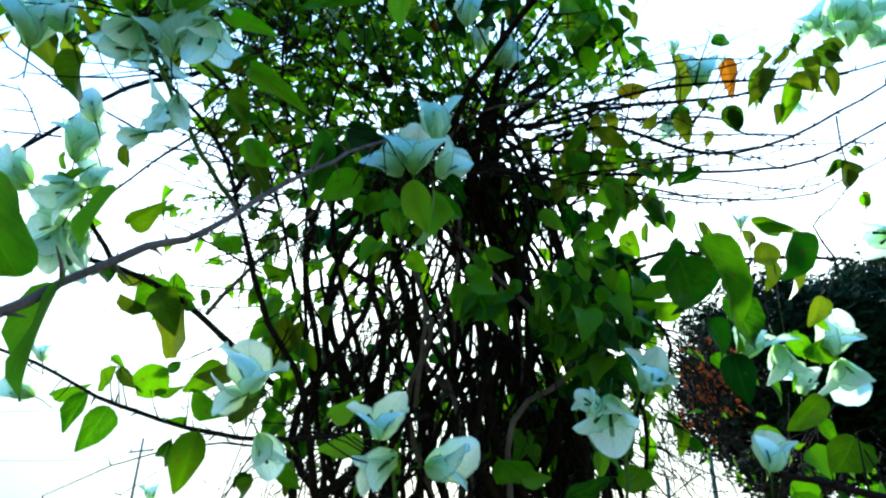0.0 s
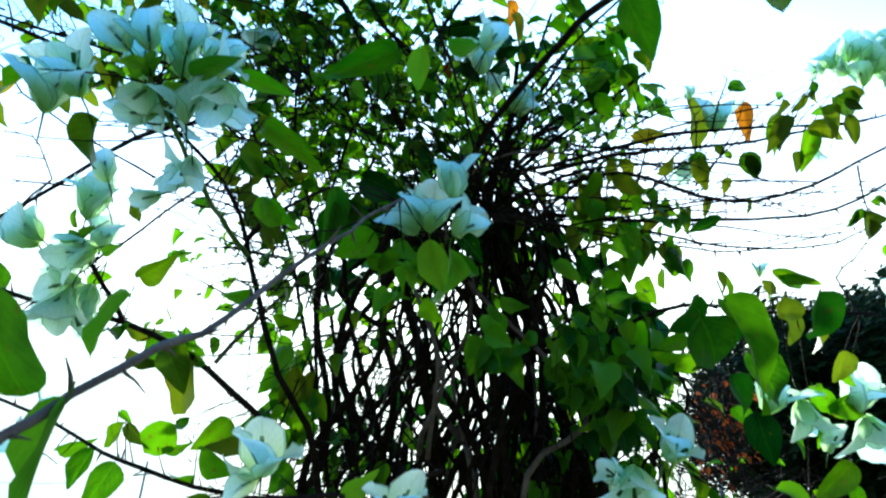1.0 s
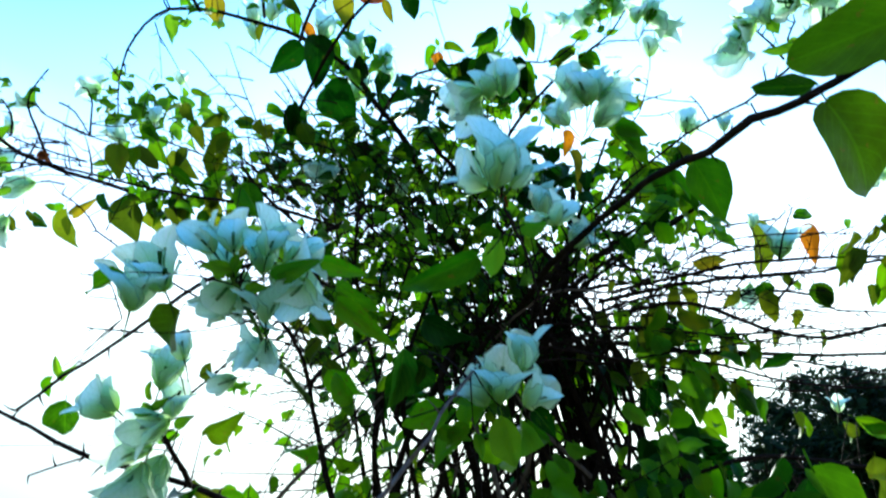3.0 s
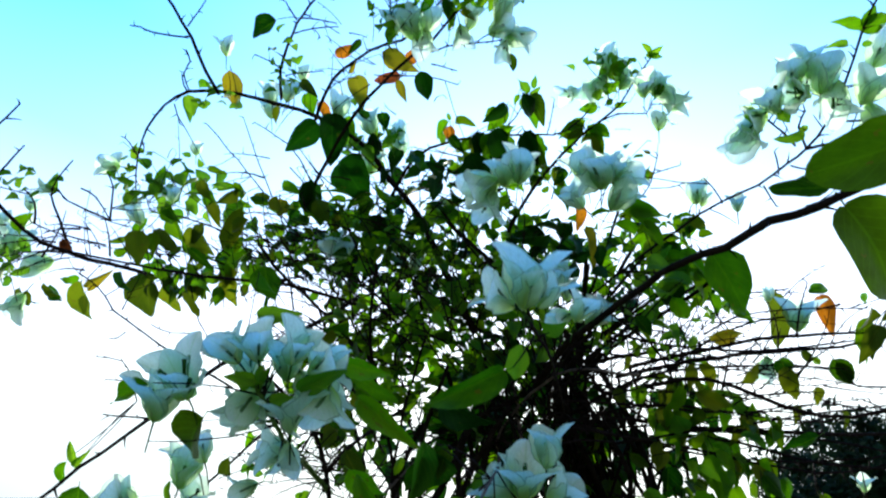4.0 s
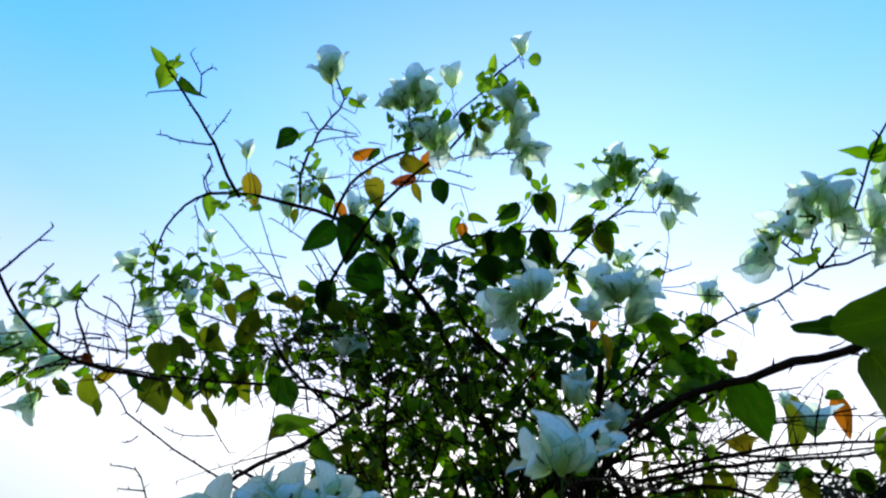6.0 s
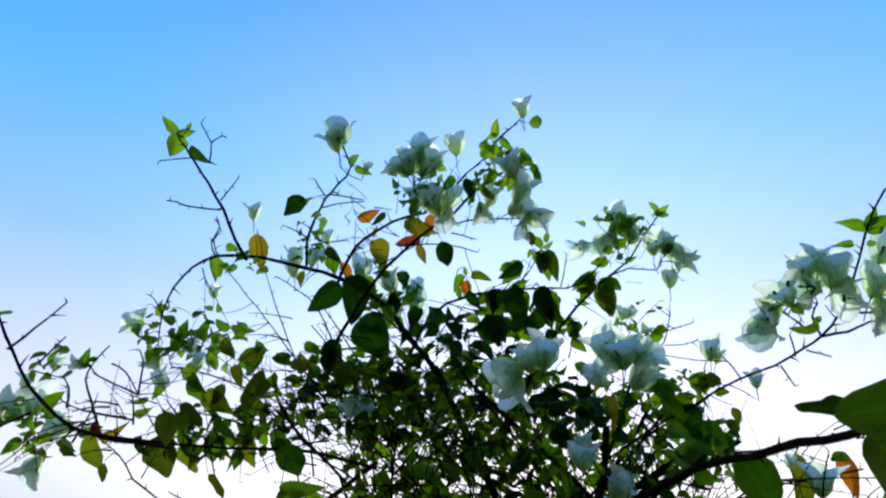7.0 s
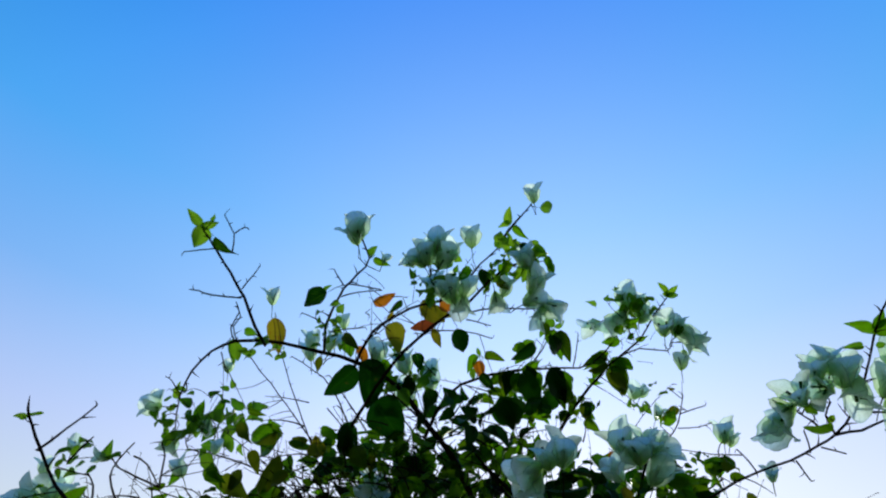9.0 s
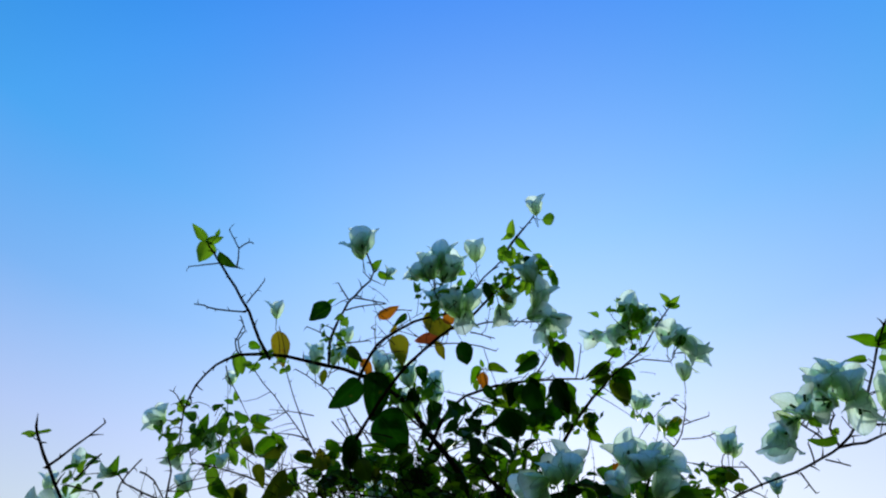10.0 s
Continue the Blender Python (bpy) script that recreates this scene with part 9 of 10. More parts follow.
stalk((0.133, 0.918, 2.671), (0.133, 0.920, 2.689), 0.04)
stalk((0.133, 0.918, 2.671), (0.135, 0.927, 2.687), 0.07)
stalk((0.093, 0.925, 2.632), (0.085, 0.941, 2.659), -0.02)
stalk((0.011, 0.883, 2.731), (-0.001, 0.875, 2.741), -0.06)
stalk((0.014, 0.882, 2.736), (0.020, 0.880, 2.753), 0.04)
stalk((0.014, 0.882, 2.736), (0.029, 0.876, 2.755), 0.07)
stalk((0.011, 0.883, 2.731), (0.002, 0.873, 2.743), -0.06)
stalk((-0.004, 0.892, 2.705), (-0.018, 0.881, 2.720), -0.03)
stalk((-0.025, 0.897, 2.676), (-0.037, 0.869, 2.695), -0.06)
stalk((-0.077, 0.895, 2.645), (-0.062, 0.886, 2.646), -0.06)
stalk((-0.043, 0.899, 2.652), (-0.033, 0.890, 2.655), 0.09)
stalk((-0.088, 0.893, 2.642), (-0.073, 0.883, 2.643), -0.12)
stalk((-0.008, 0.905, 2.658), (0.008, 0.884, 2.654), -0.11)
stalk((-0.133, 0.886, 2.628), (-0.142, 0.880, 2.683), -0.08)
stalk((-0.133, 0.886, 2.628), (-0.134, 0.884, 2.681), 0.07)
stalk((-0.133, 0.886, 2.628), (-0.138, 0.874, 2.672), 0.02)
stalk((-0.144, 0.884, 2.625), (-0.147, 0.887, 2.675), 0.06)
stalk((-0.152, 0.884, 2.620), (-0.157, 0.882, 2.654), 0.05)
stalk((-0.111, 0.890, 2.635), (-0.096, 0.883, 2.648), 0.09)
stalk((0.110, 0.906, 2.685), (0.123, 0.913, 2.687), 0.02)
stalk((0.125, 0.920, 2.663), (0.145, 0.909, 2.661), -0.11)
stalk((0.150, 0.915, 2.687), (0.148, 0.904, 2.684), -0.10)
stalk((-0.144, 0.884, 2.625), (-0.107, 0.859, 2.577), -0.02)
stalk((0.044, 0.929, 2.571), (0.025, 0.903, 2.606), -0.09)
stalk((-0.099, 0.891, 2.638), (-0.059, 0.842, 2.616), -0.05)
stalk((-0.008, 0.905, 2.658), (0.009, 0.893, 2.649), -0.05)
stalk((-0.043, 0.900, 2.653), (-0.026, 0.883, 2.630), 0.12)
stalk((0.068, 0.928, 2.603), (0.085, 0.936, 2.603), 0.11)
stalk((0.044, 0.929, 2.571), (0.067, 0.980, 2.580), 0.04)
stalk((0.093, 0.925, 2.632), (0.185, 1.017, 2.626), -0.02)
stalk((0.109, 0.922, 2.648), (0.191, 1.006, 2.633), -0.02)
stalk((0.204, 0.926, 2.489), (0.195, 0.952, 2.545), -0.10)
stalk((0.220, 0.914, 2.504), (0.201, 0.896, 2.515), -0.01)
stalk((0.311, 0.953, 2.471), (0.324, 0.958, 2.481), -0.09)
stalk((0.247, 0.869, 2.555), (0.232, 0.892, 2.598), 0.01)
stalk((0.306, 0.552, 2.315), (0.309, 0.547, 2.323), 0.08)
stalk((0.281, 0.532, 2.319), (0.275, 0.530, 2.340), -0.02)
stalk((0.325, 0.528, 2.328), (0.314, 0.525, 2.332), 0.05)
stalk((0.348, 0.544, 2.318), (0.340, 0.539, 2.334), 0.08)
stalk((0.367, 0.490, 2.353), (0.360, 0.499, 2.380), 0.10)
stalk((0.370, 0.538, 2.321), (0.371, 0.548, 2.328), -0.02)
stalk((0.364, 0.503, 2.343), (0.395, 0.514, 2.354), -0.06)
stalk((0.364, 0.503, 2.343), (0.383, 0.511, 2.353), 0.09)
stalk((0.281, 0.532, 2.319), (0.246, 0.510, 2.324), -0.00)
stalk((0.281, 0.532, 2.319), (0.286, 0.516, 2.321), -0.05)
stalk((0.373, 0.471, 2.368), (0.363, 0.463, 2.370), 0.04)
stalk((0.322, 0.546, 2.321), (0.325, 0.538, 2.308), 0.09)
stalk((0.324, 0.550, 2.320), (0.318, 0.544, 2.310), 0.12)
stalk((0.355, 0.527, 2.327), (0.363, 0.528, 2.334), -0.03)
stalk((0.254, 0.702, 2.312), (0.290, 0.712, 2.293), -0.06)
stalk((-0.634, 0.615, 2.224), (-0.634, 0.605, 2.221), -0.06)
stalk((-0.639, 0.621, 2.211), (-0.639, 0.608, 2.216), -0.05)
stalk((-0.577, 0.691, 2.229), (-0.545, 0.626, 2.252), -0.07)
stalk((-0.556, 0.717, 2.238), (-0.536, 0.655, 2.264), 0.10)
stalk((-0.711, 0.838, 2.263), (-0.688, 0.891, 2.352), 0.03)
stalk((-0.591, 0.877, 2.310), (-0.679, 0.937, 2.357), -0.11)
stalk((-0.591, 0.877, 2.310), (-0.607, 0.908, 2.351), -0.10)
stalk((-0.591, 0.877, 2.310), (-0.578, 0.910, 2.349), -0.08)
stalk((-0.591, 0.877, 2.310), (-0.553, 0.927, 2.352), 0.11)
stalk((-0.620, 0.931, 2.474), (-0.626, 0.865, 2.421), -0.04)
stalk((-0.629, 0.667, 2.316), (-0.565, 0.708, 2.350), 0.07)
stalk((-0.750, 0.875, 2.518), (-0.757, 0.866, 2.473), -0.07)
stalk((-0.666, 0.918, 2.483), (-0.687, 0.971, 2.477), -0.07)
stalk((-0.562, 0.952, 2.457), (-0.629, 1.022, 2.437), 0.11)
stalk((-0.745, 0.856, 2.540), (-0.802, 0.894, 2.556), -0.10)
stalk((-0.677, 0.569, 2.268), (-0.725, 0.556, 2.275), 0.00)
stalk((-0.677, 0.569, 2.268), (-0.723, 0.561, 2.278), 0.01)
stalk((-0.703, 0.643, 2.334), (-0.757, 0.634, 2.329), -0.04)
stalk((-0.703, 0.643, 2.334), (-0.722, 0.650, 2.332), 0.06)
stalk((-0.700, 0.446, 2.279), (-0.715, 0.446, 2.289), 0.09)
stalk((-0.700, 0.449, 2.278), (-0.711, 0.451, 2.292), -0.06)
stalk((-0.712, 0.634, 2.269), (-0.744, 0.648, 2.261), -0.05)
stalk((-0.211, 0.558, 2.623), (-0.195, 0.552, 2.621), -0.00)
stalk((-0.211, 0.573, 2.618), (-0.209, 0.564, 2.604), -0.00)
stalk((-0.169, 0.628, 2.596), (-0.172, 0.613, 2.585), 0.03)
stalk((-0.212, 0.621, 2.607), (-0.205, 0.628, 2.594), 0.07)
stalk((-0.072, 0.594, 2.564), (-0.080, 0.576, 2.546), -0.04)
stalk((-0.316, 0.527, 2.620), (-0.318, 0.518, 2.618), 0.11)
stalk((-0.421, 0.741, 2.591), (-0.429, 0.736, 2.573), -0.01)
stalk((-0.331, 0.791, 2.575), (-0.345, 0.804, 2.585), -0.11)
stalk((-0.278, 0.830, 2.544), (-0.284, 0.868, 2.599), -0.02)
stalk((-0.360, 0.991, 2.530), (-0.313, 0.963, 2.573), 0.01)
stalk((-0.262, 0.881, 2.285), (-0.301, 0.901, 2.412), -0.08)
stalk((0.098, 0.990, 2.317), (0.062, 0.926, 2.268), 0.09)
stalk((0.201, 0.893, 2.716), (0.202, 0.907, 2.753), 0.02)
stalk((0.175, 0.860, 2.777), (0.190, 0.858, 2.802), 0.00)
stalk((0.246, 0.854, 2.669), (0.250, 0.856, 2.679), -0.05)
stalk((0.243, 0.860, 2.666), (0.235, 0.855, 2.676), -0.09)
stalk((0.356, 0.523, 2.330), (0.346, 0.523, 2.348), -0.05)
stalk((0.325, 0.528, 2.328), (0.320, 0.517, 2.340), 0.03)
stalk((0.288, 0.537, 2.318), (0.295, 0.524, 2.330), 0.04)
stalk((0.247, 0.667, 2.331), (0.118, 0.639, 2.337), 0.04)
stalk((-0.257, 0.473, 1.930), (-0.230, 0.474, 1.894), -0.11)
stalk((-0.255, 0.450, 1.932), (-0.196, 0.449, 1.964), 0.07)
stalk((-0.262, 0.506, 1.932), (-0.363, 0.471, 1.906), 0.05)
stalk((-0.259, 0.482, 1.931), (-0.247, 0.474, 1.926), 0.04)
stalk((-0.275, 0.604, 1.938), (-0.335, 0.570, 1.899), 0.01)
stalk((-0.394, 0.613, 1.875), (-0.409, 0.633, 1.886), 0.08)
stalk((-0.387, 0.622, 1.857), (-0.355, 0.626, 1.874), 0.11)
stalk((-0.386, 0.626, 1.855), (-0.387, 0.620, 1.849), 0.02)
stalk((-0.393, 0.614, 1.873), (-0.422, 0.633, 1.877), -0.02)
stalk((-0.266, 0.536, 1.933), (-0.256, 0.524, 1.934), 0.01)
stalk((-0.268, 0.550, 1.934), (-0.269, 0.539, 1.889), 0.07)
stalk((-0.257, 0.434, 1.936), (-0.256, 0.436, 1.959), 0.04)
stalk((-0.256, 0.444, 1.933), (-0.255, 0.445, 1.951), 0.07)
stalk((-0.256, 0.447, 1.932), (-0.239, 0.447, 1.947), -0.05)
stalk((-0.255, 0.450, 1.932), (-0.237, 0.451, 1.953), 0.02)
stalk((-0.256, 0.444, 1.933), (-0.251, 0.447, 1.956), -0.06)
stalk((-0.257, 0.434, 1.936), (-0.237, 0.438, 1.971), 0.02)
stalk((-0.257, 0.434, 1.936), (-0.252, 0.418, 1.937), -0.12)
stalk((-0.215, 0.884, 2.574), (-0.241, 0.886, 2.609), 0.01)
stalk((-0.225, 0.888, 2.553), (-0.254, 0.900, 2.587), 0.05)
stalk((0.175, 0.946, 2.465), (0.089, 0.851, 2.446), 0.10)
stalk((0.246, 0.980, 2.181), (0.288, 1.032, 2.140), -0.00)
stalk((0.281, 0.916, 2.218), (0.289, 0.943, 2.227), 0.09)
stalk((0.175, 0.946, 2.465), (0.217, 0.889, 2.402), -0.07)
stalk((-0.211, 0.852, 2.058), (-0.143, 0.805, 2.071), -0.12)
stalk((-0.265, 0.900, 2.206), (-0.235, 0.797, 2.227), 0.01)
stalk((-0.290, 0.692, 1.951), (-0.228, 0.632, 2.037), -0.04)
stalk((-0.285, 0.661, 1.945), (-0.258, 0.648, 1.994), -0.03)
stalk((0.138, 0.921, 2.322), (0.105, 0.865, 2.342), 0.02)
stalk((0.159, 0.887, 2.324), (0.225, 0.869, 2.355), 0.06)
stalk((0.159, 0.887, 2.324), (0.270, 0.872, 2.325), 0.09)
stalk((0.037, 0.860, 2.156), (0.093, 0.849, 2.181), -0.04)
stalk((0.169, 0.870, 2.325), (0.225, 0.873, 2.329), 0.02)
stalk((0.159, 0.887, 2.324), (0.272, 0.875, 2.318), 0.03)
stalk((0.169, 0.870, 2.325), (0.291, 0.862, 2.340), 0.04)
stalk((0.159, 0.887, 2.324), (0.229, 0.880, 2.274), 0.02)
stalk((0.281, 0.916, 2.218), (0.271, 0.884, 2.274), -0.01)
stalk((0.310, 0.911, 2.232), (0.298, 0.905, 2.292), 0.07)
stalk((0.138, 0.921, 2.322), (0.192, 0.908, 2.265), -0.12)
stalk((0.331, 0.907, 2.241), (0.322, 0.893, 2.266), 0.07)
stalk((0.406, 0.924, 2.192), (0.416, 0.903, 2.185), -0.08)
stalk((0.460, 0.912, 2.190), (0.467, 0.909, 2.171), -0.08)
stalk((0.362, 0.928, 2.189), (0.383, 0.897, 2.159), 0.04)
stalk((0.406, 0.904, 2.085), (0.432, 0.911, 2.129), -0.01)
stalk((0.518, 0.880, 2.201), (0.526, 0.869, 2.153), -0.04)
stalk((0.486, 0.885, 2.202), (0.500, 0.843, 2.184), -0.10)
stalk((0.529, 0.878, 2.200), (0.537, 0.828, 2.228), -0.11)
stalk((0.574, 0.868, 2.197), (0.579, 0.822, 2.209), -0.06)
stalk((0.585, 0.866, 2.196), (0.585, 0.818, 2.186), -0.10)
stalk((0.529, 0.878, 2.200), (0.534, 0.798, 2.230), 0.05)
stalk((0.518, 0.880, 2.201), (0.523, 0.809, 2.213), -0.07)
stalk((0.600, 0.854, 2.051), (0.586, 0.858, 2.043), -0.03)
stalk((0.603, 0.862, 2.066), (0.615, 0.856, 2.062), -0.02)
stalk((0.614, 0.891, 2.008), (0.633, 0.882, 2.004), 0.05)
stalk((0.603, 0.859, 2.040), (0.592, 0.845, 2.024), 0.08)
stalk((0.305, 0.935, 2.138), (0.302, 0.913, 2.112), 0.03)
stalk((0.329, 0.928, 2.123), (0.320, 0.925, 2.083), -0.07)
stalk((0.332, 0.976, 2.055), (0.330, 0.932, 2.001), -0.09)
stalk((0.371, 0.962, 2.039), (0.358, 0.939, 2.003), 0.01)
stalk((0.410, 0.948, 2.023), (0.393, 0.927, 1.974), -0.03)
stalk((0.453, 0.936, 2.015), (0.457, 0.924, 1.959), 0.05)
stalk((0.431, 0.854, 1.882), (0.442, 0.856, 1.938), -0.07)
stalk((0.188, 0.989, 2.156), (0.194, 0.911, 2.095), 0.05)
stalk((0.262, 0.973, 2.077), (0.253, 0.910, 2.095), -0.03)
stalk((0.046, 0.913, 2.083), (0.133, 0.910, 2.027), -0.05)
stalk((0.262, 0.973, 2.077), (0.259, 0.914, 2.030), -0.08)
stalk((0.262, 0.973, 2.077), (0.201, 0.886, 2.079), 0.06)
stalk((0.228, 0.969, 2.154), (0.230, 0.873, 2.110), 0.00)
stalk((0.262, 0.973, 2.077), (0.269, 0.896, 2.084), 0.01)
stalk((0.292, 0.885, 1.889), (0.306, 0.882, 1.993), 0.08)
stalk((0.305, 0.935, 2.138), (0.324, 0.934, 2.141), -0.11)
stalk((0.204, 0.960, 2.177), (0.216, 0.869, 2.119), 0.01)
stalk((0.278, 0.971, 2.076), (0.289, 0.929, 2.034), -0.04)
stalk((0.230, 0.939, 1.876), (0.199, 0.896, 1.935), -0.06)
stalk((0.196, 0.987, 1.867), (0.145, 0.897, 1.880), 0.08)
stalk((-0.031, 1.007, 1.831), (0.056, 0.920, 1.865), -0.06)
stalk((0.222, 0.951, 1.874), (0.231, 0.930, 1.875), -0.02)
stalk((0.198, 0.796, 2.315), (0.119, 0.689, 2.319), -0.02)
stalk((0.204, 0.781, 2.314), (0.153, 0.715, 2.304), -0.09)
stalk((0.204, 0.781, 2.314), (0.225, 0.779, 2.296), -0.05)
stalk((0.210, 0.767, 2.312), (0.235, 0.766, 2.294), -0.12)
stalk((0.175, 0.855, 2.323), (0.085, 0.773, 2.341), 0.00)
stalk((0.048, 0.818, 2.157), (0.036, 0.792, 2.194), 0.03)
stalk((0.037, 0.860, 2.156), (0.058, 0.846, 2.197), 0.12)
stalk((-0.516, 0.768, 2.257), (-0.536, 0.739, 2.295), 0.11)
stalk((-0.449, 0.822, 2.277), (-0.435, 0.744, 2.286), -0.04)
stalk((-0.484, 0.888, 2.394), (-0.504, 0.835, 2.467), 0.11)
stalk((-0.632, 0.679, 2.303), (-0.575, 0.696, 2.301), -0.09)
stalk((-0.629, 0.667, 2.316), (-0.583, 0.720, 2.364), -0.08)
stalk((-0.536, 0.743, 2.248), (-0.493, 0.685, 2.184), 0.01)
stalk((-0.387, 0.720, 1.820), (-0.404, 0.761, 1.838), 0.04)
stalk((-0.358, 0.739, 1.809), (-0.410, 0.780, 1.809), 0.02)
stalk((-0.263, 0.855, 1.642), (-0.265, 0.812, 1.649), -0.11)
stalk((-0.251, 0.911, 1.805), (-0.233, 0.937, 1.839), -0.02)
stalk((-0.231, 0.924, 1.771), (-0.208, 0.963, 1.829), -0.00)
stalk((-0.205, 0.876, 1.641), (-0.218, 0.785, 1.595), -0.03)
stalk((-0.488, 0.864, 1.710), (-0.512, 0.875, 1.688), 0.06)
stalk((-0.569, 0.875, 1.746), (-0.582, 0.957, 1.740), 0.06)
stalk((-0.500, 0.866, 1.716), (-0.523, 0.879, 1.695), -0.10)
stalk((-0.417, 0.856, 1.681), (-0.413, 0.826, 1.727), -0.01)
stalk((-0.277, 0.617, 1.939), (-0.208, 0.579, 2.000), 0.05)
stalk((-0.285, 0.661, 1.945), (-0.248, 0.629, 2.007), 0.07)
stalk((-0.064, 0.580, 1.903), (-0.138, 0.645, 1.970), 0.04)
stalk((-0.064, 0.580, 1.903), (-0.113, 0.664, 1.963), 0.11)
stalk((-0.296, 0.722, 1.957), (-0.245, 0.711, 1.974), 0.06)
stalk((0.169, 0.870, 2.325), (0.155, 0.835, 2.213), 0.02)
stalk((-0.293, 0.707, 1.954), (-0.250, 0.690, 1.990), 0.02)
stalk((-0.169, 0.883, 2.609), (-0.088, 0.820, 2.531), 0.06)
stalk((-0.008, 0.905, 2.658), (0.005, 0.882, 2.658), 0.05)
stalk((-0.066, 0.897, 2.648), (-0.048, 0.852, 2.641), -0.01)
stalk((-0.099, 0.891, 2.638), (-0.091, 0.875, 2.644), 0.07)
stalk((0.008, 0.885, 2.725), (0.017, 0.841, 2.713), -0.02)
stalk((0.117, 0.921, 2.655), (0.127, 0.884, 2.660), 0.06)
stalk((0.109, 0.922, 2.648), (0.120, 0.896, 2.643), 0.10)
stalk((0.149, 0.904, 2.323), (0.047, 0.844, 2.376), 0.01)
stalk((-0.030, 0.942, 2.448), (-0.025, 0.908, 2.349), -0.08)
stalk((0.037, 0.860, 2.156), (0.047, 0.809, 2.240), 0.10)
stalk((-0.484, 0.888, 2.394), (-0.500, 0.825, 2.444), -0.07)
stalk((-0.437, 0.829, 2.279), (-0.465, 0.822, 2.318), -0.07)
stalk((-0.372, 0.848, 2.197), (-0.406, 0.821, 2.214), -0.11)
stalk((-0.362, 0.858, 2.211), (-0.412, 0.843, 2.223), -0.02)
stalk((-0.383, 0.839, 2.183), (-0.349, 0.757, 2.164), -0.02)
stalk((-0.394, 0.862, 2.498), (-0.392, 0.835, 2.506), 0.08)
stalk((-0.384, 1.015, 2.491), (-0.369, 1.009, 2.433), -0.08)
stalk((-0.625, 0.721, 2.598), (-0.626, 0.748, 2.650), -0.03)
stalk((-0.484, 0.888, 2.394), (-0.562, 0.820, 2.444), 0.06)
stalk((-0.474, 0.884, 2.380), (-0.465, 0.790, 2.383), -0.11)
stalk((-0.394, 0.862, 2.498), (-0.460, 0.848, 2.473), -0.02)
stalk((-0.394, 0.862, 2.498), (-0.434, 0.853, 2.474), -0.08)
stalk((-0.674, 0.845, 2.258), (-0.650, 0.823, 2.298), 0.06)
stalk((-0.728, 0.825, 2.279), (-0.745, 0.833, 2.267), -0.05)
stalk((-0.377, 0.666, 2.065), (-0.377, 0.663, 2.199), -0.09)
stalk((-0.591, 0.877, 2.310), (-0.646, 0.807, 2.362), -0.09)
stalk((-0.591, 0.877, 2.310), (-0.606, 0.787, 2.395), -0.07)
stalk((-0.740, 0.819, 2.286), (-0.820, 0.858, 2.353), 0.05)
stalk((-0.412, 0.745, 2.590), (-0.464, 0.805, 2.594), -0.09)
stalk((-0.325, 0.904, 2.286), (-0.347, 0.904, 2.339), -0.11)
stalk((-0.230, 0.890, 2.543), (-0.250, 0.942, 2.596), -0.06)
stalk((-0.591, 0.877, 2.310), (-0.660, 0.908, 2.356), -0.11)
stalk((-0.591, 0.877, 2.310), (-0.609, 0.898, 2.357), 0.06)
stalk((-0.591, 0.877, 2.310), (-0.564, 0.917, 2.362), 0.06)
stalk((-0.484, 0.888, 2.394), (-0.523, 0.908, 2.369), 0.01)
stalk((-0.437, 0.829, 2.279), (-0.460, 0.824, 2.305), -0.04)
stalk((-0.392, 0.832, 2.175), (-0.431, 0.810, 2.201), -0.11)
stalk((-0.572, 0.949, 2.459), (-0.578, 0.850, 2.422), 0.05)
stalk((-0.643, 0.925, 2.478), (-0.651, 0.847, 2.435), -0.06)
stalk((-0.673, 0.916, 2.485), (-0.681, 0.842, 2.432), 0.01)
stalk((-0.703, 0.909, 2.489), (-0.722, 0.864, 2.402), 0.12)
stalk((-0.740, 0.819, 2.286), (-0.750, 0.877, 2.367), -0.06)
stalk((-0.610, 0.935, 2.471), (-0.603, 0.834, 2.514), 0.05)
stalk((-0.552, 0.956, 2.454), (-0.528, 0.846, 2.501), -0.01)
stalk((-0.552, 0.956, 2.454), (-0.538, 0.835, 2.504), 0.01)
stalk((-0.617, 0.731, 2.570), (-0.591, 0.821, 2.528), -0.02)
stalk((-0.374, 0.835, 2.511), (-0.378, 0.804, 2.487), 0.05)
stalk((-0.394, 0.862, 2.498), (-0.440, 0.821, 2.483), 0.00)
stalk((-0.394, 0.862, 2.498), (-0.444, 0.818, 2.459), -0.11)
stalk((-0.251, 0.899, 2.501), (-0.278, 0.915, 2.485), 0.08)
stalk((-0.394, 0.862, 2.498), (-0.354, 0.904, 2.474), -0.06)
stalk((-0.384, 1.015, 2.491), (-0.357, 1.028, 2.415), -0.04)
stalk((-0.138, 0.944, 2.341), (-0.208, 0.958, 2.352), -0.00)
stalk((-0.254, 0.635, 2.609), (-0.243, 0.647, 2.623), 0.02)
stalk((-0.133, 0.686, 2.581), (-0.099, 0.792, 2.527), 0.06)
stalk((-0.099, 0.891, 2.638), (-0.054, 0.819, 2.609), -0.09)
stalk((-0.031, 0.902, 2.655), (0.001, 0.845, 2.625), -0.03)
stalk((-0.099, 0.891, 2.638), (-0.083, 0.854, 2.631), 0.03)
stalk((-0.152, 0.884, 2.620), (-0.140, 0.856, 2.623), -0.01)
stalk((-0.034, 0.898, 2.664), (-0.024, 0.827, 2.672), -0.06)
stalk((-0.025, 0.897, 2.676), (-0.002, 0.795, 2.672), 0.07)
stalk((0.142, 0.917, 2.679), (0.137, 0.922, 2.699), 0.11)
stalk((0.133, 0.918, 2.671), (0.133, 0.927, 2.694), 0.03)
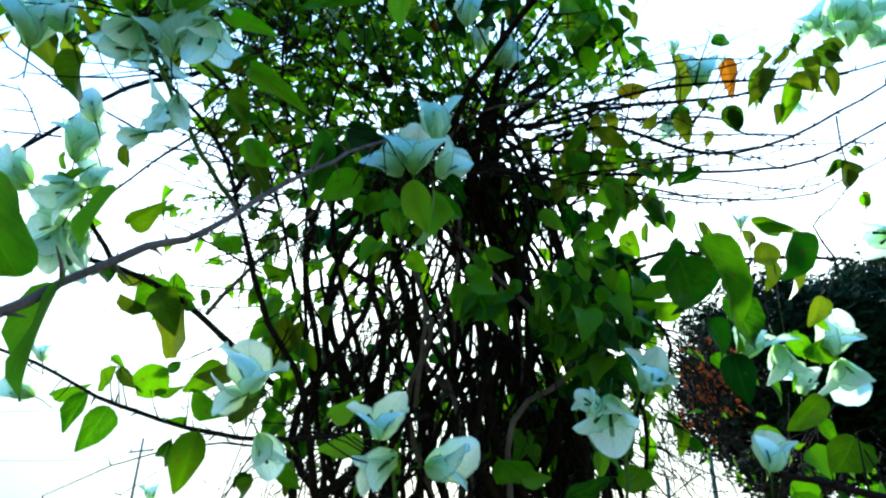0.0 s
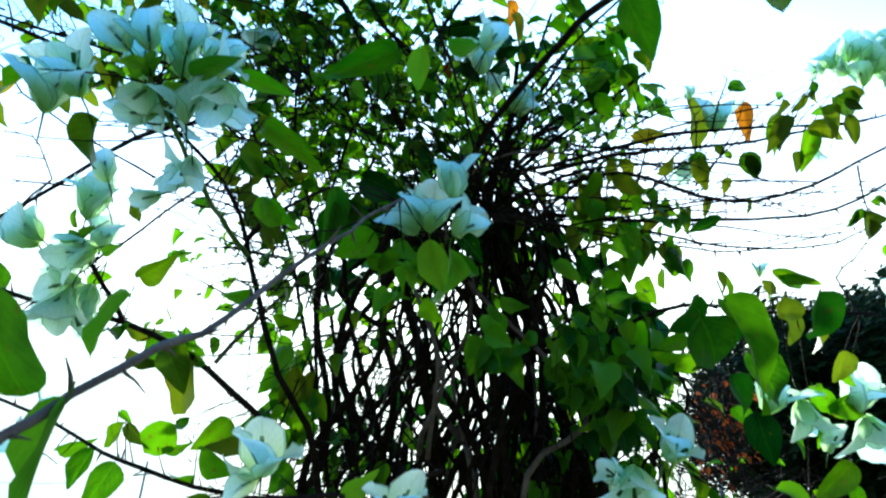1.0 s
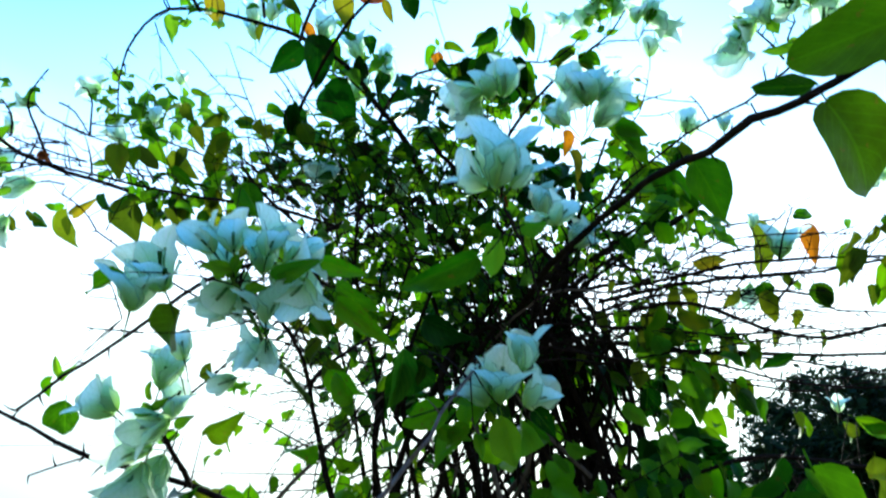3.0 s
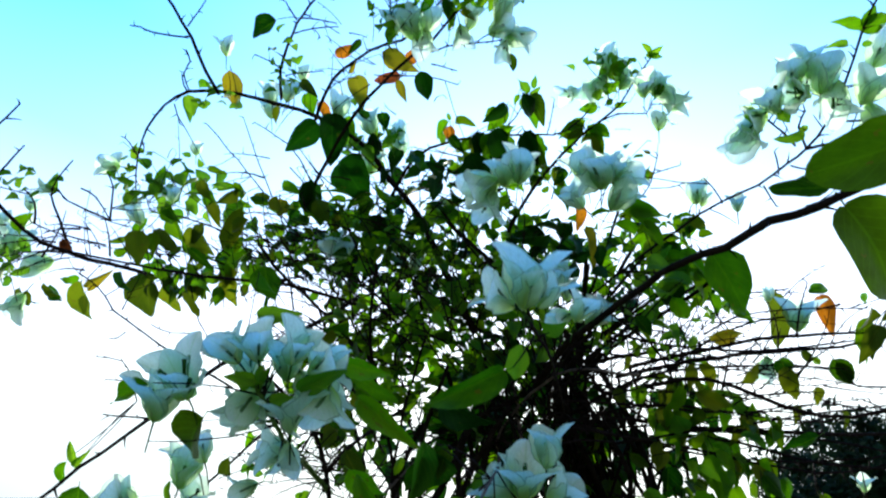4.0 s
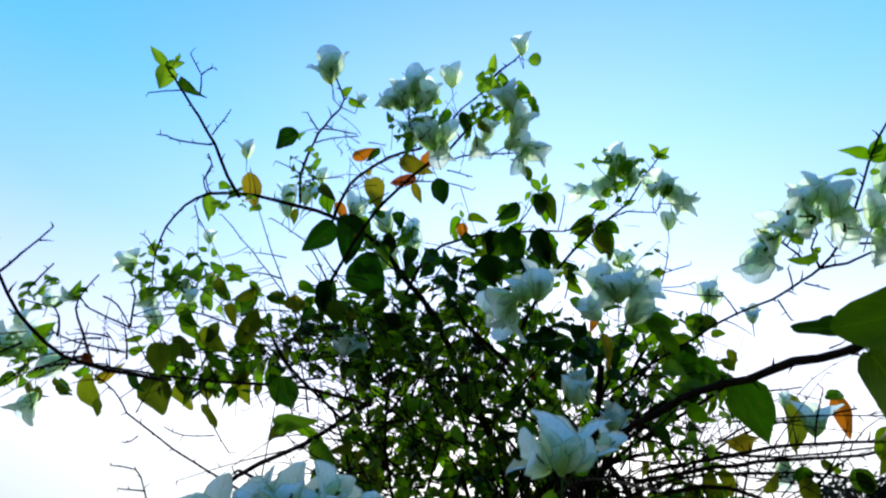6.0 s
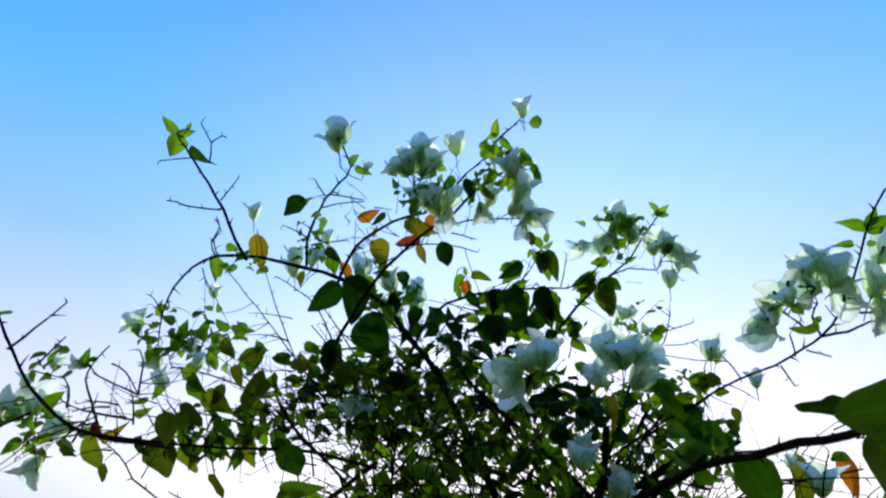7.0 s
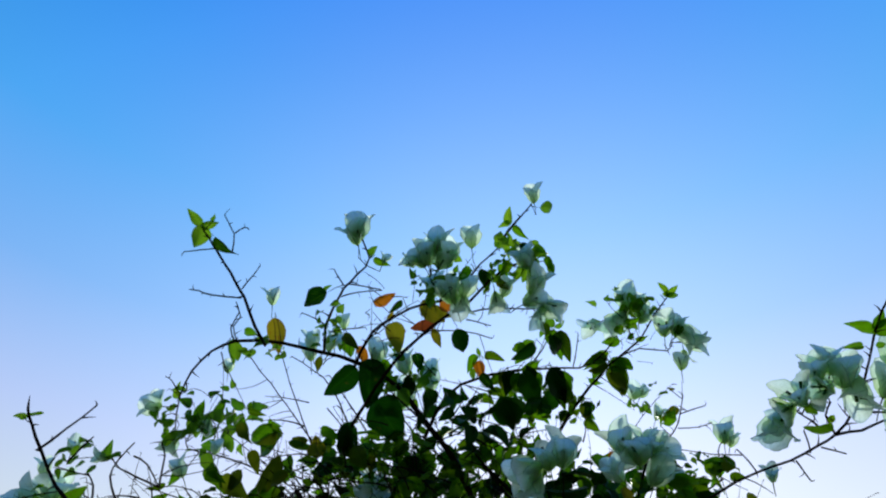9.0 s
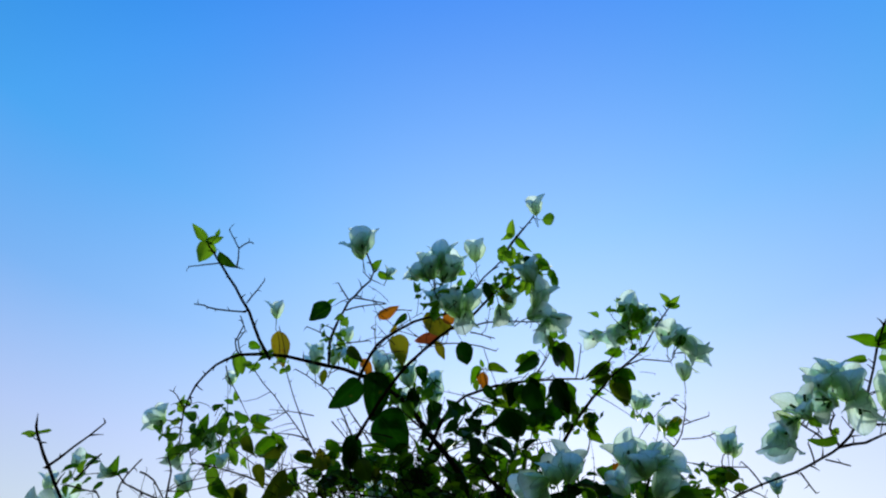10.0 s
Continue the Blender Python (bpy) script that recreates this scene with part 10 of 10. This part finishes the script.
stalk((0.133, 0.918, 2.671), (0.142, 0.938, 2.684), 0.01)
stalk((0.068, 0.928, 2.603), (0.067, 0.954, 2.613), -0.08)
stalk((0.255, 0.886, 2.538), (0.257, 0.934, 2.581), -0.01)
stalk((0.311, 0.949, 2.475), (0.268, 0.902, 2.448), 0.07)
stalk((0.311, 0.949, 2.475), (0.295, 0.891, 2.450), -0.04)
stalk((0.185, 0.939, 2.473), (0.241, 0.931, 2.425), -0.01)
stalk((0.180, 0.943, 2.469), (0.219, 0.913, 2.429), -0.01)
stalk((0.175, 0.946, 2.465), (0.153, 0.894, 2.429), -0.05)
stalk((0.312, 0.974, 2.448), (0.345, 0.950, 2.410), 0.03)
stalk((0.312, 0.974, 2.448), (0.311, 0.968, 2.381), -0.05)
stalk((0.149, 0.904, 2.323), (0.233, 0.885, 2.386), 0.10)
stalk((0.159, 0.887, 2.324), (0.232, 0.883, 2.313), 0.08)
stalk((0.185, 0.939, 2.473), (0.169, 0.895, 2.465), -0.05)
stalk((0.032, 0.881, 2.156), (0.044, 0.802, 2.247), -0.10)
stalk((0.032, 0.881, 2.156), (0.097, 0.863, 2.191), -0.11)
stalk((-0.093, 0.967, 2.250), (-0.080, 0.852, 2.249), 0.08)
stalk((0.529, 0.878, 2.200), (0.532, 0.850, 2.179), -0.02)
stalk((0.469, 0.888, 2.202), (0.500, 0.824, 2.220), -0.09)
stalk((0.563, 0.871, 2.198), (0.577, 0.811, 2.225), -0.11)
stalk((0.502, 0.883, 2.201), (0.515, 0.840, 2.199), 0.07)
stalk((0.529, 0.878, 2.200), (0.532, 0.832, 2.186), -0.07)
stalk((-0.079, 0.551, 2.619), (-0.079, 0.533, 2.623), 0.10)
stalk((-0.054, 0.538, 2.616), (-0.059, 0.509, 2.636), -0.03)
stalk((-0.133, 0.568, 2.635), (-0.123, 0.542, 2.615), 0.03)
stalk((-0.039, 0.532, 2.613), (-0.018, 0.518, 2.611), -0.04)
stalk((-0.103, 0.570, 2.614), (-0.105, 0.549, 2.584), 0.04)
stalk((-0.136, 0.570, 2.632), (-0.141, 0.543, 2.623), -0.09)
stalk((-0.211, 0.578, 2.617), (-0.211, 0.570, 2.610), -0.06)
stalk((-0.261, 0.640, 2.609), (-0.265, 0.615, 2.615), -0.09)
stalk((-0.042, 0.580, 2.549), (-0.031, 0.585, 2.531), -0.10)
stalk((-0.386, 0.653, 2.577), (-0.383, 0.675, 2.590), 0.02)
stalk((-0.418, 0.699, 2.568), (-0.422, 0.710, 2.568), 0.12)

# the mass of leaves and twigs that nobody could count
def build_mass():
    FILL.sort(key=lambda q: q[1].y)
    single = max(0, min(len(FILL), 295 - leaf_count))
    rng = random.Random(8)
    for kind, p, along, normal, size, wide in FILL[:single]:
        leaf(kind, p, p + along.normalized() * size, normal, wide)
    groups = {}
    for kind, p, along, normal, size, wide in FILL[single:]:
        v0, f0, uv0 = LEAF_GEOMETRY[rng.randrange(8)]
        m = frame_from(p, along, normal, size, wide)
        v, f, uv = groups.setdefault(kind, ([], [], []))
        b = len(v)
        v.extend(m @ q for q in v0)
        uv.extend(uv0)
        f.extend(tuple(b + i for i in face) for face in f0)
    for kind, (v, f, uv) in groups.items():
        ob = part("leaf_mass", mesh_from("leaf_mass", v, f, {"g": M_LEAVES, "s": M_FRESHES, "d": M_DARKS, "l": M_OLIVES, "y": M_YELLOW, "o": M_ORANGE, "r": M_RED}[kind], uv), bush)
        ob.matrix_basis = HOME
        tagged(ob, kind="stuff")
    ob = part("twig_tangle", TWIGS.mesh("twig_tangle", M_TWIG), bush)
    ob.matrix_basis = HOME
    tagged(ob, kind="stuff")


build_mass()


# ---- the ground ----
def build_ground():
    n, verts, faces = 48, [], []
    radii = [0.0] + [0.6 * 1.19 ** i for i in range(52)]
    for i, r in enumerate(radii):
        for k in range(n):
            a = 2 * math.pi * k / n
            x, y = r * math.cos(a), 1 + r * math.sin(a)
            z = 0.02 * noise.noise(Vector((x * 0.9, y * 0.9, 0))) if r < 40 else 0.0
            verts.append((x, y, z))
    for i in range(len(radii) - 1):
        for k in range(n):
            a, b = i * n + k, i * n + (k + 1) % n
            faces.append((a, b, b + n, a + n) if i else (a, b + n, a + n))
    tagged(new("ground", mesh_from("ground", verts, faces, M_GROUND)), "bare earth with thin grass under the bush", "ground", kind="structure")


build_ground()


# ---- distance: tree, poles and cables ----
def tree(x, y, height, spread, seed, clumps):
    rng = random.Random(seed)
    root = tagged(new("tree"), "dark dense broad-crowned tree standing in the distance", "tree")
    root.location = (x, y, 0)
    t = Tubes()
    t.tube(smooth_line([(0, 0, -0.1), (0.1, 0, height * 0.2), (-0.1, 0.1, height * 0.42)], 0.5), 0.34, 0.2, 9, 0.1, rng)
    part("trunk", t.mesh("trunk", M_TRUNK), root)
    heads = []
    for i in range(11):
        a = i * 2.4
        reach = spread * rng.uniform(0.35, 0.8)
        z = height * rng.uniform(0.5, 0.86)
        tip = Vector((math.cos(a) * reach, math.sin(a) * reach, z))
        lt = Tubes()
        lt.tube(smooth_line([(0, 0, height * rng.uniform(0.3, 0.4)), tip * 0.5 + Vector((0, 0, height * 0.1)), tip], 0.4), 0.12, 0.03, 6, 0.1, rng)
        part("limb", lt.mesh("limb", M_TRUNK), root)
        heads.append(tip)
    v, f, uv = [], [], []
    for i in range(clumps):
        while True:
            q = Vector([rng.uniform(-1, 1) for _ in range(3)])
            if q.length <= 1:
                break
        c = Vector((q.x * spread, q.y * spread, height * 0.655 + q.z * height * 0.33))
        c += Vector([rng.gauss(0, 0.25) for _ in range(3)])
        rad = rng.uniform(0.5, 1.0)
        for _ in range(170):
            p = c + Vector([rng.gauss(0, rad * 0.36) for _ in range(3)])
            s = rng.uniform(0.08, 0.23)
            along = Vector([rng.uniform(-1, 1) for _ in range(3)]).normalized() * s
            wide = along.orthogonal().normalized() * s * 0.42
            b = len(v)
            v += [p - along, p + wide, p + along, p - wide]
            uv += [(0.5, 0), (1, 0.5), (0.5, 1), (0, 0.5)]
            f.append((b, b + 1, b + 2, b + 3))
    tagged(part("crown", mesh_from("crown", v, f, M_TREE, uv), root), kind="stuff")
    return root


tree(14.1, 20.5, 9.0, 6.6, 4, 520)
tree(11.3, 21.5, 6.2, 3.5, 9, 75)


def pole(x, y, height, radius, arm, lean=(0.0, 0.0)):
    ob = tagged(new("utility_pole"), "slim weathered grey utility pole far behind the bush", "pole")
    ob.location = (x, y, 0)
    t = Tubes()
    t.tube([Vector((0, 0, -0.3)), Vector((lean[0] / 2, lean[1] / 2, height / 2)), Vector((lean[0], lean[1], height))], radius, radius * 0.75, 10)
    part("shaft", t.mesh("shaft", M_POLE), ob)
    if arm:
        c = Tubes()
        top = Vector((lean[0], lean[1], height))
        c.tube([top + Vector((-arm, 0, -1.0)), top + Vector((arm, 0, -0.8))], 0.06, 0.06, 6)
        part("crossarm", c.mesh("crossarm", M_POLE), ob)
        for s in (-0.85, 0.0, 0.85):
            k = Tubes()
            k.tube([top + Vector((arm * s, 0, -0.9)), top + Vector((arm * s, 0, -0.72))], 0.05, 0.03, 6)
            part("insulator", k.mesh("insulator", M_POLE), ob)
    return ob


def cable(a, b, sag, radius=0.016):
    a, b = Vector(a), Vector(b)
    t = Tubes()
    t.tube([a.lerp(b, i / 16) - Vector((0, 0, sag * 4 * (i / 16) * (1 - i / 16))) for i in range(17)], radius, radius, 5)
    return tagged(new("power_cable", t.mesh("power_cable", M_WIRE)), "thin dark overhead power cable against the sky", "cable", "overhead cables")


pole(-22.44, 50.21, 6.71, 0.10, 0.9, (0.25, 0.0))
cable((-22.212, 50.315, 5.594), (-35.418, 50.888, 5.318), 0.3)
cable((-28.126, 31.192, 8.431), (1.707, 41.965, 12.420), 0.35, 0.014)
cable((-27.640, 31.623, 5.908), (1.654, 41.967, 8.848), 0.3, 0.014)
pole(-28.13, 31.19, 8.68, 0.10, 0.0)
pole(1.71, 41.97, 12.67, 0.10, 0.0)
pole(10.91, 27.95, 4.11, 0.11, 0.0)
pole(10.46, 32.35, 3.11, 0.11, 0.0)
